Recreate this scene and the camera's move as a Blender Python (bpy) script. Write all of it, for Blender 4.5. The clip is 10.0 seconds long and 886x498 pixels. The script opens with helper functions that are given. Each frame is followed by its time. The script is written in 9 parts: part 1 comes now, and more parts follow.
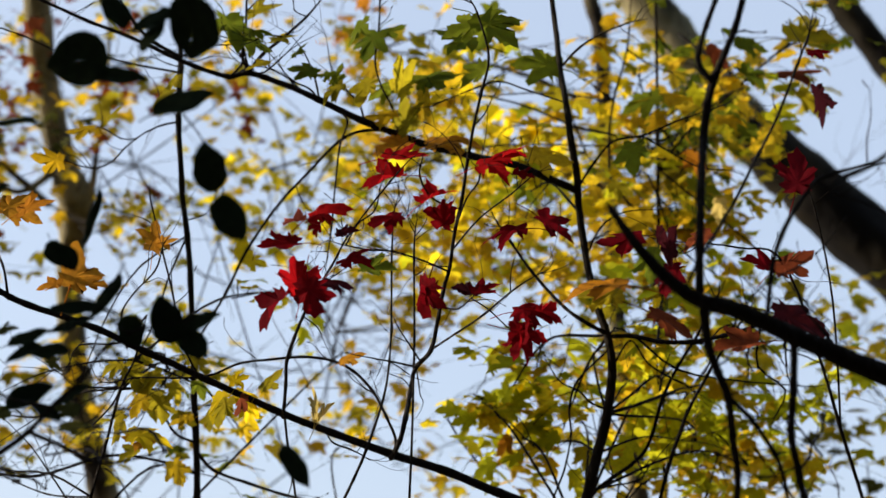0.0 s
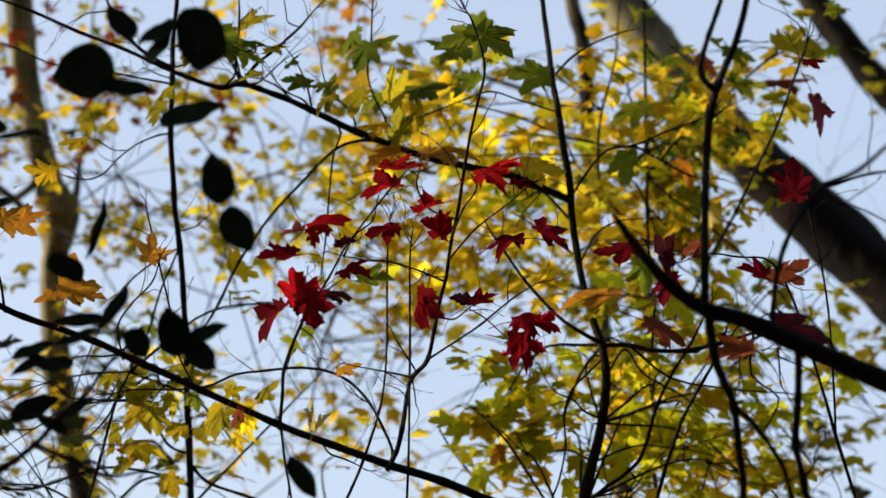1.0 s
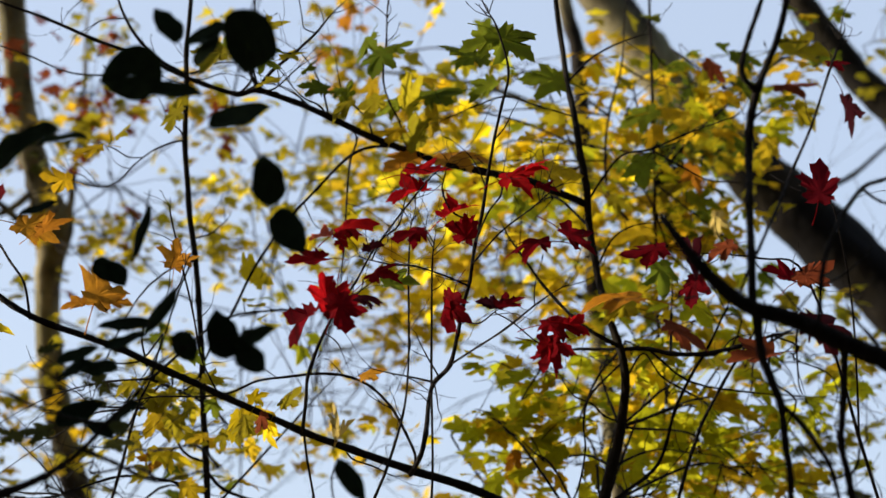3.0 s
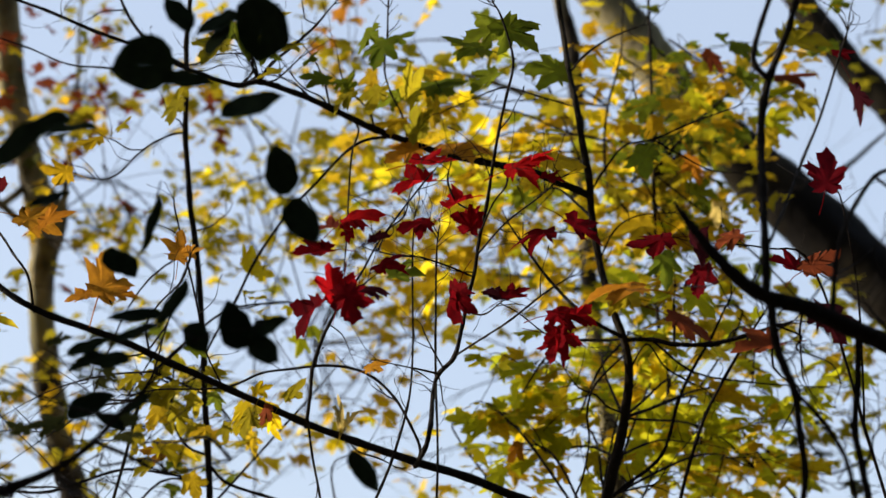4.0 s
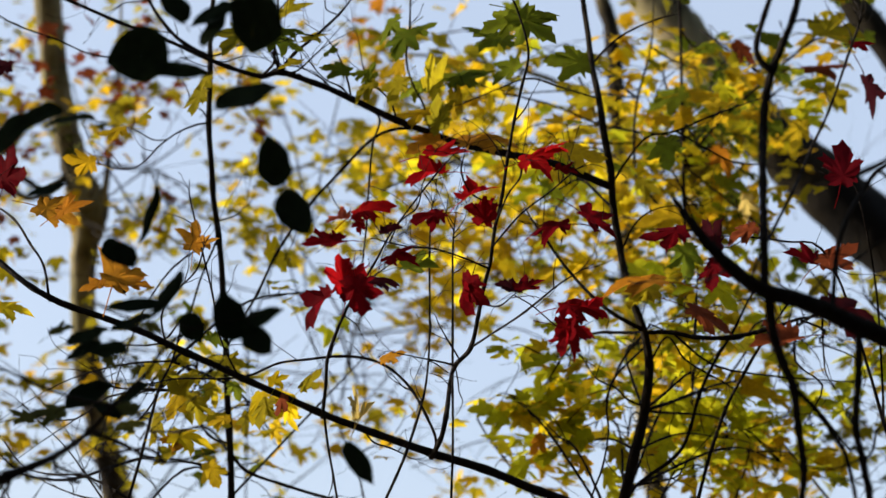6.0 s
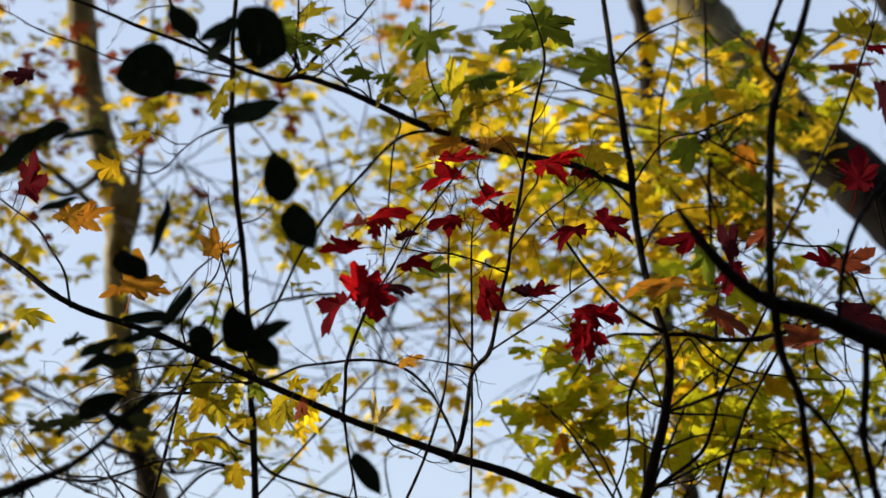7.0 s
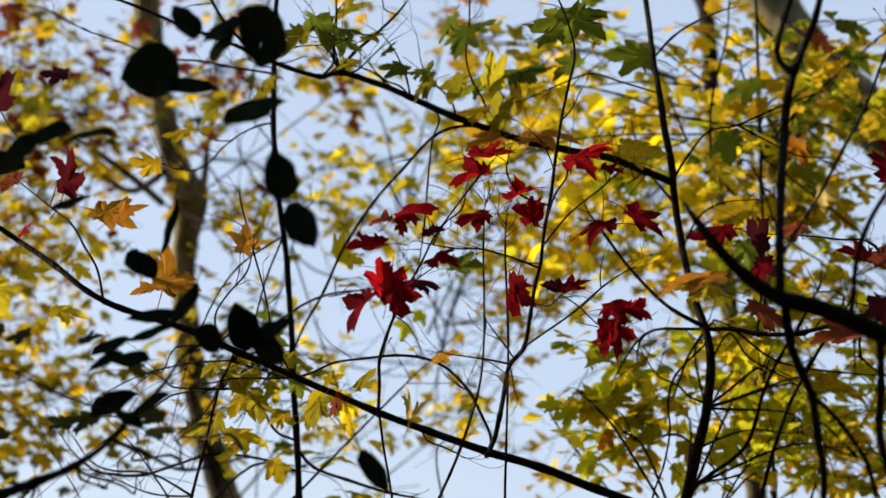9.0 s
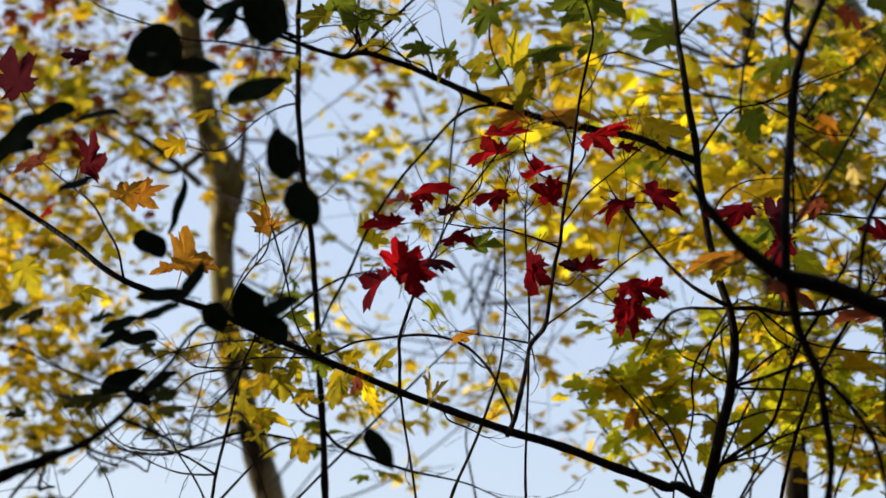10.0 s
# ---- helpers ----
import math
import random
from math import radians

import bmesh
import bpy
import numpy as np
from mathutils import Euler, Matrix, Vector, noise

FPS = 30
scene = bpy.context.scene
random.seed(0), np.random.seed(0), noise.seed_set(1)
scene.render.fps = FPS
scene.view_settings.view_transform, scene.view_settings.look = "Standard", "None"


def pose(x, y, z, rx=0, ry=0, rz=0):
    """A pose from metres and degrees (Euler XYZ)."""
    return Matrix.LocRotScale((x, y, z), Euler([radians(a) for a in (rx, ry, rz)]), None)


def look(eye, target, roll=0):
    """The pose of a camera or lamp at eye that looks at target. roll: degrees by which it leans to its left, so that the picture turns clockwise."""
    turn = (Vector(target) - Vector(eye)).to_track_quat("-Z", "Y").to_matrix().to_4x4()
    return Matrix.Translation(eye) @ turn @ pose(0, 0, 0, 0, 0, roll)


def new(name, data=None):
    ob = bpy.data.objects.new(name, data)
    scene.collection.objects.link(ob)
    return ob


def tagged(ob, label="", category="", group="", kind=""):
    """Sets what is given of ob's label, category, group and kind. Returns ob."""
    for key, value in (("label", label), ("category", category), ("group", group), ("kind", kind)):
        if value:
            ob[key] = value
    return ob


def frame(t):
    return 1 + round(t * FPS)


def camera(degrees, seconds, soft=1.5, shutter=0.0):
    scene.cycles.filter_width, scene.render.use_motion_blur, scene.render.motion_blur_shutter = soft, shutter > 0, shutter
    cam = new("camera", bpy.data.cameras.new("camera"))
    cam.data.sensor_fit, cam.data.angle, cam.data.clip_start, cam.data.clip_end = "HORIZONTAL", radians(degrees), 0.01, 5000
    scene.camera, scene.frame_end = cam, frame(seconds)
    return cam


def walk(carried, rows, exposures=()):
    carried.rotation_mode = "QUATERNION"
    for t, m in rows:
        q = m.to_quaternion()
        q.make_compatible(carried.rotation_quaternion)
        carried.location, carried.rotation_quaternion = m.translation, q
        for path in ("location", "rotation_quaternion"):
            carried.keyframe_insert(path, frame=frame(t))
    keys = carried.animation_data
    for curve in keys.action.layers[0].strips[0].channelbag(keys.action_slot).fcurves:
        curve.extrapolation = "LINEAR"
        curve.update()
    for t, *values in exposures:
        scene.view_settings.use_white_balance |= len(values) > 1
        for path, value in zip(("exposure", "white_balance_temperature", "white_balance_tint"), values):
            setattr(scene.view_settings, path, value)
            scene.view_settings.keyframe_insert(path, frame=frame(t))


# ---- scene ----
# Autumn thicket under an open sky: a camera slides sideways among saplings, close to a spray of red maple leaves.
cam = camera(32.0, 10.0, soft=1.5)
cam.data.dof.use_dof = True
cam.data.dof.focus_distance = 2.6
cam.data.dof.aperture_fstop = 4.3
PATH = [
    (0, (0.084, 0.000, 1.650), (-0.0902, 2.8411, 2.5988), 2.77),
    (0.5, (0.066, -0.005, 1.647), (-0.0891, 2.8356, 2.5977), 2.72),
    (1, (0.054, -0.004, 1.649), (-0.0799, 2.8326, 2.6169), 2.24),
    (1.5, (0.036, -0.009, 1.648), (-0.0834, 2.8238, 2.6277), 2.00),
    (2, (0.021, -0.007, 1.643), (-0.0944, 2.8221, 2.6353), 1.84),
    (2.5, (0.005, -0.002, 1.642), (-0.0947, 2.8318, 2.6210), 1.71),
    (2.7, (-0.003, -0.001, 1.640), (-0.1124, 2.8289, 2.6287), 1.68),
    (3.8, (-0.042, 0.006, 1.637), (-0.1027, 2.8415, 2.6140), 1.36),
    (4, (-0.042, 0.009, 1.637), (-0.1236, 2.8449, 2.6124), 1.28),
    (4.5, (-0.034, 0.008, 1.635), (-0.0757, 2.8425, 2.6171), 1.48),
    (5, (-0.028, 0.011, 1.638), (-0.0916, 2.8515, 2.6024), 1.67),
    (5.5, (-0.009, 0.013, 1.639), (-0.1254, 2.8557, 2.5901), 2.06),
    (5.7, (-0.001, 0.013, 1.640), (-0.1464, 2.8533, 2.5960), 2.17),
    (6.8, (0.056, 0.003, 1.655), (-0.1746, 2.8408, 2.5991), 2.25),
    (7, (0.051, -0.004, 1.661), (-0.1983, 2.8354, 2.5967), 2.44),
    (7.5, (0.069, 0.001, 1.661), (-0.2225, 2.8394, 2.5881), 2.63),
    (8, (0.085, 0.002, 1.658), (-0.2599, 2.8371, 2.5766), 3.27),
    (8.5, (0.101, 0.002, 1.669), (-0.2683, 2.8348, 2.5841), 3.10),
    (9, (0.130, 0.008, 1.671), (-0.2706, 2.8368, 2.5863), 3.07),
    (9.5, (0.155, 0.013, 1.663), (-0.2604, 2.8450, 2.5601), 3.28),
    (10, (0.174, 0.014, 1.671), (-0.3126, 2.8420, 2.5460), 3.45),
]
walk(cam, [(t, look(e, g, r)) for t, e, g, r in PATH], exposures=((0, 0.74, 7200, 12), (10, 0.74, 7200, 12)))

# ---- light ----
world = bpy.data.worlds.new("sky")
scene.world = world
world.use_nodes = True
wn, wl = world.node_tree.nodes, world.node_tree.links
sky = wn.new("ShaderNodeTexSky")
sky.sky_type = "NISHITA"
sky.sun_disc = False
sky.sun_elevation = radians(19.7)
sky.sun_rotation = radians(-88.1)
sky.air_density, sky.dust_density, sky.ozone_density = 1.0, 2.4, 1.2
haze = wn.new("ShaderNodeMix")
haze.data_type = "RGBA"
haze.inputs[0].default_value = 0.7
haze.inputs[7].default_value = (2.44, 3.14, 4.38, 1)
wl.new(sky.outputs[0], haze.inputs[6])
wl.new(haze.outputs[2], wn["Background"].inputs[0])
wn["Background"].inputs[1].default_value = 0.147
sun_data = bpy.data.lights.new("sun", "SUN")
sun_data.energy, sun_data.angle, sun_data.color = 5.0, radians(0.53), (1.0, 0.93, 0.82)
sun = new("sun", sun_data)
SUN_FROM = Vector((-0.90, 0.03, 0.32)).normalized()
sun.matrix_world = look(SUN_FROM * 60, (0, 0, 0))


# ---- materials ----
def material(name):
    m = bpy.data.materials.new(name)
    m.use_nodes = True
    return m, m.node_tree.nodes, m.node_tree.links, m.node_tree.nodes["Principled BSDF"]


def leaf_material(name, low, high, spot, glow=0.5, rough=0.65):
    """A leaf that lets light through: two tints mixed leaf by leaf, blotches and brown flecks."""
    m, n, l, b = material(name)
    geo, info, co = n.new("ShaderNodeNewGeometry"), n.new("ShaderNodeObjectInfo"), n.new("ShaderNodeTexCoord")
    add, wrap = n.new("ShaderNodeMath"), n.new("ShaderNodeMath")
    wrap.operation = "FRACT"
    l.new(geo.outputs["Random Per Island"], add.inputs[0])
    l.new(info.outputs["Random"], add.inputs[1])
    l.new(add.outputs[0], wrap.inputs[0])
    tint = n.new("ShaderNodeMix")
    tint.data_type = "RGBA"
    tint.inputs[6].default_value, tint.inputs[7].default_value = (*low, 1), (*high, 1)
    l.new(wrap.outputs[0], tint.inputs[0])
    blotch = n.new("ShaderNodeTexNoise")
    blotch.inputs["Scale"].default_value, blotch.inputs["Detail"].default_value = 5.0, 4.0
    l.new(co.outputs["Object"], blotch.inputs["Vector"])
    ramp = n.new("ShaderNodeValToRGB")
    ramp.color_ramp.elements[0].position, ramp.color_ramp.elements[1].position = 0.35, 0.75
    ramp.color_ramp.elements[0].color, ramp.color_ramp.elements[1].color = (0, 0, 0, 1), (0.75, 0.75, 0.75, 1)
    l.new(blotch.outputs[0], ramp.inputs[0])
    worn = n.new("ShaderNodeMix")
    worn.data_type = "RGBA"
    worn.inputs[7].default_value = (*spot, 1)
    l.new(ramp.outputs[0], worn.inputs[0])
    l.new(tint.outputs[2], worn.inputs[6])
    l.new(worn.outputs[2], b.inputs["Base Color"])
    b.inputs["Roughness"].default_value = rough
    b.inputs["Specular IOR Level"].default_value = 0.01
    grain = n.new("ShaderNodeTexNoise")
    grain.inputs["Scale"].default_value = 26.0
    l.new(co.outputs["Object"], grain.inputs["Vector"])
    bump = n.new("ShaderNodeBump")
    bump.inputs["Strength"].default_value, bump.inputs["Distance"].default_value = 0.35, 0.002
    l.new(grain.outputs[0], bump.inputs["Height"])
    l.new(bump.outputs[0], b.inputs["Normal"])
    thin, mix = n.new("ShaderNodeBsdfTranslucent"), n.new("ShaderNodeMixShader")
    l.new(worn.outputs[2], thin.inputs[0])
    mix.inputs[0].default_value = glow
    l.new(b.outputs[0], mix.inputs[1])
    l.new(thin.outputs[0], mix.inputs[2])
    l.new(mix.outputs[0], n["Material Output"].inputs["Surface"])
    return m


def bark_material(name, dark, light, scale, rough=0.9, blotch=None):
    m, n, l, b = material(name)
    co, stretch = n.new("ShaderNodeTexCoord"), n.new("ShaderNodeMapping")
    stretch.inputs["Scale"].default_value = (scale, scale, scale * 0.3)
    l.new(co.outputs["Object"], stretch.inputs["Vector"])
    ridges, patches = n.new("ShaderNodeTexNoise"), n.new("ShaderNodeTexNoise")
    ridges.inputs["Detail"].default_value, ridges.inputs["Scale"].default_value = 6.0, 1.0
    patches.inputs["Scale"].default_value = 2.3
    l.new(stretch.outputs[0], ridges.inputs["Vector"])
    l.new(co.outputs["Object"], patches.inputs["Vector"])
    ramp = n.new("ShaderNodeValToRGB")
    ramp.color_ramp.elements[0].position, ramp.color_ramp.elements[1].position = 0.36, 0.66
    ramp.color_ramp.elements[0].color, ramp.color_ramp.elements[1].color = (*dark, 1), (*light, 1)
    l.new(ridges.outputs[0], ramp.inputs[0])
    moss = n.new("ShaderNodeMix")
    moss.data_type = "RGBA"
    moss.inputs[7].default_value = (light[0] * 0.75, light[1] * 0.85, light[2] * 0.6, 1)
    l.new(patches.outputs[0], moss.inputs[0])
    l.new(ramp.outputs[0], moss.inputs[6])
    tone = moss.outputs[2]
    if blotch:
        # sunlit and shaded stretches put into the bark colour: long noise patches, pale and dark
        long, sun_noise, soft_edge, lit_dark_mix = n.new("ShaderNodeMapping"), n.new("ShaderNodeTexNoise"), n.new("ShaderNodeValToRGB"), n.new("ShaderNodeMix")
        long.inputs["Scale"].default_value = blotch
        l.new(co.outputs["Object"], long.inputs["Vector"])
        sun_noise.inputs["Scale"].default_value, sun_noise.inputs["Detail"].default_value = 1.0, 5.0
        l.new(long.outputs[0], sun_noise.inputs["Vector"])
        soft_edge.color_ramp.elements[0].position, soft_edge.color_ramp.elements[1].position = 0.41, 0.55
        l.new(sun_noise.outputs[0], soft_edge.inputs[0])
        lit_dark_mix.data_type = "RGBA"
        lit_dark_mix.inputs[6].default_value = (*[c * 0.5 + 0.004 for c in dark], 1)
        l.new(soft_edge.outputs[0], lit_dark_mix.inputs[0])
        l.new(tone, lit_dark_mix.inputs[7])
        tone = lit_dark_mix.outputs[2]
    l.new(tone, b.inputs["Base Color"])
    b.inputs["Roughness"].default_value = rough
    b.inputs["Specular IOR Level"].default_value = 0.12
    bump = n.new("ShaderNodeBump")
    bump.inputs["Strength"].default_value, bump.inputs["Distance"].default_value = 1.0, 0.02
    l.new(ridges.outputs[0], bump.inputs["Height"])
    l.new(bump.outputs[0], b.inputs["Normal"])
    return m


LEAF = {
    "red": leaf_material("red_leaf", (0.33, 0.005, 0.008), (0.46, 0.010, 0.011), (0.17, 0.004, 0.007), 0.62),
    "crimson": leaf_material("crimson_leaf", (0.19, 0.004, 0.008), (0.29, 0.006, 0.009), (0.10, 0.004, 0.007), 0.55),
    "darkred": leaf_material("dark_red_leaf", (0.10, 0.004, 0.008), (0.23, 0.005, 0.008), (0.06, 0.004, 0.008), 0.6),
    "plum": leaf_material("plum_leaf", (0.05, 0.009, 0.014), (0.09, 0.012, 0.016), (0.035, 0.009, 0.012), 0.35),
    "pink": leaf_material("coral_leaf", (0.62, 0.10, 0.06), (0.68, 0.17, 0.08), (0.45, 0.06, 0.04), 0.55),
    "orangered": leaf_material("orange_red_leaf", (0.50, 0.06, 0.015), (0.56, 0.10, 0.02), (0.28, 0.04, 0.015), 0.5),
    "rust": leaf_material("rust_leaf", (0.16, 0.035, 0.014), (0.25, 0.06, 0.02), (0.11, 0.026, 0.013), 0.45),
    "orange": leaf_material("orange_leaf", (0.52, 0.20, 0.016), (0.62, 0.29, 0.025), (0.28, 0.11, 0.02), 0.5),
    "gold": leaf_material("gold_leaf", (0.60, 0.37, 0.014), (0.74, 0.53, 0.025), (0.36, 0.20, 0.02), 0.66),
    "yellow": leaf_material("yellow_leaf", (0.74, 0.55, 0.014), (0.82, 0.68, 0.03), (0.60, 0.38, 0.02), 0.68),
    "yellowgreen": leaf_material("yellow_green_leaf", (0.42, 0.46, 0.016), (0.66, 0.62, 0.025), (0.30, 0.31, 0.02), 0.64),
    "olive": leaf_material("olive_leaf", (0.24, 0.22, 0.014), (0.50, 0.41, 0.02), (0.20, 0.14, 0.015), 0.6),
    "green": leaf_material("green_leaf", (0.10, 0.15, 0.014), (0.22, 0.27, 0.018), (0.13, 0.13, 0.015), 0.55),
    "pale": leaf_material("pale_leaf", (0.66, 0.50, 0.14), (0.72, 0.58, 0.20), (0.5, 0.36, 0.10), 0.5),
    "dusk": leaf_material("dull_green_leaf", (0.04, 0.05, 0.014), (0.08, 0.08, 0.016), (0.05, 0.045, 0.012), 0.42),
    # vine leaves: dark green taken down to near-black, their shade put into the colour
    "shade": leaf_material("shaded_green_leaf", (0.008, 0.015, 0.008), (0.016, 0.025, 0.011), (0.007, 0.010, 0.006), 0.10),
    # near-black leaves of the added woods, which only keep light off the thicket
    "evergreen": leaf_material("light_blocking_leaf", (0.012, 0.020, 0.014), (0.020, 0.030, 0.018), (0.010, 0.014, 0.010), 0.06),
}
BARK = {
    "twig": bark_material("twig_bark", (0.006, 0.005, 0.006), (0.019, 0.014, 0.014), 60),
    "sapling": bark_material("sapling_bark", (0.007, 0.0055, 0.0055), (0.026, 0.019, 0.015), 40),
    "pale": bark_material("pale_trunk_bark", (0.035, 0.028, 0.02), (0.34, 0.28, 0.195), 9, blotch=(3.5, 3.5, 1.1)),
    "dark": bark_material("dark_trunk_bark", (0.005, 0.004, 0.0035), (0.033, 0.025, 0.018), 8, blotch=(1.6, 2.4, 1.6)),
}


def litter_material():
    m, n, l, b = material("leaf_litter")
    co, cells, mottled = n.new("ShaderNodeTexCoord"), n.new("ShaderNodeTexVoronoi"), n.new("ShaderNodeTexNoise")
    cells.inputs["Scale"].default_value, mottled.inputs["Scale"].default_value = 11.0, 0.7
    l.new(co.outputs["Object"], cells.inputs["Vector"])
    l.new(co.outputs["Object"], mottled.inputs["Vector"])
    ramp = n.new("ShaderNodeValToRGB")
    ramp.color_ramp.elements[0].color, ramp.color_ramp.elements[1].color = (0.045, 0.028, 0.014, 1), (0.18, 0.10, 0.03, 1)
    l.new(cells.outputs["Color"], ramp.inputs[0])
    dirt = n.new("ShaderNodeMix")
    dirt.data_type = "RGBA"
    dirt.inputs[7].default_value = (0.06, 0.045, 0.03, 1)
    l.new(mottled.outputs[0], dirt.inputs[0])
    l.new(ramp.outputs[0], dirt.inputs[6])
    l.new(dirt.outputs[2], b.inputs["Base Color"])
    b.inputs["Roughness"].default_value = 0.95
    return m


# ---- ground ----
def build_ground():
    xs = [-4000, -400, -60] + [-30 + 2 * i for i in range(31)] + [60, 400, 4000]
    verts, faces, k = [], [], len(xs)
    for y in xs:
        for x in xs:
            near = abs(x) <= 30 and abs(y) <= 30
            verts.append((x, y, 0.06 * noise.noise((x * 0.35, y * 0.35, 0)) - 0.06 if near else -0.06))
    for i in range(k - 1):
        for j in range(k - 1):
            faces.append((i * k + j, i * k + j + 1, i * k + k + j + 1, i * k + k + j))
    me = bpy.data.meshes.new("ground")
    me.from_pydata(verts, [], faces)
    me.materials.append(litter_material())
    tagged(new("ground", me), "forest floor covered with brown leaf litter", "ground", kind="structure")


build_ground()


# ---- plants: builders ----
rng = random.Random(11)


def thing(name, base, label, category, group=""):
    ob = new(name)
    ob.location = base
    return tagged(ob, label, category, group)


def part(name, me, mat, parent, label=""):
    """A mesh with world coordinates becomes one part of a thing."""
    if mat:
        me.materials.append(mat)
    ob = new(name, me)
    ob.parent = parent
    ob.matrix_parent_inverse = Matrix.Translation(-parent.location)
    return tagged(ob, label)


def spline(points, steps=5):
    """A smooth run of places and radii through the points."""
    p = [Vector(q) for q in points]
    p = [p[0] * 2 - p[1], *p, p[-1] * 2 - p[-2]]
    run = []
    for i in range(1, len(p) - 2):
        for s in range(steps):
            u = s / steps
            run.append(0.5 * (2 * p[i] + (p[i + 1] - p[i - 1]) * u + (2 * p[i - 1] - 5 * p[i] + 4 * p[i + 1] - p[i + 2]) * u * u
                              + (3 * p[i] - p[i - 1] - 3 * p[i + 1] + p[i + 2]) * u ** 3))
    return run + [p[-2]]


def tube_data(points, verts, faces, steps=5, rough=0.10):
    """A tapered, slightly knobbly round stem through points of x, y, z and radius, closed at its ends."""
    run = spline([Vector((*q, )) for q in points], steps)
    widest = max(q[3] for q in points)
    sides = 14 if widest > 0.05 else 8 if widest > 0.006 else 6
    start, side = len(verts), Vector((0.31, 0.87, 0.38))
    for i, q in enumerate(run):
        here, r = Vector(q[:3]), max(q[3], 0.0004)
        along = Vector(run[min(i + 1, len(run) - 1)][:3]) - Vector(run[max(i - 1, 0)][:3])
        along.normalize()
        side = (side - along * side.dot(along)).normalized()
        across = along.cross(side)
        here += (side * noise.noise(here * 9) + across * noise.noise(here * 9 + Vector((5, 0, 0)))) * min(r * 0.5, 0.006)
        swell = 1 + (0.28 if i % steps == 0 and 0 < i < len(run) - 1 and widest < 0.02 else 0) * 0.6
        for k in range(sides):
            a = 2 * math.pi * k / sides
            out = side * math.cos(a) + across * math.sin(a)
            verts.append(here + out * r * swell * (1 + rough * noise.noise(here * (1.2 / max(r, 0.004)) * 0.5 + out * 1.7)))
    for i in range(len(run) - 1):
        for k in range(sides):
            a, b = start + i * sides + k, start + i * sides + (k + 1) % sides
            faces.append((a, b, b + sides, a + sides))
    faces.append(tuple(start + k for k in range(sides))[::-1])
    faces.append(tuple(start + (len(run) - 1) * sides + k for k in range(sides)))


shoot_rng = random.Random(29)


def side_shoots(parent, bark, points, count):
    """Short kinked shoots with a bud at the tip, leaving a twig at forward angles."""
    r = shoot_rng
    for _ in range(count):
        i = r.randrange(max(1, len(points) - 4) if len(points) > 5 else 1, len(points) - 1) if r.random() < 0.5 else r.randrange(1, len(points) - 1)
        a, b = Vector(points[i][:3]), Vector(points[i + 1][:3])
        thick = points[i][3]
        at, way = a.lerp(b, r.random()), (b - a).normalized()
        off = Vector((r.gauss(0, 1), r.gauss(0, 1), r.gauss(0.25, 1)))
        off = (off - way * off.dot(way)).normalized()
        head = (way * r.uniform(0.5, 1.0) + off * r.uniform(0.5, 1.0)).normalized()
        reach = r.uniform(0.025, 0.11)
        run, w = [], min(thick * 0.6, r.uniform(0.0009, 0.0016))
        for k in range(4):
            run.append((*at, w * (1 - 0.22 * k)))
            head = (head + Vector((r.gauss(0, 0.28), r.gauss(0, 0.28), r.gauss(0.08, 0.28)))).normalized()
            at = at + head * reach / 3
        run.append((*(at - head * reach * 0.22), w * 0.9))
        run.append((*(at - head * reach * 0.14), 0.0004))
        verts, faces = [], []
        tube_data(run, verts, faces, 2)
        me = bpy.data.meshes.new("shoot")
        me.from_pydata(verts, [], faces)
        me.shade_smooth()
        me.materials.append(BARK[bark])
        ob = new("shoot", me)
        ob.parent = parent
        tagged(ob)


def stem(parent, name, bark, points, label="", steps=5, shoots=0):
    verts, faces = [], []
    widest = max(q[3] for q in points)
    tube_data(points, verts, faces, steps, 0.22 if widest > 0.05 else 0.12)
    me = bpy.data.meshes.new(name)
    me.from_pydata(verts, [], faces)
    me.shade_smooth()
    ob = part(name, me, BARK[bark], parent, label)
    if shoots:
        side_shoots(ob, bark, points, shoots)
    return ob


HALF = ((0.15, -0.05), (0.32, -0.03), (0.29, 0.05), (0.44, 0.10), (0.36, 0.16), (0.29, 0.20), (0.38, 0.26), (0.41, 0.34), (0.48, 0.37),
        (0.50, 0.46), (0.63, 0.55), (0.51, 0.56), (0.47, 0.63), (0.39, 0.59), (0.31, 0.58), (0.185, 0.51), (0.20, 0.60), (0.255, 0.71),
        (0.19, 0.74), (0.20, 0.83), (0.10, 0.87))


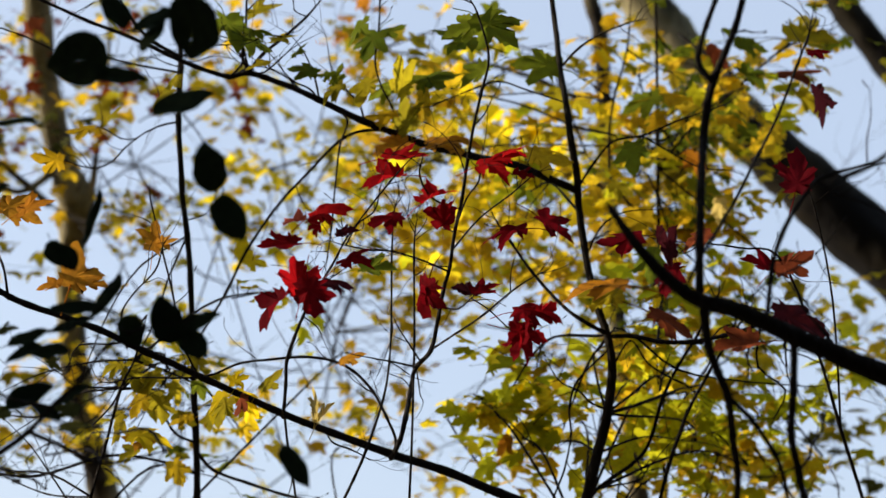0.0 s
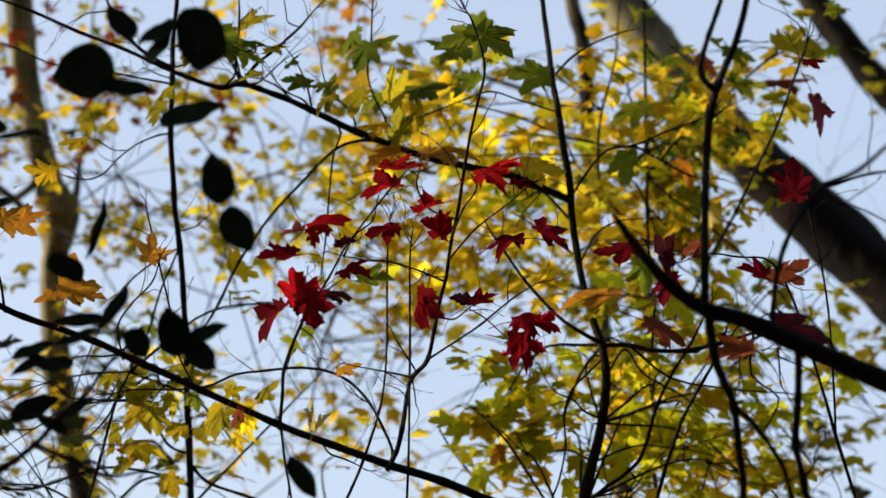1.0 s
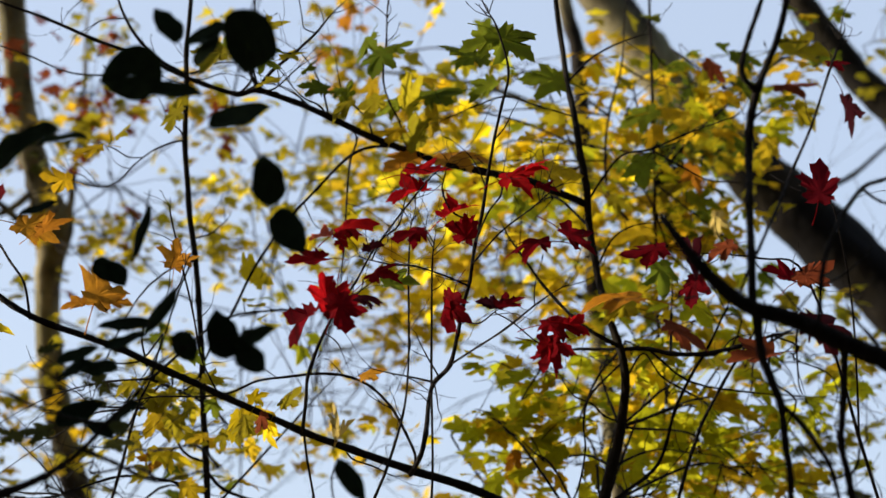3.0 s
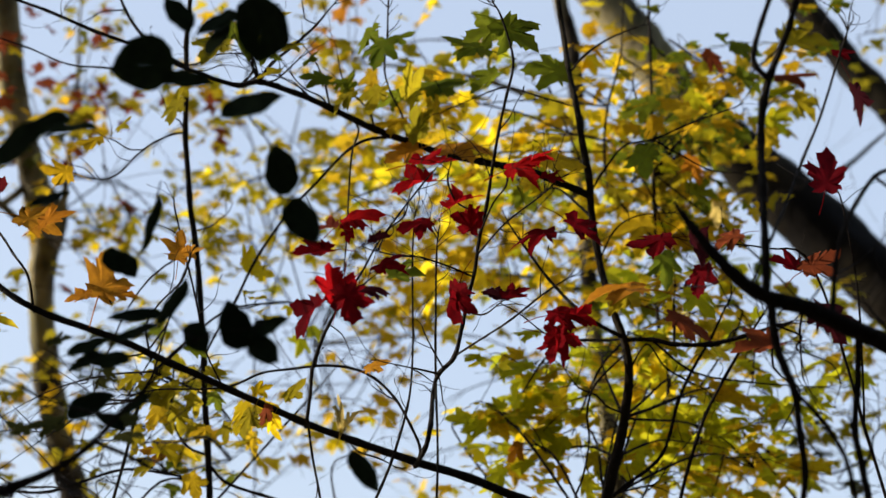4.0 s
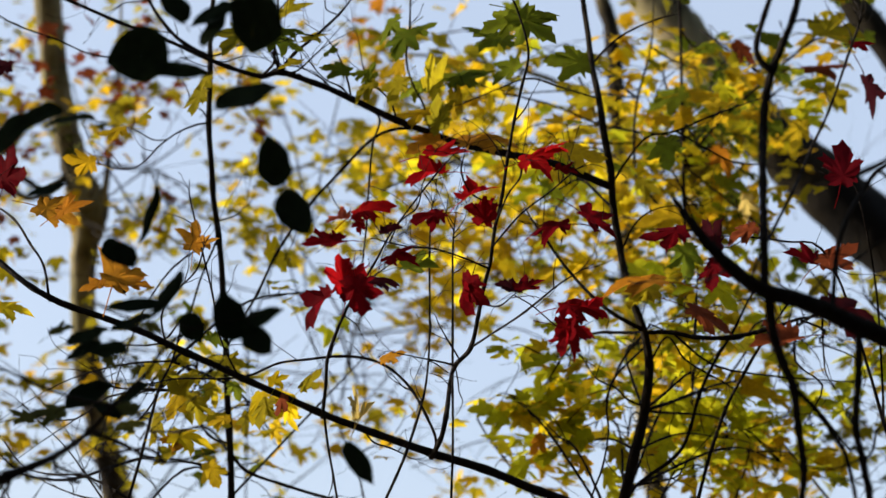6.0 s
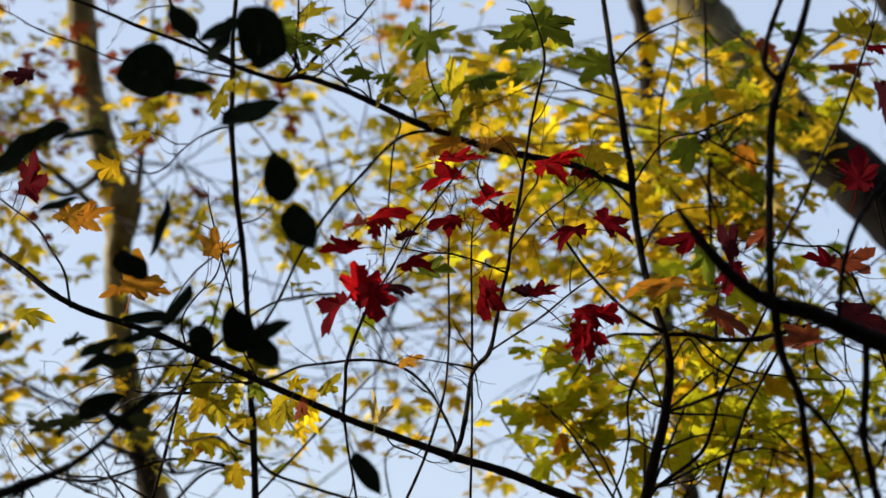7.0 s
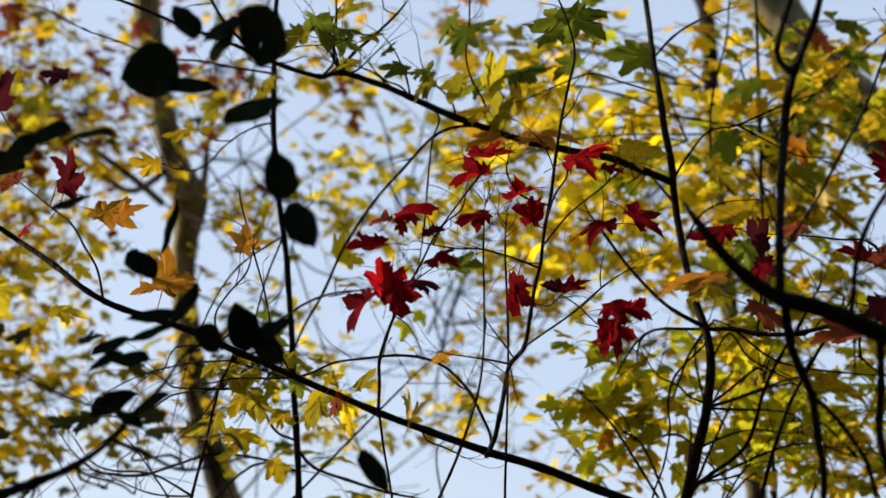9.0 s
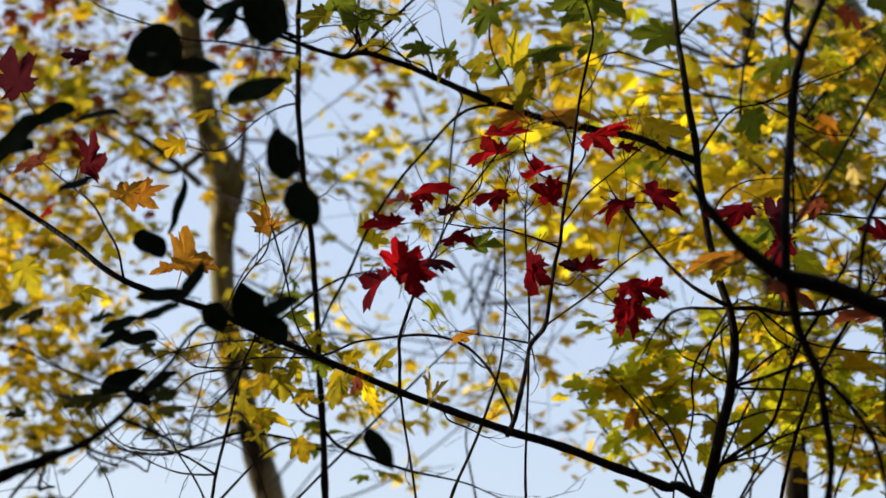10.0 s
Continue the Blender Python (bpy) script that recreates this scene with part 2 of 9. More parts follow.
def maple_blade(r, coarse=False, curled=False):
    """Outline of a five-lobed toothed leaf of length 1, folded and curled, with its stalk: vertices and faces."""
    half = HALF[::2] if coarse else HALF
    jig = 0.0 if coarse else 0.022
    outline = [(0.0, 0.02)] + [(x * r.uniform(0.92, 1.08) + r.gauss(0, jig), y + r.gauss(0, jig)) for x, y in half] + [(r.gauss(0, 0.04), 1.0)]
    outline += [(-x * r.uniform(0.92, 1.08) + r.gauss(0, jig), y + r.gauss(0, jig)) for x, y in half[::-1]]
    fold, curl, droop, phase, wave = r.uniform(-0.08, 0.40), r.uniform(-0.15, 0.5), r.uniform(-0.1, 0.6), r.uniform(0, 6), r.uniform(0.004, 0.022)
    if curled:
        fold, curl, droop, wave = r.uniform(0.15, 0.75), r.uniform(-0.2, 0.9), r.uniform(-0.2, 0.9), r.uniform(0.02, 0.05)

    def lift(x, y):
        d = math.hypot(x, y - 0.22)
        z = fold * abs(x) - curl * x * x * 1.6 - droop * max(y - 0.25, 0) ** 2 + wave * math.sin(5 * math.atan2(x, y - 0.22) + phase) * d * 3
        return (x, y, z)
    k = len(outline)
    verts = [lift(0, 0.22)]
    faces = []
    if coarse:
        verts += [lift(x, y) for x, y in outline]
        faces = [(0, 1 + i, 1 + (i + 1) % k) for i in range(k)]
    else:
        verts += [lift(x * 0.5, 0.22 + (y - 0.22) * 0.5) for x, y in outline] + [lift(x, y) for x, y in outline]
        for i in range(k):
            j = (i + 1) % k
            faces += [(0, 1 + i, 1 + j), (1 + i, 1 + k + i, 1 + k + j, 1 + j)]
        s = len(verts)
        bend = r.uniform(-0.25, 0.25)
        for y, w in ((0.06, 0.016), (-0.25, 0.012), (-0.55, 0.014)):
            for a in range(3):
                verts.append((bend * y * y * 2 + w * math.cos(a * 2.094), y, -0.01 - 0.35 * y * y + w * math.sin(a * 2.094)))
        for i in range(2):
            for a in range(3):
                b = (a + 1) % 3
                faces.append((s + i * 3 + a, s + i * 3 + b, s + i * 3 + 3 + b, s + i * 3 + 3 + a))
    return verts, faces


def ovate_blade(r, ratio):
    """A simple oval leaf of length 1 with an uneven, nibbled edge."""
    side = [(0.20, 0.03), (0.36, 0.14), (0.45, 0.28), (0.49, 0.44), (0.46, 0.60), (0.36, 0.76), (0.22, 0.89), (0.10, 0.96)]
    full, other = r.uniform(0.85, 1.1), r.uniform(0.85, 1.1)
    outline = [(0, 0)] + [(x * ratio * full * r.uniform(0.9, 1.08), y + r.gauss(0, 0.012)) for x, y in side] + [(r.gauss(0, 0.03), 1.03)]
    outline += [(-x * ratio * other * r.uniform(0.9, 1.08), y + r.gauss(0, 0.012)) for x, y in side[::-1]]
    fold, droop = r.uniform(0.1, 0.4), r.uniform(0.0, 0.35)
    k = len(outline)
    verts = [(0, 0.02 + 0.96 * i / 6, -droop * (i / 6) ** 2) for i in range(7)]
    lifted = [(x, y, fold * abs(x) - droop * y * y + 0.03 * math.sin(9 * y)) for x, y in outline]
    s = len(verts)
    verts += lifted
    faces = []
    for i in range(k):
        a, b = outline[i], outline[(i + 1) % k]
        ra, rb = min(6, max(0, round(a[1] * 6))), min(6, max(0, round(b[1] * 6)))
        faces.append((s + i, s + (i + 1) % k, rb, ra) if ra != rb else (s + i, s + (i + 1) % k, ra))
    t = len(verts)
    for y, w in ((0.03, 0.018), (-0.12, 0.014), (-0.25, 0.014)):
        for a in range(3):
            verts.append((w * math.cos(a * 2.094), y, -0.01 - 0.3 * y * y + w * math.sin(a * 2.094)))
    for i in range(2):
        for a in range(3):
            b = (a + 1) % 3
            faces.append((t + i * 3 + a, t + i * 3 + b, t + i * 3 + 3 + b, t + i * 3 + 3 + a))
    return verts, faces


BLADES = [maple_blade(random.Random(40 + i)) for i in range(9)]
FLAT = len(BLADES)
BLADES += [maple_blade(random.Random(140 + i), curled=True) for i in range(6)]
COARSE = [maple_blade(random.Random(80 + i), True) for i in range(8)]
SHARED = {}


def blade_mesh(shape, kind):
    if (shape, kind) not in SHARED:
        me = bpy.data.meshes.new("leaf")
        me.from_pydata(BLADES[shape][0], [], BLADES[shape][1])
        me.shade_smooth()
        me.materials.append(LEAF[kind])
        SHARED[shape, kind] = me
    return SHARED[shape, kind]


def facing(at, tip, up, size):
    """The pose of a leaf: its base, the way to its tip, its upper side and its length."""
    y = Vector(tip).normalized()
    z = Vector(up)
    z = (z - y * z.dot(y)).normalized()
    x = y.cross(z)
    return Matrix(((x[0] * size, y[0] * size, z[0] * size, at[0]), (x[1] * size, y[1] * size, z[1] * size, at[1]),
                   (x[2] * size, y[2] * size, z[2] * size, at[2]), (0, 0, 0, 1)))


def leaf(parent, kind, at, size, tip, up, shape=None, label=""):
    """One maple leaf as a part of its plant, or of a twig of it."""
    ob = new("leaf", blade_mesh(rng.randrange(FLAT) if shape is None else shape, kind))
    ob.parent = parent
    if parent.parent is None:
        ob.matrix_parent_inverse = Matrix.Translation(-parent.location)
    ob.matrix_basis = facing(at, tip, up, size)
    return tagged(ob, label)


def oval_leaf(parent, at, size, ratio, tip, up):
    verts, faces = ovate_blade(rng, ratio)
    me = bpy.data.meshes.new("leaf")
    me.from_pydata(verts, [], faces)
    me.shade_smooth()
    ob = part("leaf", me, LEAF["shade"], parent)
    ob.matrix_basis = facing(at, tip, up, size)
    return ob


def level_turn(r, tilt):
    """Tip and upper side of a leaf that lies roughly level and hangs a little."""
    a = r.uniform(0, 2 * math.pi)
    tip = Vector((math.cos(a), math.sin(a), r.gauss(-0.25, tilt)))
    up = Vector((r.gauss(0, tilt), r.gauss(-0.25, tilt), 1))
    return tip, up


def spray(parent, bark, root, centre, spread, count, kinds, size):
    """A leafy twig: it runs from root to centre, forks, and carries single leaves at its ends."""
    root, centre = Vector(root), Vector(centre)
    kinds = kinds.split()
    mid = root.lerp(centre, 0.55) + Vector((rng.gauss(0, 0.04), rng.gauss(0, 0.04), 0.05))
    stem(parent, "twig", bark, [(*root, 0.0032), (*mid, 0.0026), (*centre, 0.0018)])
    forks = max(3, count // 5)
    for i in range(forks):
        start = mid.lerp(centre, rng.uniform(0.1, 1))
        end = centre + Vector([rng.uniform(-1, 1) * s * 0.9 for s in spread])
        bow = start.lerp(end, 0.5) + Vector((rng.gauss(0, 0.02), rng.gauss(0, 0.02), 0.02))
        fork = stem(parent, "twig", bark, [(*start, 0.0016), (*bow, 0.0012), (*end, 0.0008)], steps=4)
        for j in range(count // forks + (i < count % forks)):
            spot = bow.lerp(end, rng.uniform(0.1, 1.1))
            tip, up = level_turn(rng, 0.33)
            s = size * rng.uniform(0.7, 1.25)
            leaf(fork, rng.choice(kinds), spot + tip.normalized() * s * 0.5, s, tip, up)


def crown(parent, bark, clouds):
    """The far foliage of a tree: forked twigs and a great many small leaves, gathered by colour."""
    heaps, tv, tf = {}, [], []
    for root, centre, spread, count, kinds, size in clouds:
        thick = 0.006 if size > 0.07 else 0.0035
        root, centre, kinds = Vector(root), Vector(centre), kinds.split()
        mid = root.lerp(centre, 0.5) + Vector((rng.gauss(0, 0.1), rng.gauss(0, 0.1), 0.12))
        tube_data([(*root, thick), (*mid, thick * 0.7), (*centre, thick * 0.45)], tv, tf)
        forks = max(4, count // 11)
        for i in range(forks):
            start = mid.lerp(centre, rng.uniform(0.2, 1))
            end = centre + Vector([max(-1.5, min(1.5, rng.gauss(0, 0.62))) * s for s in spread])
            bow = start.lerp(end, 0.5) + Vector((rng.gauss(0, 0.05), rng.gauss(0, 0.05), 0.06))
            tube_data([(*start, thick * 0.4), (*bow, thick * 0.28), (*end, thick * 0.16)], tv, tf, 4)
            here = rng.choice(kinds)
            for j in range(count // forks + (i < count % forks)):
                spot = bow.lerp(end, rng.uniform(0.0, 1.15)) + Vector([rng.gauss(0, size * 0.85) for _ in range(3)])
                tip, up = level_turn(rng, 0.4)
                m = facing(spot, tip, up, size * rng.uniform(0.75, 1.35))
                verts, faces = heaps.setdefault(here if rng.random() < 0.7 else rng.choice(kinds), ([], []))
                bv, bf = COARSE[rng.randrange(len(COARSE))]
                s = len(verts)
                verts.extend(m @ Vector(v) for v in bv)
                faces.extend(tuple(s + k for k in f) for f in bf)
    me = bpy.data.meshes.new("twig")
    me.from_pydata(tv, [], tf)
    me.shade_smooth()
    tagged(part("twig", me, BARK[bark], parent), kind="stuff")
    for kind, (verts, faces) in heaps.items():
        me = bpy.data.meshes.new("foliage")
        me.from_pydata(verts, [], faces)
        tagged(part("foliage", me, LEAF[kind], parent), kind="stuff")


# pale-barked crooked tree with golden autumn foliage
tree_left = thing("tree", (-1.937, 9.035, 0.0), "pale-barked crooked tree with golden autumn foliage", "tree", "trees behind the thicket")
stem(tree_left, "trunk", "pale", [(-2.616, 7.014, 5.852, 0.0726), (-2.602, 7.200, 5.547, 0.0703), (-2.587, 7.370, 5.260, 0.0709), (-2.564, 7.494, 5.047, 0.0713), (-2.521, 7.618, 4.830, 0.0717), (-2.476, 7.727, 4.639, 0.0783), (-2.425, 7.797, 4.514, 0.1036), (-2.404, 7.843, 4.431, 0.0975), (-2.434, 7.901, 4.327, 0.0789), (-2.461, 7.975, 4.192, 0.0697), (-2.467, 8.084, 3.992, 0.0701), (-2.451, 8.223, 3.733, 0.0769), (-2.411, 8.347, 3.499, 0.0773), (-2.351, 8.486, 3.235, 0.0809), (-2.279, 8.626, 2.967, 0.0846), (-2.207, 8.765, 2.697, 0.0882), (-2.047, 8.915, 1.900, 0.0950), (-1.987, 8.965, 1.200, 0.1050), (-1.957, 9.015, 0.500, 0.1200), (-1.937, 9.035, -0.080, 0.1800)])
stem(tree_left, "branch", "pale", [(-2.405, 7.828, 4.360, 0.0467), (-2.332, 7.780, 4.493, 0.0280), (-2.300, 7.704, 4.680, 0.0155), (-2.261, 7.611, 4.909, 0.0124), (-2.240, 7.516, 5.136, 0.0108), (-2.225, 7.372, 5.473, 0.0062), (-2.178, 7.265, 5.756, 0.0042), (-2.311, 7.137, 6.036, 0.0013)])
stem(tree_left, "branch", "pale", [(-2.492, 7.716, 4.643, 0.0249), (-2.676, 7.658, 4.459, 0.0184), (-2.862, 7.520, 4.535, 0.0152), (-3.095, 7.346, 4.627, 0.0135), (-3.397, 7.140, 4.700, 0.0095), (-3.612, 6.980, 4.786, 0.0065), (-3.880, 6.858, 4.715, 0.0013)])
stem(tree_left, "branch", "pale", [(-2.514, 7.693, 4.402, 0.0217), (-2.672, 7.545, 4.512, 0.0184), (-2.852, 7.387, 4.613, 0.0151), (-3.127, 7.140, 4.770, 0.0134), (-3.422, 6.924, 4.838, 0.0094), (-3.628, 6.753, 4.918, 0.0064), (-3.882, 6.611, 4.838, 0.0012)])
stem(tree_left, "twig", "twig", [(-2.514, 7.693, 4.402, 0.0063), (-2.328, 7.601, 4.288, 0.0053), (-2.173, 7.491, 4.236, 0.0043), (-1.996, 7.353, 4.247, 0.0033), (-1.817, 7.294, 4.260, 0.0024), (-1.627, 7.280, 4.304, 0.0015), (-1.470, 7.299, 4.320, 0.0009)], steps=3)
stem(tree_left, "twig", "twig", [(-2.173, 7.491, 4.236, 0.0030), (-2.132, 7.489, 4.321, 0.0022), (-2.089, 7.486, 4.395, 0.0015)])
stem(tree_left, "twig", "twig", [(-2.300, 7.704, 4.680, 0.0062), (-1.987, 7.685, 4.622, 0.0052), (-1.726, 7.684, 4.417, 0.0043), (-1.406, 7.602, 4.393, 0.0033), (-1.152, 7.513, 4.260, 0.0024), (-0.930, 7.423, 4.082, 0.0015), (-0.735, 7.309, 4.057, 0.0009)], steps=3)
stem(tree_left, "twig", "twig", [(-1.726, 7.684, 4.417, 0.0030), (-1.580, 7.623, 4.106, 0.0022), (-1.435, 7.562, 3.759, 0.0015)])
stem(tree_left, "twig", "twig", [(-2.332, 7.780, 4.493, 0.0058), (-1.957, 7.694, 4.473, 0.0049), (-1.647, 7.592, 4.300, 0.0040), (-1.379, 7.420, 4.146, 0.0030), (-1.090, 7.186, 4.150, 0.0022), (-0.857, 6.938, 4.162, 0.0014), (-0.710, 6.752, 4.098, 0.0008)], steps=3)
stem(tree_left, "twig", "twig", [(-1.090, 7.186, 4.150, 0.0015), (-0.766, 6.821, 4.068, 0.0010), (-0.442, 6.456, 3.941, 0.0008)])
stem(tree_left, "twig", "twig", [(-2.405, 7.828, 4.360, 0.0062), (-2.300, 7.714, 4.264, 0.0052), (-2.170, 7.598, 4.232, 0.0043), (-2.032, 7.488, 4.187, 0.0033), (-1.904, 7.429, 4.085, 0.0024), (-1.782, 7.372, 4.003, 0.0015), (-1.658, 7.335, 3.972, 0.0009)], steps=3)
stem(tree_left, "twig", "twig", [(-2.032, 7.488, 4.187, 0.0023), (-1.870, 7.271, 4.183, 0.0016), (-1.708, 7.053, 4.157, 0.0011)])
stem(tree_left, "twig", "twig", [(-2.332, 7.780, 4.493, 0.0077), (-1.964, 7.830, 4.318, 0.0066), (-1.661, 7.767, 4.057, 0.0053), (-1.271, 7.765, 3.951, 0.0041), (-0.928, 7.650, 3.803, 0.0029), (-0.632, 7.496, 3.658, 0.0018), (-0.362, 7.428, 3.654, 0.0010)], steps=3)
stem(tree_left, "twig", "twig", [(-0.928, 7.650, 3.803, 0.0020), (-0.665, 7.581, 3.610, 0.0014), (-0.403, 7.511, 3.381, 0.0010)])
stem(tree_left, "twig", "twig", [(-2.175, 8.388, 2.869, 0.0082), (-1.941, 8.170, 3.050, 0.0069), (-1.734, 8.090, 3.356, 0.0057), (-1.431, 7.916, 3.446, 0.0044), (-1.119, 7.868, 3.600, 0.0031), (-0.831, 7.928, 3.761, 0.0020), (-0.582, 7.876, 3.755, 0.0011)], steps=3)
stem(tree_left, "twig", "twig", [(-1.734, 8.090, 3.356, 0.0040), (-1.582, 7.965, 3.585, 0.0029), (-1.429, 7.840, 3.791, 0.0020)])
stem(tree_left, "twig", "twig", [(-2.358, 8.052, 3.745, 0.0086), (-2.056, 8.061, 3.645, 0.0072), (-1.761, 8.014, 3.657, 0.0059), (-1.488, 8.079, 3.606, 0.0046), (-1.196, 8.158, 3.574, 0.0032), (-0.949, 8.195, 3.644, 0.0021), (-0.743, 8.242, 3.669, 0.0011)], steps=3)
stem(tree_left, "twig", "twig", [(-1.488, 8.079, 3.606, 0.0032), (-1.378, 8.131, 3.760, 0.0023), (-1.270, 8.183, 3.879, 0.0016)])
stem(tree_left, "twig", "twig", [(-2.337, 8.139, 3.510, 0.0073), (-2.110, 7.963, 3.376, 0.0062), (-2.013, 7.684, 3.314, 0.0050), (-1.719, 7.568, 3.283, 0.0039), (-1.553, 7.341, 3.331, 0.0028), (-1.401, 7.134, 3.439, 0.0018), (-1.186, 7.097, 3.506, 0.0010)], steps=3)
stem(tree_left, "twig", "twig", [(-1.553, 7.341, 3.331, 0.0019), (-1.329, 7.410, 3.216, 0.0014), (-1.104, 7.479, 3.081, 0.0010)])
stem(tree_left, "twig", "twig", [(-2.376, 7.967, 3.980, 0.0086), (-2.009, 7.969, 3.819, 0.0072), (-1.640, 7.995, 3.691, 0.0059), (-1.274, 8.041, 3.626, 0.0046), (-0.900, 8.113, 3.641, 0.0032), (-0.555, 8.199, 3.708, 0.0021), (-0.311, 8.252, 3.767, 0.0011)], steps=3)
stem(tree_left, "twig", "twig", [(-0.900, 8.113, 3.641, 0.0023), (-0.587, 8.028, 3.435, 0.0016), (-0.274, 7.944, 3.198, 0.0011)])
stem(tree_left, "twig", "twig", [(-2.130, 8.456, 2.694, 0.0085), (-1.834, 8.482, 2.796, 0.0071), (-1.531, 8.490, 2.926, 0.0058), (-1.283, 8.445, 3.100, 0.0046), (-1.066, 8.378, 3.283, 0.0032), (-0.894, 8.281, 3.504, 0.0020), (-0.770, 8.188, 3.671, 0.0011)], steps=3)
stem(tree_left, "twig", "twig", [(-1.531, 8.490, 2.926, 0.0041), (-1.325, 8.457, 2.992, 0.0029), (-1.119, 8.425, 3.026, 0.0021)])
crown(tree_left, "sapling", [
    ((-1.996, 7.353, 4.247), (-2.246, 6.800, 4.741), (0.30, 0.70, 0.33), 46, "olive gold rust dusk", 0.072),
    ((-1.817, 7.294, 4.260), (-1.875, 6.900, 4.404), (0.30, 0.70, 0.30), 46, "olive gold rust olive", 0.072),
    ((-1.152, 7.513, 4.260), (-0.934, 7.200, 5.204), (0.35, 0.70, 0.20), 29, "olive gold olive", 0.072),
    ((-1.090, 7.186, 4.150), (-1.253, 7.000, 4.727), (0.36, 0.70, 0.22), 31, "olive gold olive rust", 0.072),
    ((-1.817, 7.294, 4.260), (-1.772, 6.900, 3.915), (0.32, 0.70, 0.24), 39, "olive yellow olive gold", 0.072),
    ((-1.090, 7.186, 4.150), (-0.641, 6.800, 4.590), (0.30, 0.60, 0.19), 23, "gold olive olive", 0.072),
    ((-1.553, 7.341, 3.331), (-1.936, 6.800, 3.415), (0.34, 0.70, 0.28), 46, "olive gold dusk", 0.072),
    ((-1.817, 7.294, 4.260), (-1.498, 7.100, 4.401), (0.31, 0.70, 0.25), 26, "yellow olive", 0.072),
    ((-2.261, 7.611, 4.909), (-2.159, 7.253, 4.969), (0.58, 0.9, 0.52), 99, "gold olive olive rust", 0.071),
    ((-2.422, 7.785, 4.476), (-1.695, 7.260, 4.389), (0.54, 0.9, 0.36), 57, "olive gold", 0.071),
    ((-2.332, 7.780, 4.493), (-1.398, 7.273, 4.964), (0.40, 0.9, 0.34), 46, "gold olive", 0.071),
    ((-2.560, 7.633, 4.849), (-4.038, 9.669, 5.700), (0.86, 0.7, 0.94), 640, "gold olive rust olive", 0.071),
    ((-3.095, 7.346, 4.627), (-2.671, 6.042, 4.102), (0.45, 0.7, 0.61), 330, "gold olive rust olive", 0.071),
    ((-3.397, 7.140, 4.700), (-2.909, 6.640, 4.643), (0.59, 0.6, 0.44), 198, "olive rust dusk gold", 0.071),
    ((-3.397, 7.140, 4.700), (-2.982, 6.694, 3.782), (0.43, 0.6, 0.48), 198, "yellow olive gold", 0.071),
    ((-2.862, 7.520, 4.535), (-2.810, 6.599, 2.888), (0.46, 0.6, 0.41), 154, "olive dusk", 0.071),
    ((-3.397, 7.140, 4.700), (-3.043, 6.456, 3.217), (0.43, 0.8, 0.62), 198, "olive gold yellow", 0.071),
    ((-2.862, 7.520, 4.535), (-2.657, 6.047, 3.449), (0.33, 0.8, 0.36), 176, "yellow gold", 0.071),
    ((-2.301, 8.226, 3.276), (-2.554, 6.222, 2.944), (0.38, 0.8, 0.36), 121, "olive gold", 0.071),
    ((-2.514, 7.693, 4.402), (-1.806, 7.286, 3.711), (0.59, 0.8, 0.35), 60, "olive yellow", 0.071),
    ((-2.130, 8.456, 2.694), (-1.289, 7.506, 3.094), (0.44, 0.8, 0.32), 54, "yellow olive", 0.071),
    ((-3.397, 7.140, 4.700), (-3.172, 6.320, 3.906), (0.41, 1.0, 0.91), 330, "rust gold olive", 0.071),
    ((-2.239, 8.318, 3.043), (-2.234, 6.745, 3.067), (0.33, 0.7, 0.33), 88, "gold olive", 0.071),
])

# thick leaning tree trunk, coloured dark below as if shaded
tree_right = thing("tree", (6.143, 9.293, 0.0), "thick leaning tree trunk, coloured dark below as if shaded", "tree", "trees behind the thicket")
# one trunk in two tones: shade coloured into the lower part, sunlight into the upper
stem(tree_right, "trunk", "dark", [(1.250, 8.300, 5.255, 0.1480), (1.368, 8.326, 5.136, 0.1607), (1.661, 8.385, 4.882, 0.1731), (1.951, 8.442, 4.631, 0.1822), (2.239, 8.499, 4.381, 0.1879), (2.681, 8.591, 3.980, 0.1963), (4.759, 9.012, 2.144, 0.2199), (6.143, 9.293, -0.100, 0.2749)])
stem(tree_right, "upper_trunk", "pale", [(-0.278, 7.845, 7.092, 0.0976), (0.167, 7.986, 6.528, 0.1103), (0.572, 8.098, 6.069, 0.1262), (0.840, 8.178, 5.745, 0.1356), (1.072, 8.249, 5.455, 0.1449), (1.250, 8.298, 5.258, 0.1530), (1.340, 8.318, 5.166, 0.1500)], "upper trunk coloured pale as if sunlit")
stem(tree_right, "branch", "dark", [(1.368, 8.326, 5.136, 0.0492), (1.192, 8.227, 5.162, 0.0390), (0.920, 8.122, 5.078, 0.0289), (0.656, 8.035, 4.900, 0.0221), (0.336, 7.920, 4.715, 0.0155), (0.090, 7.805, 4.472, 0.0085), (0.024, 7.772, 4.418, 0.0058), (-0.014, 7.747, 4.330, 0.0013)])
stem(tree_right, "branch", "dark", [(1.661, 8.385, 4.882, 0.0261), (1.840, 8.301, 4.923, 0.0194), (2.015, 8.201, 4.990, 0.0145), (2.209, 8.044, 5.135, 0.0089), (2.437, 7.882, 5.259, 0.0060), (2.528, 7.643, 5.490, 0.0014)])
stem(tree_right, "twig", "twig", [(2.209, 8.044, 5.135, 0.0024), (2.129, 7.813, 5.096, 0.0020), (2.125, 7.626, 4.999, 0.0017), (2.104, 7.444, 4.872, 0.0013), (1.992, 7.248, 4.809, 0.0009), (1.896, 7.080, 4.740, 0.0006), (1.815, 6.971, 4.670, 0.0003)], steps=3)
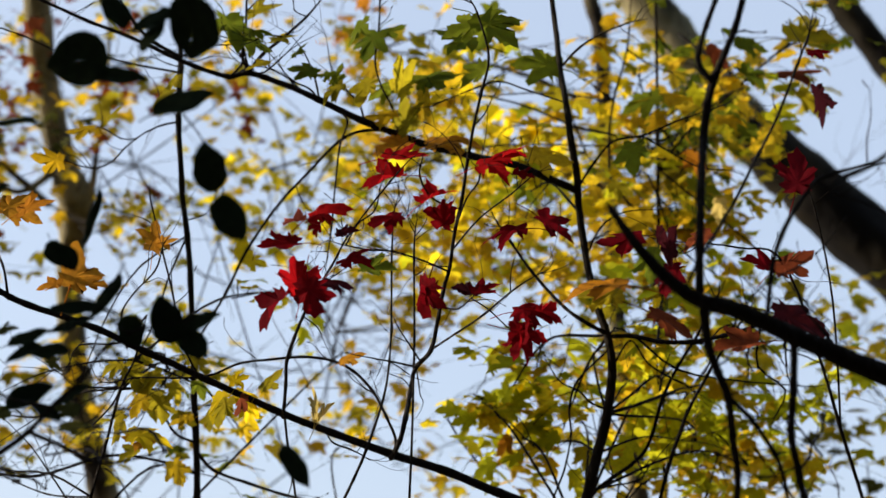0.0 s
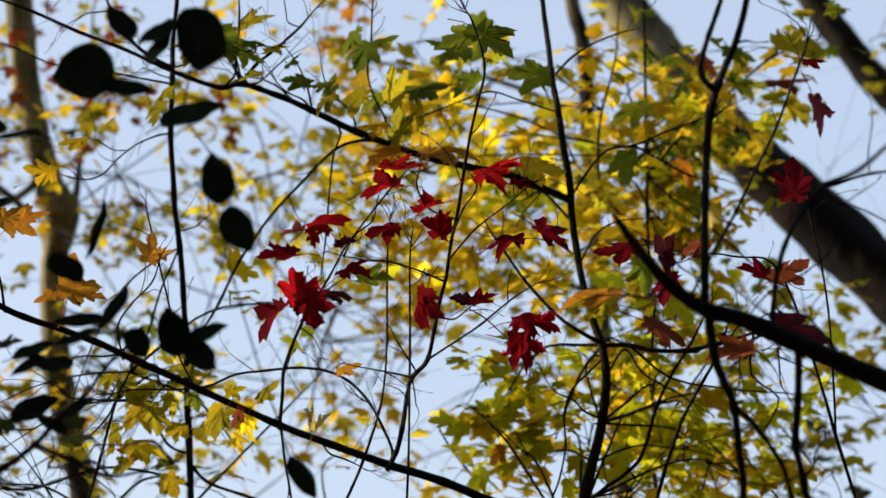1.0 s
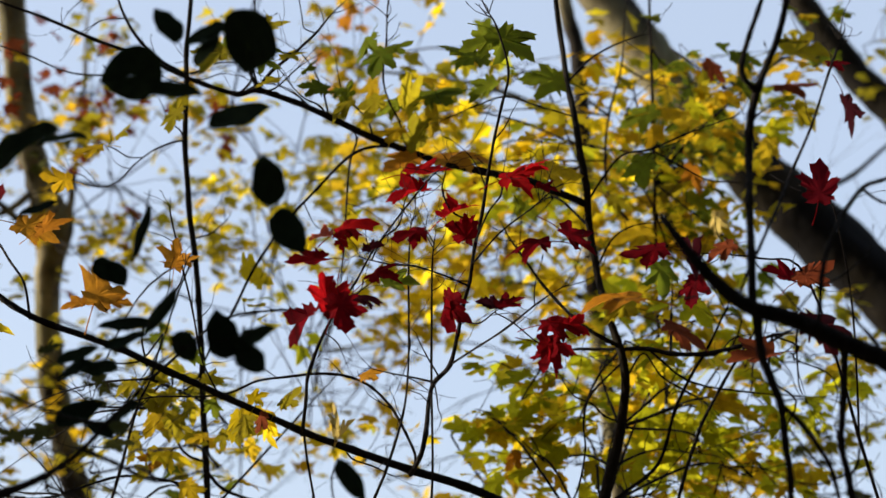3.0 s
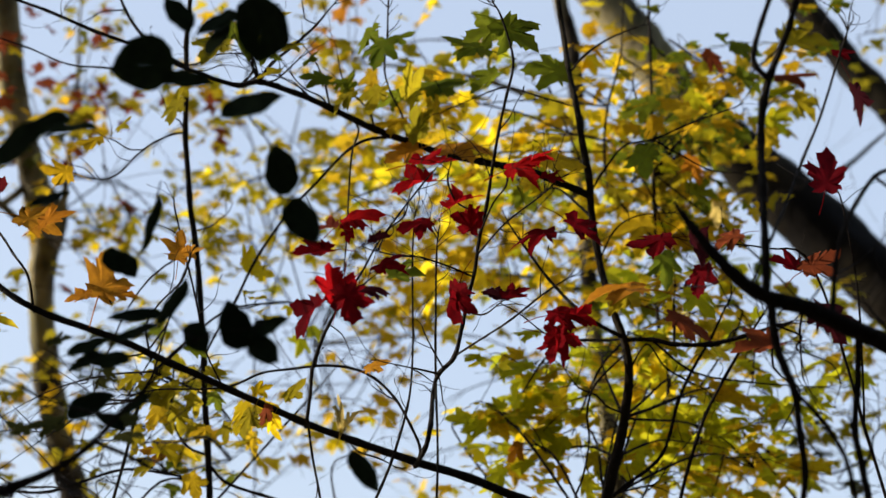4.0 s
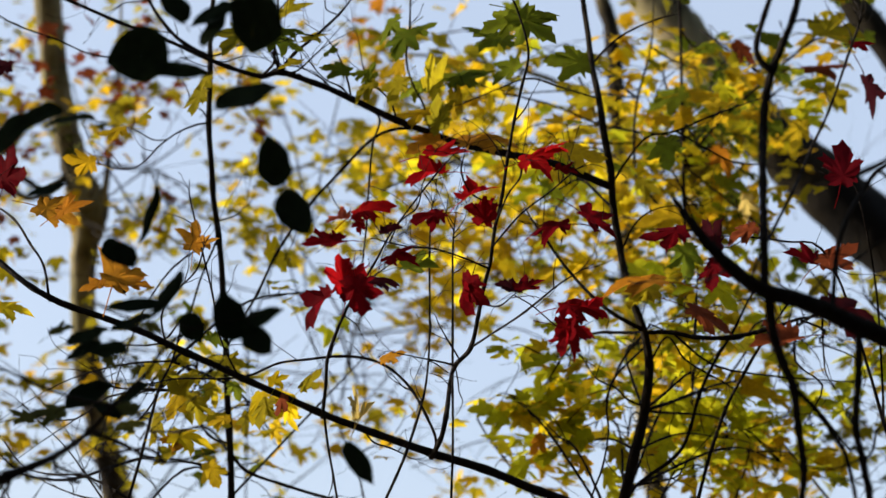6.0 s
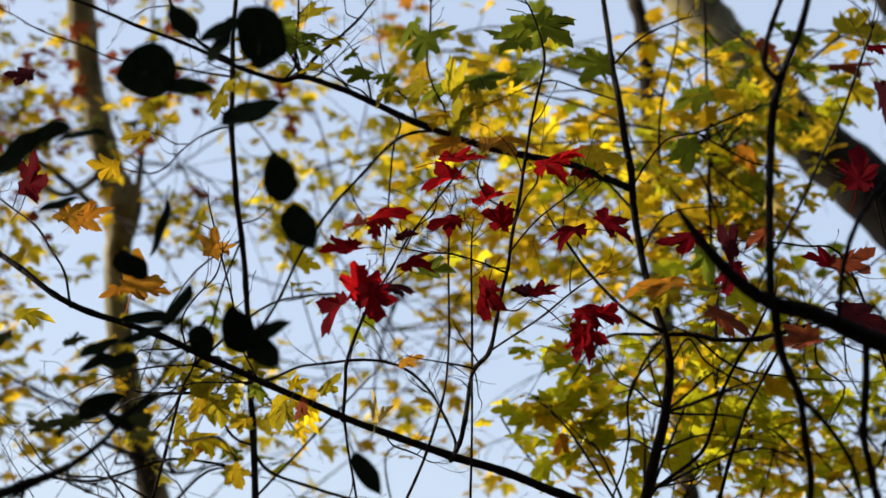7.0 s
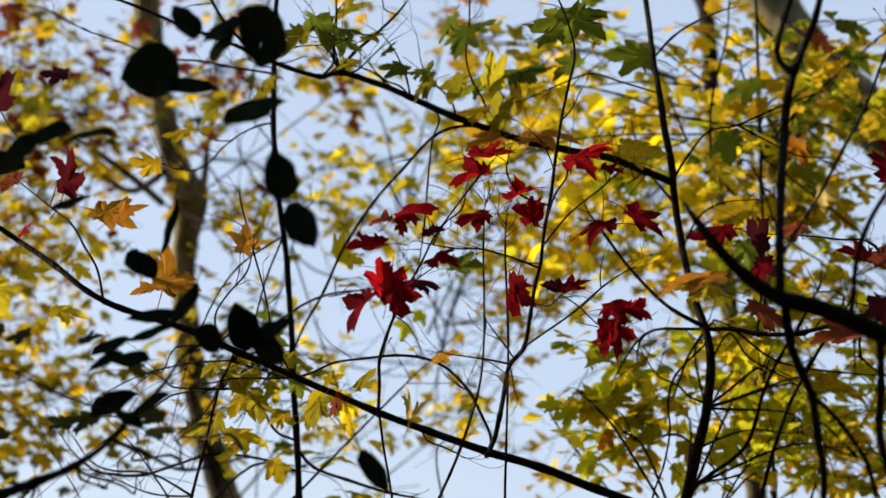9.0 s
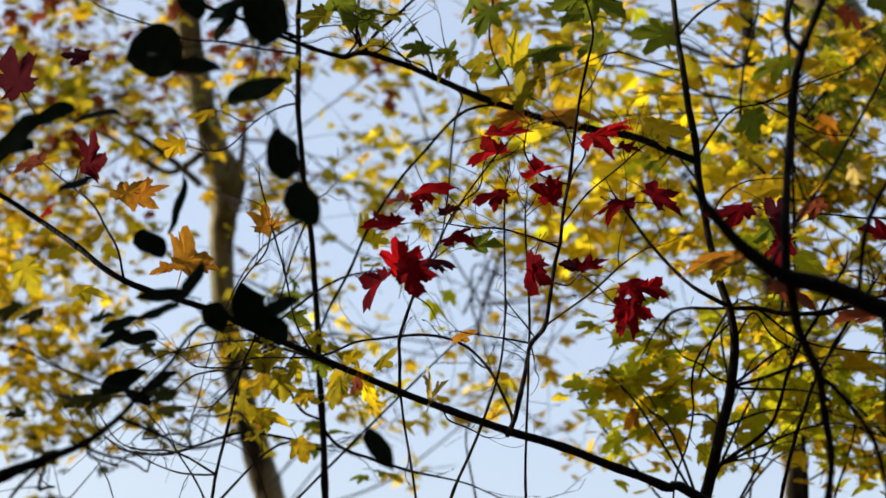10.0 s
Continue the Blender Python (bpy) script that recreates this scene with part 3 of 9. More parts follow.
stem(tree_right, "twig", "twig", [(1.992, 7.248, 4.809, 0.0006), (1.918, 7.126, 4.800, 0.0005), (1.844, 7.003, 4.773, 0.0003)])
stem(tree_right, "twig", "twig", [(0.090, 7.805, 4.472, 0.0023), (0.245, 7.507, 4.534, 0.0019), (0.556, 7.333, 4.643, 0.0016), (0.786, 7.132, 4.682, 0.0012), (0.960, 6.811, 4.607, 0.0009), (1.220, 6.663, 4.574, 0.0005), (1.455, 6.589, 4.564, 0.0003)], steps=3)
stem(tree_right, "twig", "twig", [(0.786, 7.132, 4.682, 0.0009), (1.160, 6.326, 4.569, 0.0006), (1.535, 5.520, 4.413, 0.0004)])
stem(tree_right, "twig", "twig", [(2.015, 8.201, 4.990, 0.0025), (1.992, 8.055, 4.859, 0.0021), (1.963, 7.898, 4.753, 0.0017), (1.878, 7.742, 4.665, 0.0013), (1.814, 7.583, 4.590, 0.0009), (1.775, 7.420, 4.555, 0.0006), (1.762, 7.282, 4.520, 0.0003)], steps=3)
stem(tree_right, "twig", "twig", [(1.963, 7.898, 4.753, 0.0012), (2.027, 7.828, 4.560, 0.0009), (2.090, 7.758, 4.349, 0.0006)])
stem(tree_right, "twig", "twig", [(1.840, 8.301, 4.923, 0.0025), (1.802, 8.099, 4.871, 0.0021), (1.775, 7.906, 4.842, 0.0017), (1.782, 7.695, 4.853, 0.0013), (1.839, 7.502, 4.864, 0.0010), (1.890, 7.334, 4.899, 0.0006), (1.947, 7.198, 4.903, 0.0003)], steps=3)
stem(tree_right, "twig", "twig", [(1.775, 7.906, 4.842, 0.0012), (1.800, 7.485, 5.036, 0.0009), (1.824, 7.064, 5.201, 0.0006)])
stem(tree_right, "twig", "twig", [(2.437, 7.882, 5.259, 0.0027), (2.388, 7.854, 5.242, 0.0023), (2.327, 7.834, 5.228, 0.0019), (2.270, 7.808, 5.214, 0.0014), (2.223, 7.772, 5.211, 0.0010), (2.168, 7.738, 5.230, 0.0006), (2.143, 7.713, 5.233, 0.0004)], steps=3)
stem(tree_right, "twig", "twig", [(2.223, 7.772, 5.211, 0.0007), (2.152, 7.717, 5.240, 0.0005), (2.080, 7.661, 5.261, 0.0004)])
stem(tree_right, "twig", "twig", [(1.661, 8.385, 4.882, 0.0026), (1.709, 8.187, 4.851, 0.0022), (1.698, 8.003, 4.773, 0.0018), (1.742, 7.815, 4.817, 0.0014), (1.671, 7.641, 4.794, 0.0010), (1.623, 7.471, 4.808, 0.0006), (1.633, 7.346, 4.862, 0.0003)], steps=3)
stem(tree_right, "twig", "twig", [(1.742, 7.815, 4.817, 0.0010), (1.842, 7.547, 4.843, 0.0007), (1.941, 7.279, 4.852, 0.0005)])
crown(tree_right, "sapling", [
    ((0.823, 6.250, 2.728), (0.673, 6.000, 3.078), (0.27, 0.60, 0.20), 50, "yellow gold olive", 0.068),
    ((1.183, 6.350, 2.996), (1.033, 6.100, 3.346), (0.25, 0.60, 0.21), 50, "gold olive yellow", 0.068),
    ((1.459, 6.450, 2.581), (1.309, 6.200, 2.931), (0.25, 0.60, 0.18), 46, "olive gold dusk", 0.068),
    ((0.533, 6.250, 2.953), (0.383, 6.000, 3.303), (0.25, 0.60, 0.16), 36, "yellow gold", 0.068),
    ((1.038, 6.250, 2.418), (0.888, 6.000, 2.768), (0.26, 0.60, 0.15), 46, "olive gold yellowgreen", 0.068),
    ((1.625, 6.450, 3.132), (1.475, 6.200, 3.482), (0.21, 0.60, 0.26), 26, "olive gold", 0.068),
    ((0.656, 8.035, 4.900), (1.085, 5.915, 4.501), (0.40, 0.9, 0.31), 54, "olive gold green", 0.071),
    ((0.024, 7.772, 4.418), (0.853, 5.556, 3.985), (0.31, 0.9, 0.20), 22, "gold yellow olive", 0.071),
    ((1.192, 8.227, 5.162), (0.640, 5.630, 3.750), (0.33, 0.8, 0.24), 72, "yellow gold", 0.071),
    ((-0.014, 7.747, 4.330), (0.647, 5.967, 3.995), (0.41, 1.0, 0.57), 99, "olive gold green", 0.071),
    ((2.528, 7.643, 5.490), (1.864, 7.240, 5.316), (0.35, 0.9, 0.35), 36, "olive", 0.071),
    ((0.090, 7.805, 4.472), (0.308, 5.847, 4.191), (0.36, 0.9, 0.39), 54, "gold yellow olive", 0.071),
    ((0.656, 8.035, 4.900), (0.641, 6.005, 3.187), (0.40, 1.0, 0.44), 117, "olive green", 0.071),
    ((0.336, 7.920, 4.715), (1.547, 6.370, 3.186), (0.26, 0.8, 0.33), 31, "olive", 0.071),
])

# leaning dark tree trunk high above the thicket
tree_upper = thing("tree", (7.884, 9.870, 0.0), "leaning dark tree trunk high above the thicket", "tree", "trees behind the thicket")
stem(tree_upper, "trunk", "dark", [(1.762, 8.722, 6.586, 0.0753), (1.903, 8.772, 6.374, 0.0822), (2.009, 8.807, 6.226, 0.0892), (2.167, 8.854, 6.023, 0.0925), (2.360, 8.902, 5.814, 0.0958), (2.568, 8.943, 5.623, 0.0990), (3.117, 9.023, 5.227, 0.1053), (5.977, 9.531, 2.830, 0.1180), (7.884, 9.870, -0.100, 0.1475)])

# slim pale tree with sparse yellow foliage
tree_pale = thing("tree", (0.728, 8.141, 0.0), "slim pale tree with sparse yellow foliage", "tree", "trees behind the thicket")
stem(tree_pale, "trunk", "pale", [(0.236, 7.198, 6.091, 0.0300), (0.337, 7.346, 5.568, 0.0388), (0.407, 7.412, 5.337, 0.0403), (0.438, 7.523, 4.933, 0.0416), (0.469, 7.626, 4.559, 0.0430), (0.514, 7.760, 4.074, 0.0458), (0.566, 7.877, 3.649, 0.0486), (0.641, 7.995, 3.227, 0.0528), (0.681, 8.072, 2.948, 0.0557), (0.699, 8.118, 2.780, 0.0585), (0.723, 8.137, 2.494, 0.0603), (0.728, 8.141, 2.094, 0.0620), (0.728, 8.141, 1.493, 0.0655), (0.728, 8.141, 0.778, 0.0731), (0.728, 8.141, 0.206, 0.0878), (0.728, 8.141, -0.080, 0.1112)])
stem(tree_pale, "branch", "pale", [(0.438, 7.523, 4.933, 0.0208), (0.227, 7.390, 4.999, 0.0162), (-0.067, 7.226, 5.046, 0.0130), (-0.406, 7.064, 5.027, 0.0100), (-0.733, 6.921, 4.985, 0.0056), (-0.789, 6.895, 4.984, 0.0038), (-0.846, 6.877, 4.950, 0.0013)])
stem(tree_pale, "branch", "pale", [(0.514, 7.760, 4.074, 0.0207), (0.128, 7.560, 4.093, 0.0145), (-0.157, 7.440, 4.018, 0.0114), (-0.535, 7.306, 3.733, 0.0083), (-0.847, 7.168, 3.601, 0.0044), (-0.895, 7.144, 3.586, 0.0030), (-0.935, 7.128, 3.544, 0.0012)])
stem(tree_pale, "branch", "pale", [(0.469, 7.626, 4.559, 0.0178), (0.118, 7.503, 4.599, 0.0147), (-0.288, 7.383, 4.576, 0.0116), (-0.907, 7.194, 4.549, 0.0085), (-1.231, 7.126, 4.425, 0.0070), (-1.498, 7.059, 4.364, 0.0045), (-1.548, 7.044, 4.358, 0.0031), (-1.595, 7.038, 4.323, 0.0013)])
stem(tree_pale, "twig", "twig", [(-0.895, 7.144, 3.586, 0.0062), (-0.852, 7.253, 3.456, 0.0052), (-0.796, 7.342, 3.326, 0.0043), (-0.711, 7.397, 3.212, 0.0033), (-0.600, 7.491, 3.086, 0.0023), (-0.505, 7.595, 3.015, 0.0015), (-0.425, 7.676, 2.976, 0.0008)], steps=3)
stem(tree_pale, "twig", "twig", [(-0.796, 7.342, 3.326, 0.0030), (-0.716, 7.533, 3.256, 0.0021), (-0.636, 7.725, 3.161, 0.0015)])
stem(tree_pale, "twig", "twig", [(-0.535, 7.306, 3.733, 0.0062), (-0.569, 7.377, 3.611, 0.0053), (-0.610, 7.468, 3.523, 0.0043), (-0.669, 7.534, 3.433, 0.0033), (-0.748, 7.591, 3.318, 0.0024), (-0.820, 7.600, 3.211, 0.0015), (-0.877, 7.628, 3.131, 0.0008)], steps=3)
stem(tree_pale, "twig", "twig", [(-0.748, 7.591, 3.318, 0.0016), (-0.883, 7.663, 3.315, 0.0012), (-1.018, 7.735, 3.293, 0.0008)])
stem(tree_pale, "twig", "twig", [(-0.157, 7.440, 4.018, 0.0064), (-0.237, 7.563, 3.896, 0.0054), (-0.404, 7.631, 3.819, 0.0044), (-0.534, 7.701, 3.714, 0.0034), (-0.573, 7.768, 3.548, 0.0024), (-0.664, 7.794, 3.417, 0.0015), (-0.769, 7.797, 3.334, 0.0009)], steps=3)
stem(tree_pale, "twig", "twig", [(-0.404, 7.631, 3.819, 0.0031), (-0.628, 7.628, 3.718, 0.0022), (-0.853, 7.626, 3.594, 0.0015)])
stem(tree_pale, "twig", "twig", [(0.566, 7.877, 3.649, 0.0063), (0.329, 7.831, 3.647, 0.0054), (0.100, 7.783, 3.619, 0.0044), (-0.129, 7.730, 3.529, 0.0034), (-0.311, 7.691, 3.405, 0.0024), (-0.482, 7.707, 3.257, 0.0015), (-0.620, 7.735, 3.175, 0.0009)], steps=3)
stem(tree_pale, "twig", "twig", [(-0.129, 7.730, 3.529, 0.0024), (-0.246, 7.749, 3.418, 0.0017), (-0.363, 7.768, 3.281, 0.0012)])
stem(tree_pale, "twig", "twig", [(-0.157, 7.440, 4.018, 0.0059), (-0.290, 7.352, 3.829, 0.0049), (-0.406, 7.283, 3.621, 0.0040), (-0.532, 7.253, 3.418, 0.0031), (-0.664, 7.237, 3.207, 0.0022), (-0.850, 7.215, 3.077, 0.0014), (-0.975, 7.191, 2.962, 0.0008)], steps=3)
stem(tree_pale, "twig", "twig", [(-0.532, 7.253, 3.418, 0.0022), (-0.518, 7.222, 3.226, 0.0016), (-0.504, 7.191, 3.010, 0.0011)])
stem(tree_pale, "twig", "twig", [(-0.847, 7.168, 3.601, 0.0060), (-0.859, 7.182, 3.487, 0.0051), (-0.881, 7.205, 3.372, 0.0041), (-0.889, 7.262, 3.265, 0.0032), (-0.905, 7.305, 3.170, 0.0023), (-0.917, 7.350, 3.084, 0.0014), (-0.905, 7.395, 2.998, 0.0008)], steps=3)
stem(tree_pale, "twig", "twig", [(-0.905, 7.305, 3.170, 0.0016), (-0.885, 7.261, 3.182, 0.0011), (-0.865, 7.217, 3.179, 0.0008)])
stem(tree_pale, "twig", "twig", [(-0.535, 7.306, 3.733, 0.0062), (-0.622, 7.461, 3.625, 0.0053), (-0.710, 7.580, 3.501, 0.0043), (-0.833, 7.662, 3.389, 0.0033), (-0.978, 7.688, 3.266, 0.0024), (-1.115, 7.681, 3.151, 0.0015), (-1.218, 7.660, 3.054, 0.0008)], steps=3)
stem(tree_pale, "twig", "twig", [(-0.833, 7.662, 3.389, 0.0023), (-0.974, 7.817, 3.372, 0.0017), (-1.114, 7.973, 3.340, 0.0012)])
stem(tree_pale, "twig", "twig", [(-1.231, 7.126, 4.425, 0.0059), (-1.135, 7.245, 4.223, 0.0050), (-1.136, 7.358, 3.979, 0.0041), (-1.101, 7.397, 3.753, 0.0032), (-1.004, 7.381, 3.522, 0.0022), (-0.990, 7.309, 3.318, 0.0014), (-1.007, 7.262, 3.129, 0.0008)], steps=3)
stem(tree_pale, "twig", "twig", [(-1.136, 7.358, 3.979, 0.0029), (-1.063, 7.382, 3.815, 0.0020), (-0.991, 7.406, 3.633, 0.0014)])
stem(tree_pale, "twig", "twig", [(-0.847, 7.168, 3.601, 0.0059), (-0.864, 7.137, 3.457, 0.0050), (-0.872, 7.134, 3.345, 0.0041), (-0.910, 7.152, 3.229, 0.0032), (-0.989, 7.187, 3.118, 0.0022), (-1.043, 7.238, 3.037, 0.0014), (-1.092, 7.273, 2.983, 0.0008)], steps=3)
stem(tree_pale, "twig", "twig", [(-0.989, 7.187, 3.118, 0.0016), (-1.152, 7.109, 3.078, 0.0011), (-1.315, 7.032, 3.022, 0.0008)])
crown(tree_pale, "sapling", [
    ((-0.907, 7.194, 4.549), (-0.969, 6.836, 4.446), (0.41, 0.8, 0.32), 67, "olive yellow", 0.071),
    ((-0.789, 6.895, 4.984), (-0.689, 6.545, 4.702), (0.34, 0.8, 0.26), 84, "gold olive orange", 0.071),
    ((-0.847, 7.168, 3.601), (-1.199, 6.758, 4.038), (0.34, 0.8, 0.32), 67, "olive yellow", 0.071),
    ((-0.907, 7.194, 4.549), (-0.199, 6.020, 4.414), (0.46, 0.8, 0.29), 117, "yellow gold", 0.071),
    ((-0.847, 7.168, 3.601), (-0.020, 5.781, 3.886), (0.50, 0.8, 0.29), 135, "yellow gold", 0.071),
    ((-0.895, 7.144, 3.586), (-0.644, 6.716, 3.575), (0.49, 0.7, 0.18), 72, "yellow gold", 0.071),
    ((0.128, 7.560, 4.093), (-0.009, 6.198, 3.589), (0.40, 0.7, 0.21), 49, "yellow yellowgreen", 0.071),
    ((-0.847, 7.168, 3.601), (-0.438, 6.391, 3.926), (0.35, 0.7, 0.22), 78, "yellow olive", 0.071),
    ((-0.733, 6.921, 4.985), (0.476, 5.502, 4.119), (0.33, 0.9, 0.37), 49, "gold yellow olive", 0.071),
    ((-1.231, 7.126, 4.425), (-0.758, 7.025, 3.278), (0.40, 0.7, 0.24), 24, "olive gold", 0.071),
    ((0.641, 7.995, 3.227), (-0.525, 6.939, 2.923), (0.28, 0.7, 0.15), 29, "yellow gold", 0.071),
    ((-0.847, 7.168, 3.601), (0.224, 6.599, 3.356), (0.30, 0.7, 0.22), 21, "gold olive", 0.071),
    ((-0.157, 7.440, 4.018), (-0.506, 6.036, 3.722), (0.35, 0.6, 0.23), 78, "yellow gold olive", 0.071),
    ((-0.535, 7.306, 3.733), (-0.171, 5.888, 3.559), (0.36, 0.6, 0.18), 63, "yellow gold", 0.071),
    ((-0.535, 7.306, 3.733), (0.094, 5.666, 3.608), (0.33, 0.6, 0.20), 54, "yellow yellowgreen gold", 0.071),
    ((-0.935, 7.128, 3.544), (-0.740, 6.339, 4.058), (0.32, 0.6, 0.20), 50, "yellow olive", 0.071),
    ((-0.157, 7.440, 4.018), (0.265, 5.211, 3.715), (0.23, 0.6, 0.29), 45, "yellow gold yellowgreen", 0.071),
])

# slender dark sapling with thin curling twigs
sapling_left = thing("sapling", (-0.618, 3.397, 0.0), "slender dark sapling with thin curling twigs", "sapling", "saplings in the thicket")
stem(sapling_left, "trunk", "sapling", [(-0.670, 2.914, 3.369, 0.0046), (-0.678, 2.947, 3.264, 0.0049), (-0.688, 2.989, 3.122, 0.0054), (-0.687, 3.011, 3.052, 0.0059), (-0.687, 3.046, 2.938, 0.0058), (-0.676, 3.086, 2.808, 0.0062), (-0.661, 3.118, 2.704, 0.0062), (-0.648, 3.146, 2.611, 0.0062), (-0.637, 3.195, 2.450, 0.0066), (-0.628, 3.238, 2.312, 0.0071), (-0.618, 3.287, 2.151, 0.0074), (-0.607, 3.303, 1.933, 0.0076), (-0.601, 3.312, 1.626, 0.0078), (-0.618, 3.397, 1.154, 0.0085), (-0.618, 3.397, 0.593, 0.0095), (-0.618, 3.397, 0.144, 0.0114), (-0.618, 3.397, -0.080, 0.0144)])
stem(sapling_left, "twig", "twig", [(-0.687, 3.046, 2.938, 0.0025), (-0.712, 3.029, 2.925, 0.0024), (-0.743, 3.010, 2.900, 0.0019), (-0.762, 2.997, 2.877, 0.0018), (-0.779, 2.986, 2.853, 0.0018), (-0.798, 2.971, 2.817, 0.0018), (-0.822, 2.954, 2.793, 0.0018), (-0.856, 2.928, 2.786, 0.0014), (-0.885, 2.904, 2.789, 0.0011), (-0.900, 2.891, 2.792, 0.0008), (-0.914, 2.876, 2.797, 0.0004)], shoots=8)
stem(sapling_left, "twig", "twig", [(-0.762, 2.997, 2.877, 0.0015), (-0.783, 2.960, 2.862, 0.0015), (-0.800, 2.915, 2.860, 0.0014), (-0.813, 2.885, 2.856, 0.0008), (-0.825, 2.870, 2.858, 0.0005), (-0.836, 2.856, 2.863, 0.0004)], shoots=4)
stem(sapling_left, "branch", "twig", [(-0.687, 3.005, 3.074, 0.0046), (-0.739, 2.970, 3.091, 0.0043), (-0.773, 2.938, 3.114, 0.0038), (-0.804, 2.897, 3.152, 0.0033), (-0.822, 2.846, 3.204, 0.0023), (-0.836, 2.765, 3.288, 0.0015), (-0.912, 2.691, 3.346, 0.0004)], shoots=5)
stem(sapling_left, "twig", "twig", [(-0.687, 3.015, 3.041, 0.0029), (-0.766, 2.996, 3.047, 0.0025), (-0.848, 2.977, 3.055, 0.0024), (-0.929, 2.960, 3.055, 0.0019), (-1.009, 2.934, 3.080, 0.0019), (-1.089, 2.909, 3.100, 0.0016), (-1.190, 2.875, 3.139, 0.0011), (-1.313, 2.863, 3.114, 0.0004)], shoots=6)
stem(sapling_left, "twig", "twig", [(-0.625, 3.253, 2.263, 0.0040), (-0.585, 3.258, 2.225, 0.0034), (-0.510, 3.258, 2.200, 0.0034), (-0.424, 3.254, 2.177, 0.0029), (-0.302, 3.247, 2.153, 0.0018), (-0.188, 3.244, 2.117, 0.0013), (-0.061, 3.220, 2.145, 0.0004)], shoots=5)
stem(sapling_left, "twig", "twig", [(-0.626, 3.248, 2.280, 0.0029), (-0.672, 3.242, 2.299, 0.0029), (-0.710, 3.225, 2.356, 0.0025), (-0.749, 3.215, 2.390, 0.0019), (-0.780, 3.212, 2.401, 0.0019), (-0.858, 3.227, 2.363, 0.0012), (-0.878, 3.231, 2.356, 0.0008), (-0.892, 3.238, 2.338, 0.0004)], shoots=6)
stem(sapling_left, "twig", "twig", [(-0.622, 3.267, 2.216, 0.0034), (-0.680, 3.231, 2.232, 0.0029), (-0.758, 3.193, 2.237, 0.0029), (-0.813, 3.170, 2.226, 0.0029), (-0.920, 3.132, 2.177, 0.0029), (-0.996, 3.101, 2.174, 0.0024), (-1.029, 3.085, 2.187, 0.0018), (-1.062, 3.063, 2.217, 0.0011), (-1.073, 3.053, 2.232, 0.0008), (-1.083, 3.043, 2.247, 0.0004)], shoots=8)
stem(sapling_left, "twig", "twig", [(-0.666, 3.108, 2.735, 0.0019), (-0.622, 3.079, 2.738, 0.0015), (-0.598, 3.044, 2.742, 0.0011), (-0.577, 3.014, 2.745, 0.0008), (-0.566, 2.996, 2.760, 0.0004)], shoots=4)
stem(sapling_left, "twig", "twig", [(-0.687, 3.046, 2.938, 0.0018), (-0.700, 3.032, 2.960, 0.0015), (-0.723, 3.028, 2.972, 0.0012), (-0.734, 3.024, 3.002, 0.0010), (-0.749, 3.019, 3.028, 0.0007), (-0.771, 3.022, 3.038, 0.0004), (-0.779, 3.021, 3.054, 0.0003)], steps=3, shoots=2)
stem(sapling_left, "twig", "twig", [(-0.749, 3.019, 3.028, 0.0004), (-0.743, 3.054, 3.048, 0.0004), (-0.737, 3.088, 3.065, 0.0003)])
stem(sapling_left, "twig", "twig", [(-0.822, 2.846, 3.204, 0.0018), (-0.847, 2.869, 3.205, 0.0015), (-0.880, 2.887, 3.205, 0.0012), (-0.912, 2.906, 3.190, 0.0010), (-0.938, 2.934, 3.184, 0.0007), (-0.953, 2.956, 3.176, 0.0004), (-0.966, 2.975, 3.162, 0.0003)], steps=3, shoots=2)
stem(sapling_left, "twig", "twig", [(-0.880, 2.887, 3.205, 0.0009), (-0.890, 2.894, 3.190, 0.0006), (-0.900, 2.902, 3.172, 0.0004)])
stem(sapling_left, "twig", "twig", [(-0.687, 3.005, 3.074, 0.0017), (-0.685, 2.990, 3.084, 0.0015), (-0.684, 2.977, 3.091, 0.0012), (-0.688, 2.961, 3.097, 0.0010), (-0.696, 2.948, 3.103, 0.0007), (-0.704, 2.939, 3.114, 0.0004), (-0.709, 2.933, 3.121, 0.0003)], steps=3)
stem(sapling_left, "twig", "twig", [(-0.684, 2.977, 3.091, 0.0009), (-0.695, 2.968, 3.086, 0.0006), (-0.706, 2.958, 3.079, 0.0004)])
stem(sapling_left, "twig", "twig", [(-0.687, 3.011, 3.052, 0.0017), (-0.708, 2.981, 3.046, 0.0014), (-0.721, 2.944, 3.039, 0.0011), (-0.728, 2.909, 3.027, 0.0009), (-0.729, 2.879, 3.003, 0.0006), (-0.729, 2.853, 2.990, 0.0004), (-0.730, 2.834, 2.972, 0.0003)], steps=3, shoots=2)
stem(sapling_left, "twig", "twig", [(-0.721, 2.944, 3.039, 0.0008), (-0.736, 2.906, 3.053, 0.0006), (-0.750, 2.868, 3.063, 0.0004)])
stem(sapling_left, "twig", "twig", [(-0.804, 2.897, 3.152, 0.0017), (-0.831, 2.883, 3.142, 0.0015), (-0.846, 2.858, 3.125, 0.0011), (-0.866, 2.852, 3.106, 0.0009), (-0.891, 2.846, 3.084, 0.0006), (-0.898, 2.842, 3.057, 0.0004), (-0.907, 2.838, 3.035, 0.0003)], steps=3, shoots=2)
stem(sapling_left, "twig", "twig", [(-0.846, 2.858, 3.125, 0.0008), (-0.865, 2.847, 3.097, 0.0006), (-0.884, 2.836, 3.068, 0.0004)])
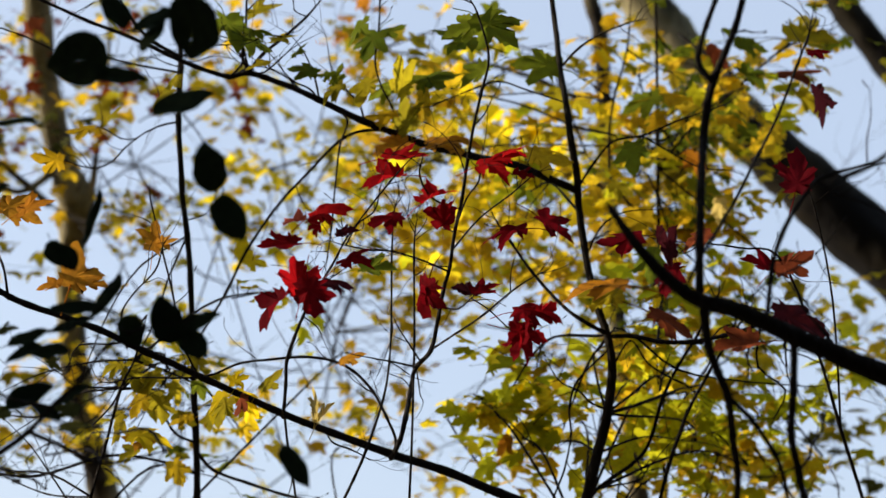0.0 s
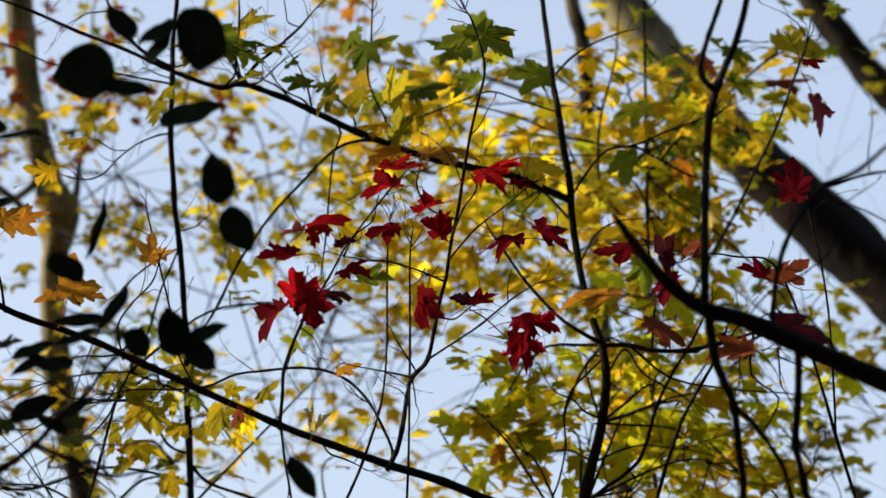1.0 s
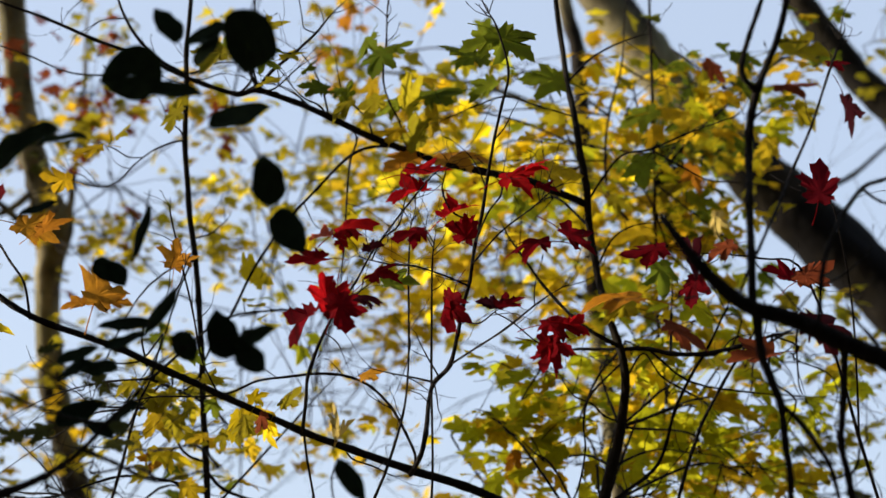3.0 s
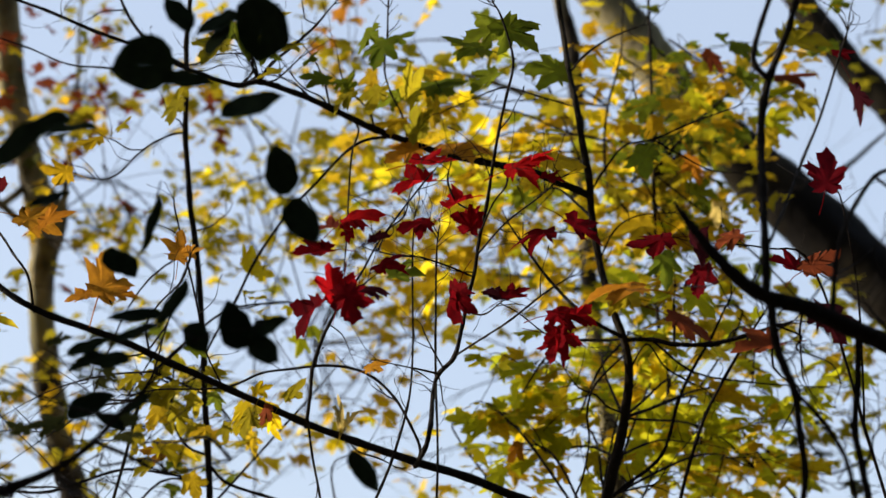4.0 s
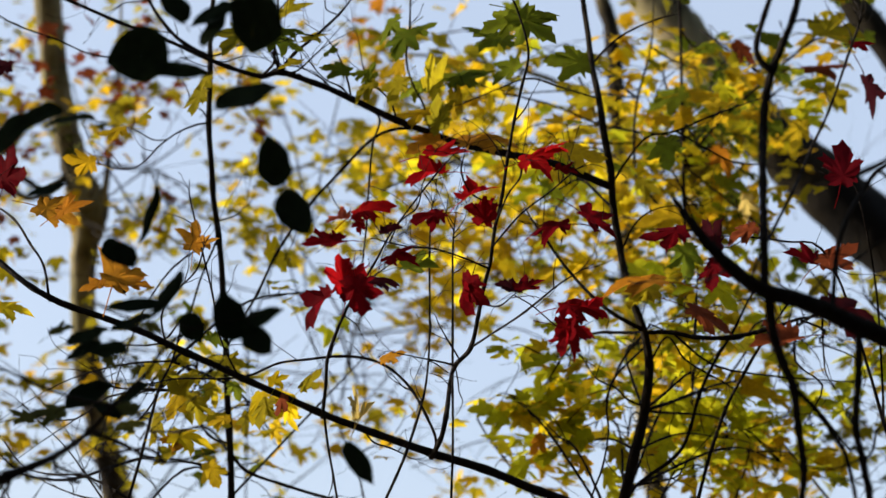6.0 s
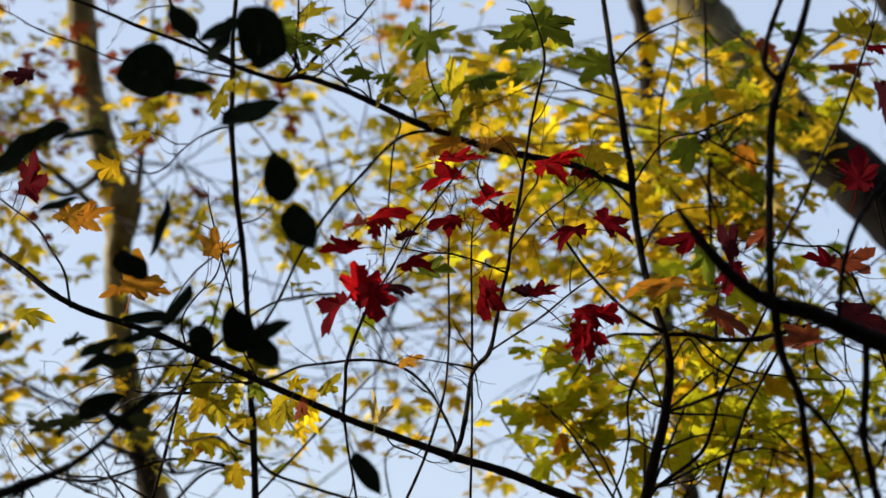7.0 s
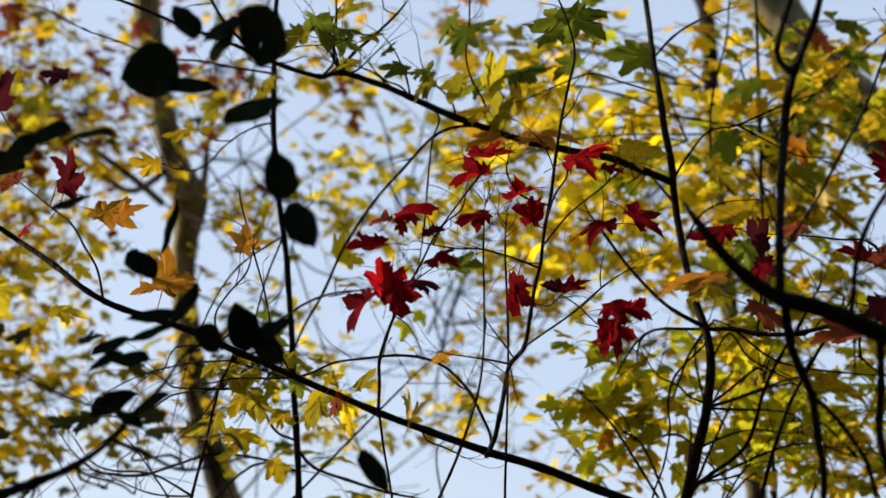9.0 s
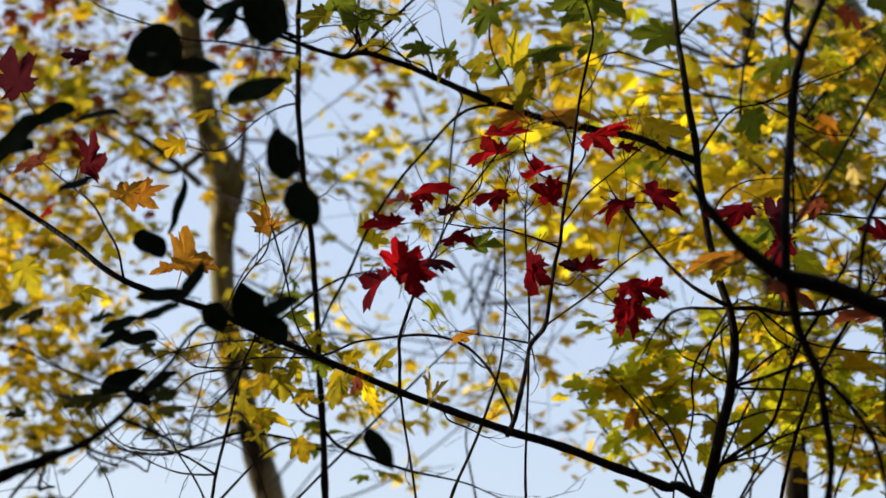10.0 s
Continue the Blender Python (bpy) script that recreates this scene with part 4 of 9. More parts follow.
stem(sapling_left, "twig", "twig", [(-0.607, 3.303, 1.933, 0.0025), (-0.691, 3.351, 1.997, 0.0020), (-0.760, 3.377, 2.102, 0.0017), (-0.815, 3.377, 2.214, 0.0013), (-0.915, 3.372, 2.266, 0.0010), (-1.008, 3.326, 2.317, 0.0006), (-1.065, 3.286, 2.380, 0.0004)], steps=3, shoots=2)
stem(sapling_left, "twig", "twig", [(-0.815, 3.377, 2.214, 0.0010), (-0.880, 3.366, 2.262, 0.0007), (-0.946, 3.354, 2.301, 0.0004)])
stem(sapling_left, "twig", "twig", [(-0.661, 3.118, 2.704, 0.0023), (-0.738, 3.060, 2.615, 0.0019), (-0.789, 3.044, 2.510, 0.0016), (-0.824, 3.042, 2.385, 0.0012), (-0.847, 3.050, 2.263, 0.0009), (-0.888, 3.083, 2.181, 0.0005), (-0.919, 3.121, 2.115, 0.0004)], steps=3, shoots=2)
stem(sapling_left, "twig", "twig", [(-0.824, 3.042, 2.385, 0.0009), (-0.935, 3.052, 2.327, 0.0006), (-1.046, 3.062, 2.254, 0.0004)])
stem(sapling_left, "twig", "twig", [(-0.661, 3.118, 2.704, 0.0025), (-0.698, 3.141, 2.610, 0.0020), (-0.731, 3.181, 2.512, 0.0018), (-0.784, 3.207, 2.425, 0.0013), (-0.836, 3.265, 2.358, 0.0010), (-0.896, 3.298, 2.305, 0.0006), (-0.944, 3.337, 2.265, 0.0004)], steps=3, shoots=2)
stem(sapling_left, "twig", "twig", [(-0.784, 3.207, 2.425, 0.0010), (-0.805, 3.207, 2.388, 0.0007), (-0.827, 3.207, 2.343, 0.0004)])
stem(sapling_left, "twig", "twig", [(-0.637, 3.195, 2.450, 0.0025), (-0.689, 3.205, 2.413, 0.0020), (-0.730, 3.235, 2.364, 0.0017), (-0.782, 3.258, 2.337, 0.0013), (-0.848, 3.286, 2.340, 0.0010), (-0.886, 3.321, 2.334, 0.0006), (-0.909, 3.359, 2.325, 0.0004)], steps=3, shoots=2)
stem(sapling_left, "twig", "twig", [(-0.730, 3.235, 2.364, 0.0012), (-0.773, 3.291, 2.304, 0.0009), (-0.816, 3.346, 2.237, 0.0006)])
leaf(sapling_left, "gold", (-0.817, 2.880, 2.853), 0.063, (-0.98, 0.04, -0.19), (-0.16, -0.75, 0.64), label="golden maple leaf")
leaf(sapling_left, "olive", (-0.788, 2.858, 2.862), 0.043, (0.75, -0.20, 0.63), (-0.56, -0.69, 0.45), label="olive maple leaf")
leaf(sapling_left, "gold", (-0.873, 2.884, 2.777), 0.069, (-0.88, -0.47, -0.02), (0.43, -0.82, 0.38), label="golden maple leaf")
leaf(sapling_left, "olive", (-0.678, 2.964, 3.011), 0.059, (-0.42, -0.17, -0.89), (-0.53, -0.75, 0.39), label="olive maple leaf")
leaf(sapling_left, "green", (-0.548, 2.778, 3.061), 0.095, (0.37, -0.11, -0.92), (0.60, -0.73, 0.33), label="green maple leaf")
leaf(sapling_left, "olive", (-0.564, 2.785, 3.034), 0.088, (-0.51, -0.26, -0.82), (-0.24, -0.87, 0.42), label="olive maple leaf")
leaf(sapling_left, "green", (-0.513, 2.794, 3.025), 0.069, (0.87, 0.25, -0.43), (0.46, -0.74, 0.49), label="green maple leaf")
leaf(sapling_left, "olive", (-0.512, 2.827, 3.085), 0.076, (0.85, -0.06, 0.52), (-0.38, -0.76, 0.53), label="olive maple leaf")
leaf(sapling_left, "olive", (-0.456, 2.804, 3.017), 0.060, (0.95, 0.03, 0.30), (-0.20, -0.68, 0.70), label="olive maple leaf")
leaf(sapling_left, "olive", (-0.676, 2.902, 2.948), 0.064, (-0.24, -0.18, -0.95), (-0.56, -0.78, 0.29), label="olive maple leaf")

# slim dark sapling with yellow-green maple leaves
sapling_right = thing("sapling", (0.121, 3.412, 0.0), "slim dark sapling with yellow-green maple leaves", "sapling", "saplings in the thicket")
stem(sapling_right, "trunk", "sapling", [(0.084, 2.910, 3.397, 0.0046), (0.100, 2.972, 3.295, 0.0052), (0.115, 2.995, 3.184, 0.0060), (0.129, 2.970, 3.065, 0.0063), (0.148, 2.931, 2.932, 0.0070), (0.168, 2.960, 2.818, 0.0078), (0.180, 3.006, 2.736, 0.0078), (0.197, 3.030, 2.634, 0.0074), (0.214, 2.995, 2.550, 0.0077), (0.239, 2.992, 2.477, 0.0083), (0.248, 3.020, 2.416, 0.0092), (0.240, 3.063, 2.333, 0.0101), (0.227, 3.078, 2.256, 0.0108), (0.207, 3.109, 2.180, 0.0117), (0.187, 3.149, 2.106, 0.0126), (0.143, 3.195, 1.900, 0.0130), (0.117, 3.211, 1.609, 0.0133), (0.121, 3.412, 1.140, 0.0150), (0.121, 3.412, 0.585, 0.0168), (0.121, 3.412, 0.142, 0.0201), (0.121, 3.412, -0.080, 0.0255)])
stem(sapling_right, "branch", "twig", [(0.174, 2.983, 2.778, 0.0078), (0.104, 2.970, 2.806, 0.0078), (0.034, 2.972, 2.833, 0.0075), (-0.050, 3.002, 2.860, 0.0075), (-0.123, 3.023, 2.885, 0.0076), (-0.207, 3.008, 2.907, 0.0071), (-0.275, 2.961, 2.914, 0.0071), (-0.363, 2.895, 2.931, 0.0064), (-0.432, 2.870, 2.953, 0.0059), (-0.504, 2.856, 2.970, 0.0059), (-0.546, 2.857, 2.960, 0.0050), (-0.615, 2.848, 2.978, 0.0046), (-0.674, 2.839, 3.000, 0.0040), (-0.756, 2.829, 3.034, 0.0037), (-0.838, 2.822, 3.063, 0.0037), (-0.945, 2.811, 3.104, 0.0032), (-1.064, 2.801, 3.147, 0.0022), (-1.169, 2.786, 3.199, 0.0015), (-1.297, 2.787, 3.189, 0.0004)], shoots=9)
stem(sapling_right, "twig", "twig", [(-0.504, 2.856, 2.970, 0.0039), (-0.518, 2.838, 2.999, 0.0030), (-0.511, 2.810, 3.049, 0.0025), (-0.509, 2.786, 3.101, 0.0020), (-0.509, 2.769, 3.143, 0.0012), (-0.493, 2.740, 3.254, 0.0008), (-0.545, 2.700, 3.363, 0.0005)], shoots=5)
stem(sapling_right, "twig", "twig", [(-0.505, 2.854, 2.973, 0.0039), (-0.477, 2.836, 3.003, 0.0034), (-0.431, 2.818, 3.035, 0.0030), (-0.387, 2.808, 3.077, 0.0025), (-0.351, 2.814, 3.132, 0.0012), (-0.274, 2.857, 3.245, 0.0008), (-0.183, 2.883, 3.343, 0.0005)], shoots=5)
stem(sapling_right, "twig", "twig", [(-0.546, 2.857, 2.960, 0.0025), (-0.514, 2.824, 2.981, 0.0025), (-0.529, 2.792, 3.003, 0.0020), (-0.543, 2.768, 3.021, 0.0012), (-0.550, 2.756, 3.034, 0.0008), (-0.567, 2.745, 3.041, 0.0005)], shoots=4)
stem(sapling_right, "twig", "twig", [(-0.431, 2.818, 3.035, 0.0020), (-0.459, 2.774, 3.017, 0.0015), (-0.472, 2.754, 2.997, 0.0011), (-0.486, 2.736, 2.980, 0.0008), (-0.502, 2.722, 2.967, 0.0005)], shoots=4)
stem(sapling_right, "twig", "twig", [(-0.387, 2.808, 3.077, 0.0015), (-0.409, 2.792, 3.080, 0.0015), (-0.414, 2.781, 3.099, 0.0012), (-0.431, 2.734, 3.202, 0.0008), (-0.437, 2.698, 3.312, 0.0005)], shoots=4)
stem(sapling_right, "twig", "twig", [(-0.228, 2.996, 2.910, 0.0036), (-0.279, 2.986, 2.904, 0.0035), (-0.327, 2.992, 2.883, 0.0035), (-0.395, 3.041, 2.831, 0.0031), (-0.461, 3.098, 2.780, 0.0032), (-0.536, 3.178, 2.703, 0.0032), (-0.593, 3.254, 2.622, 0.0033), (-0.651, 3.325, 2.549, 0.0027), (-0.689, 3.382, 2.485, 0.0018), (-0.703, 3.399, 2.465, 0.0012), (-0.719, 3.414, 2.448, 0.0005)], shoots=8)
stem(sapling_right, "twig", "twig", [(-0.207, 3.008, 2.907, 0.0020), (-0.221, 2.983, 2.958, 0.0020), (-0.242, 2.952, 2.989, 0.0020), (-0.256, 2.922, 3.033, 0.0020), (-0.252, 2.915, 3.108, 0.0020), (-0.250, 2.891, 3.188, 0.0016), (-0.231, 2.829, 3.285, 0.0011), (-0.274, 2.712, 3.349, 0.0004)], shoots=6)
stem(sapling_right, "twig", "twig", [(-0.337, 2.912, 2.925, 0.0020), (-0.304, 2.914, 2.895, 0.0020), (-0.314, 2.901, 2.833, 0.0020), (-0.316, 2.886, 2.740, 0.0019), (-0.312, 2.852, 2.643, 0.0019), (-0.312, 2.822, 2.575, 0.0011), (-0.313, 2.811, 2.552, 0.0007), (-0.317, 2.799, 2.529, 0.0004)], shoots=6)
stem(sapling_right, "branch", "twig", [(0.239, 2.992, 2.477, 0.0050), (0.179, 2.973, 2.505, 0.0040), (0.138, 2.981, 2.542, 0.0036), (0.084, 2.980, 2.602, 0.0032), (0.042, 2.954, 2.653, 0.0028), (0.012, 2.934, 2.688, 0.0018), (-0.000, 2.929, 2.708, 0.0012), (-0.011, 2.927, 2.731, 0.0004)], shoots=6)
stem(sapling_right, "branch", "twig", [(0.239, 2.992, 2.477, 0.0045), (0.292, 2.986, 2.476, 0.0049), (0.337, 2.985, 2.466, 0.0049), (0.405, 2.985, 2.467, 0.0049), (0.473, 2.984, 2.484, 0.0045), (0.539, 2.979, 2.507, 0.0029), (0.569, 2.974, 2.513, 0.0020), (0.593, 2.968, 2.536, 0.0004)], shoots=6)
stem(sapling_right, "twig", "twig", [(0.151, 3.185, 1.941, 0.0049), (0.170, 3.140, 2.076, 0.0044), (0.214, 3.118, 2.171, 0.0039), (0.253, 3.112, 2.211, 0.0039), (0.294, 3.115, 2.242, 0.0039), (0.323, 3.120, 2.272, 0.0039), (0.340, 3.121, 2.314, 0.0039), (0.357, 3.113, 2.384, 0.0040), (0.392, 3.106, 2.455, 0.0035), (0.429, 3.110, 2.517, 0.0035), (0.461, 3.118, 2.582, 0.0020), (0.475, 3.123, 2.605, 0.0014), (0.478, 3.127, 2.636, 0.0005)], shoots=9)
stem(sapling_right, "twig", "twig", [(0.306, 3.158, 1.976, 0.0044), (0.330, 3.105, 2.071, 0.0038), (0.344, 3.070, 2.144, 0.0038), (0.363, 3.041, 2.229, 0.0038), (0.380, 3.025, 2.283, 0.0039), (0.400, 3.005, 2.336, 0.0033), (0.437, 2.982, 2.406, 0.0033), (0.475, 2.971, 2.468, 0.0029), (0.504, 2.965, 2.514, 0.0020), (0.518, 2.964, 2.534, 0.0013), (0.522, 2.961, 2.560, 0.0005)], shoots=8)
stem(sapling_right, "twig", "twig", [(0.248, 3.020, 2.416, 0.0024), (0.284, 3.009, 2.473, 0.0020), (0.320, 3.025, 2.432, 0.0020), (0.366, 3.040, 2.408, 0.0020), (0.401, 3.048, 2.393, 0.0011), (0.417, 3.052, 2.383, 0.0008), (0.439, 3.055, 2.383, 0.0005)], shoots=5)
stem(sapling_right, "twig", "twig", [(0.241, 3.059, 2.342, 0.0024), (0.208, 3.053, 2.354, 0.0020), (0.184, 3.045, 2.375, 0.0020), (0.149, 3.040, 2.389, 0.0015), (0.126, 3.033, 2.417, 0.0011), (0.115, 3.030, 2.433, 0.0008), (0.097, 3.033, 2.443, 0.0005)], shoots=5)
stem(sapling_right, "twig", "twig", [(0.243, 3.001, 2.453, 0.0024), (0.182, 3.023, 2.392, 0.0024), (0.167, 3.042, 2.339, 0.0024), (0.171, 3.053, 2.284, 0.0020), (0.159, 3.061, 2.215, 0.0020), (0.137, 3.084, 2.151, 0.0020), (0.124, 3.135, 2.035, 0.0016), (0.098, 3.181, 1.930, 0.0010), (0.139, 3.223, 1.818, 0.0005)], shoots=7)
stem(sapling_right, "twig", "twig", [(0.131, 2.965, 3.051, 0.0026), (0.169, 2.960, 3.094, 0.0026), (0.216, 2.943, 3.120, 0.0020), (0.267, 2.918, 3.132, 0.0017), (0.288, 2.907, 3.133, 0.0011), (0.308, 2.894, 3.131, 0.0005)], shoots=4)
stem(sapling_right, "twig", "twig", [(0.143, 2.934, 2.956, 0.0020), (0.063, 2.985, 3.005, 0.0020), (-0.000, 3.050, 3.053, 0.0021), (-0.062, 3.045, 3.029, 0.0016), (-0.132, 2.982, 2.965, 0.0012), (-0.150, 2.959, 2.949, 0.0008), (-0.169, 2.934, 2.934, 0.0004)], shoots=5)
stem(sapling_right, "twig", "twig", [(0.173, 2.979, 2.786, 0.0025), (0.202, 2.960, 2.831, 0.0025), (0.242, 2.946, 2.877, 0.0020), (0.300, 2.943, 2.890, 0.0020), (0.370, 2.939, 2.922, 0.0020), (0.452, 2.936, 2.954, 0.0012), (0.471, 2.936, 2.960, 0.0008), (0.486, 2.934, 2.976, 0.0005)], shoots=6)
stem(sapling_right, "twig", "twig", [(0.300, 2.943, 2.890, 0.0020), (0.363, 2.975, 2.867, 0.0020), (0.424, 3.003, 2.848, 0.0015), (0.480, 3.022, 2.851, 0.0012), (0.501, 3.029, 2.849, 0.0008), (0.522, 3.036, 2.845, 0.0005)], shoots=4)
stem(sapling_right, "twig", "twig", [(0.194, 3.033, 2.657, 0.0020), (0.224, 3.009, 2.714, 0.0020), (0.269, 2.986, 2.738, 0.0015), (0.337, 2.970, 2.740, 0.0012), (0.356, 2.970, 2.739, 0.0008), (0.375, 2.967, 2.750, 0.0005)], shoots=4)
stem(sapling_right, "twig", "twig", [(0.539, 2.979, 2.507, 0.0027), (0.543, 3.051, 2.439, 0.0022), (0.612, 3.142, 2.415, 0.0019), (0.605, 3.243, 2.378, 0.0014), (0.611, 3.351, 2.376, 0.0009), (0.649, 3.447, 2.402, 0.0007), (0.649, 3.529, 2.425, 0.0004)], steps=3, shoots=2)
stem(sapling_right, "twig", "twig", [(0.605, 3.243, 2.378, 0.0009), (0.543, 3.337, 2.384, 0.0007), (0.481, 3.435, 2.376, 0.0006)])
stem(sapling_right, "twig", "twig", [(0.593, 2.968, 2.536, 0.0025), (0.602, 3.020, 2.552, 0.0021), (0.581, 3.064, 2.571, 0.0017), (0.570, 3.110, 2.567, 0.0013), (0.584, 3.161, 2.555, 0.0010), (0.561, 3.202, 2.543, 0.0007), (0.539, 3.234, 2.534, 0.0004)], steps=3, shoots=2)
stem(sapling_right, "twig", "twig", [(0.570, 3.110, 2.567, 0.0009), (0.576, 3.127, 2.546, 0.0007), (0.582, 3.144, 2.517, 0.0005)])
stem(sapling_right, "twig", "twig", [(0.239, 2.992, 2.477, 0.0025), (0.254, 3.075, 2.512, 0.0022), (0.263, 3.153, 2.539, 0.0018), (0.299, 3.230, 2.548, 0.0014), (0.356, 3.302, 2.547, 0.0009), (0.411, 3.343, 2.540, 0.0007), (0.448, 3.389, 2.531, 0.0004)], steps=3, shoots=2)
stem(sapling_right, "twig", "twig", [(0.299, 3.230, 2.548, 0.0009), (0.290, 3.269, 2.583, 0.0007), (0.282, 3.306, 2.613, 0.0005)])
stem(sapling_right, "twig", "twig", [(0.292, 2.986, 2.476, 0.0026), (0.383, 3.069, 2.432, 0.0022), (0.509, 3.137, 2.430, 0.0019), (0.618, 3.214, 2.444, 0.0014), (0.706, 3.317, 2.467, 0.0010), (0.781, 3.410, 2.506, 0.0007), (0.826, 3.490, 2.536, 0.0004)], steps=3, shoots=2)
stem(sapling_right, "twig", "twig", [(0.706, 3.317, 2.467, 0.0007), (0.857, 3.461, 2.470, 0.0006), (1.008, 3.604, 2.459, 0.0004)])
stem(sapling_right, "twig", "twig", [(0.227, 3.078, 2.256, 0.0027), (0.295, 3.180, 2.305, 0.0022), (0.350, 3.264, 2.333, 0.0019), (0.423, 3.397, 2.354, 0.0014), (0.489, 3.491, 2.369, 0.0010), (0.568, 3.574, 2.368, 0.0007), (0.634, 3.629, 2.401, 0.0004)], steps=3, shoots=2)
stem(sapling_right, "twig", "twig", [(0.423, 3.397, 2.354, 0.0010), (0.441, 3.449, 2.383, 0.0007), (0.459, 3.500, 2.398, 0.0006)])
stem(sapling_right, "twig", "twig", [(0.593, 2.968, 2.536, 0.0024), (0.593, 3.013, 2.509, 0.0020), (0.596, 3.033, 2.448, 0.0017), (0.606, 3.073, 2.425, 0.0013), (0.629, 3.127, 2.413, 0.0009), (0.656, 3.162, 2.378, 0.0007), (0.683, 3.182, 2.355, 0.0004)], steps=3, shoots=2)
stem(sapling_right, "twig", "twig", [(0.596, 3.033, 2.448, 0.0011), (0.608, 3.061, 2.433, 0.0008), (0.621, 3.089, 2.410, 0.0007)])
stem(sapling_right, "twig", "twig", [(0.207, 3.109, 2.180, 0.0024), (0.251, 3.145, 2.202, 0.0020), (0.312, 3.170, 2.220, 0.0017), (0.338, 3.207, 2.256, 0.0013), (0.374, 3.238, 2.302, 0.0009), (0.412, 3.250, 2.350, 0.0007), (0.424, 3.260, 2.380, 0.0004)], steps=3, shoots=2)
stem(sapling_right, "twig", "twig", [(0.374, 3.238, 2.302, 0.0007), (0.435, 3.300, 2.367, 0.0005), (0.498, 3.363, 2.423, 0.0004)])
stem(sapling_right, "twig", "twig", [(0.337, 2.985, 2.466, 0.0026), (0.435, 3.051, 2.484, 0.0022), (0.494, 3.145, 2.550, 0.0018), (0.577, 3.212, 2.536, 0.0014), (0.632, 3.290, 2.515, 0.0010), (0.662, 3.393, 2.506, 0.0007), (0.698, 3.446, 2.479, 0.0004)], steps=3, shoots=2)
stem(sapling_right, "twig", "twig", [(0.494, 3.145, 2.550, 0.0012), (0.557, 3.186, 2.572, 0.0009), (0.621, 3.224, 2.581, 0.0007)])
stem(sapling_right, "twig", "twig", [(0.539, 2.979, 2.507, 0.0026), (0.605, 3.054, 2.506, 0.0022), (0.613, 3.154, 2.508, 0.0018), (0.696, 3.210, 2.492, 0.0014), (0.733, 3.294, 2.468, 0.0010), (0.735, 3.369, 2.435, 0.0007), (0.790, 3.425, 2.419, 0.0004)], steps=3, shoots=2)
stem(sapling_right, "twig", "twig", [(0.733, 3.294, 2.468, 0.0007), (0.765, 3.316, 2.513, 0.0006), (0.796, 3.337, 2.543, 0.0004)])
stem(sapling_right, "twig", "twig", [(-0.546, 2.857, 2.960, 0.0024), (-0.527, 2.861, 2.974, 0.0020), (-0.506, 2.861, 2.987, 0.0017), (-0.485, 2.861, 2.992, 0.0013), (-0.464, 2.857, 2.998, 0.0009), (-0.451, 2.848, 3.004, 0.0006), (-0.436, 2.838, 3.008, 0.0003)], steps=3)
stem(sapling_right, "twig", "twig", [(-0.485, 2.861, 2.992, 0.0009), (-0.484, 2.848, 2.994, 0.0007), (-0.484, 2.835, 2.993, 0.0005)])
stem(sapling_right, "twig", "twig", [(-0.363, 2.895, 2.931, 0.0023), (-0.379, 2.856, 2.939, 0.0020), (-0.402, 2.820, 2.936, 0.0016), (-0.424, 2.801, 2.950, 0.0012), (-0.448, 2.773, 2.974, 0.0008), (-0.475, 2.761, 2.991, 0.0006), (-0.495, 2.760, 3.000, 0.0003)], steps=3, shoots=2)
stem(sapling_right, "twig", "twig", [(-0.424, 2.801, 2.950, 0.0008), (-0.441, 2.809, 2.981, 0.0007), (-0.459, 2.818, 3.010, 0.0005)])
stem(sapling_right, "twig", "twig", [(-0.363, 2.895, 2.931, 0.0023), (-0.370, 2.877, 2.964, 0.0020), (-0.380, 2.846, 2.988, 0.0016), (-0.393, 2.826, 3.009, 0.0013), (-0.416, 2.815, 3.035, 0.0009), (-0.441, 2.801, 3.046, 0.0006), (-0.464, 2.791, 3.057, 0.0003)], steps=3, shoots=2)
stem(sapling_right, "twig", "twig", [(-0.416, 2.815, 3.035, 0.0007), (-0.419, 2.826, 3.071, 0.0005), (-0.423, 2.838, 3.105, 0.0003)])
stem(sapling_right, "twig", "twig", [(-0.504, 2.856, 2.970, 0.0023), (-0.510, 2.843, 2.991, 0.0020), (-0.515, 2.829, 3.011, 0.0017), (-0.525, 2.814, 3.027, 0.0013), (-0.543, 2.805, 3.047, 0.0009), (-0.557, 2.794, 3.057, 0.0006), (-0.568, 2.790, 3.067, 0.0003)], steps=3)
stem(sapling_right, "twig", "twig", [(-0.525, 2.814, 3.027, 0.0008), (-0.547, 2.824, 3.027, 0.0007), (-0.569, 2.835, 3.023, 0.0005)])
stem(sapling_right, "twig", "twig", [(-0.756, 2.829, 3.034, 0.0024), (-0.707, 2.853, 3.024, 0.0020), (-0.665, 2.846, 3.000, 0.0017), (-0.622, 2.852, 2.991, 0.0013), (-0.580, 2.853, 3.006, 0.0009), (-0.540, 2.837, 2.993, 0.0006), (-0.510, 2.821, 2.990, 0.0003)], steps=3, shoots=2)
stem(sapling_right, "twig", "twig", [(-0.580, 2.853, 3.006, 0.0007), (-0.579, 2.896, 3.012, 0.0005), (-0.577, 2.941, 3.013, 0.0003)])
stem(sapling_right, "twig", "twig", [(-0.275, 2.961, 2.914, 0.0024), (-0.285, 2.938, 2.944, 0.0020), (-0.314, 2.903, 2.964, 0.0017), (-0.337, 2.872, 2.986, 0.0013), (-0.347, 2.864, 3.027, 0.0009), (-0.354, 2.858, 3.059, 0.0006), (-0.377, 2.854, 3.078, 0.0004)], steps=3, shoots=2)
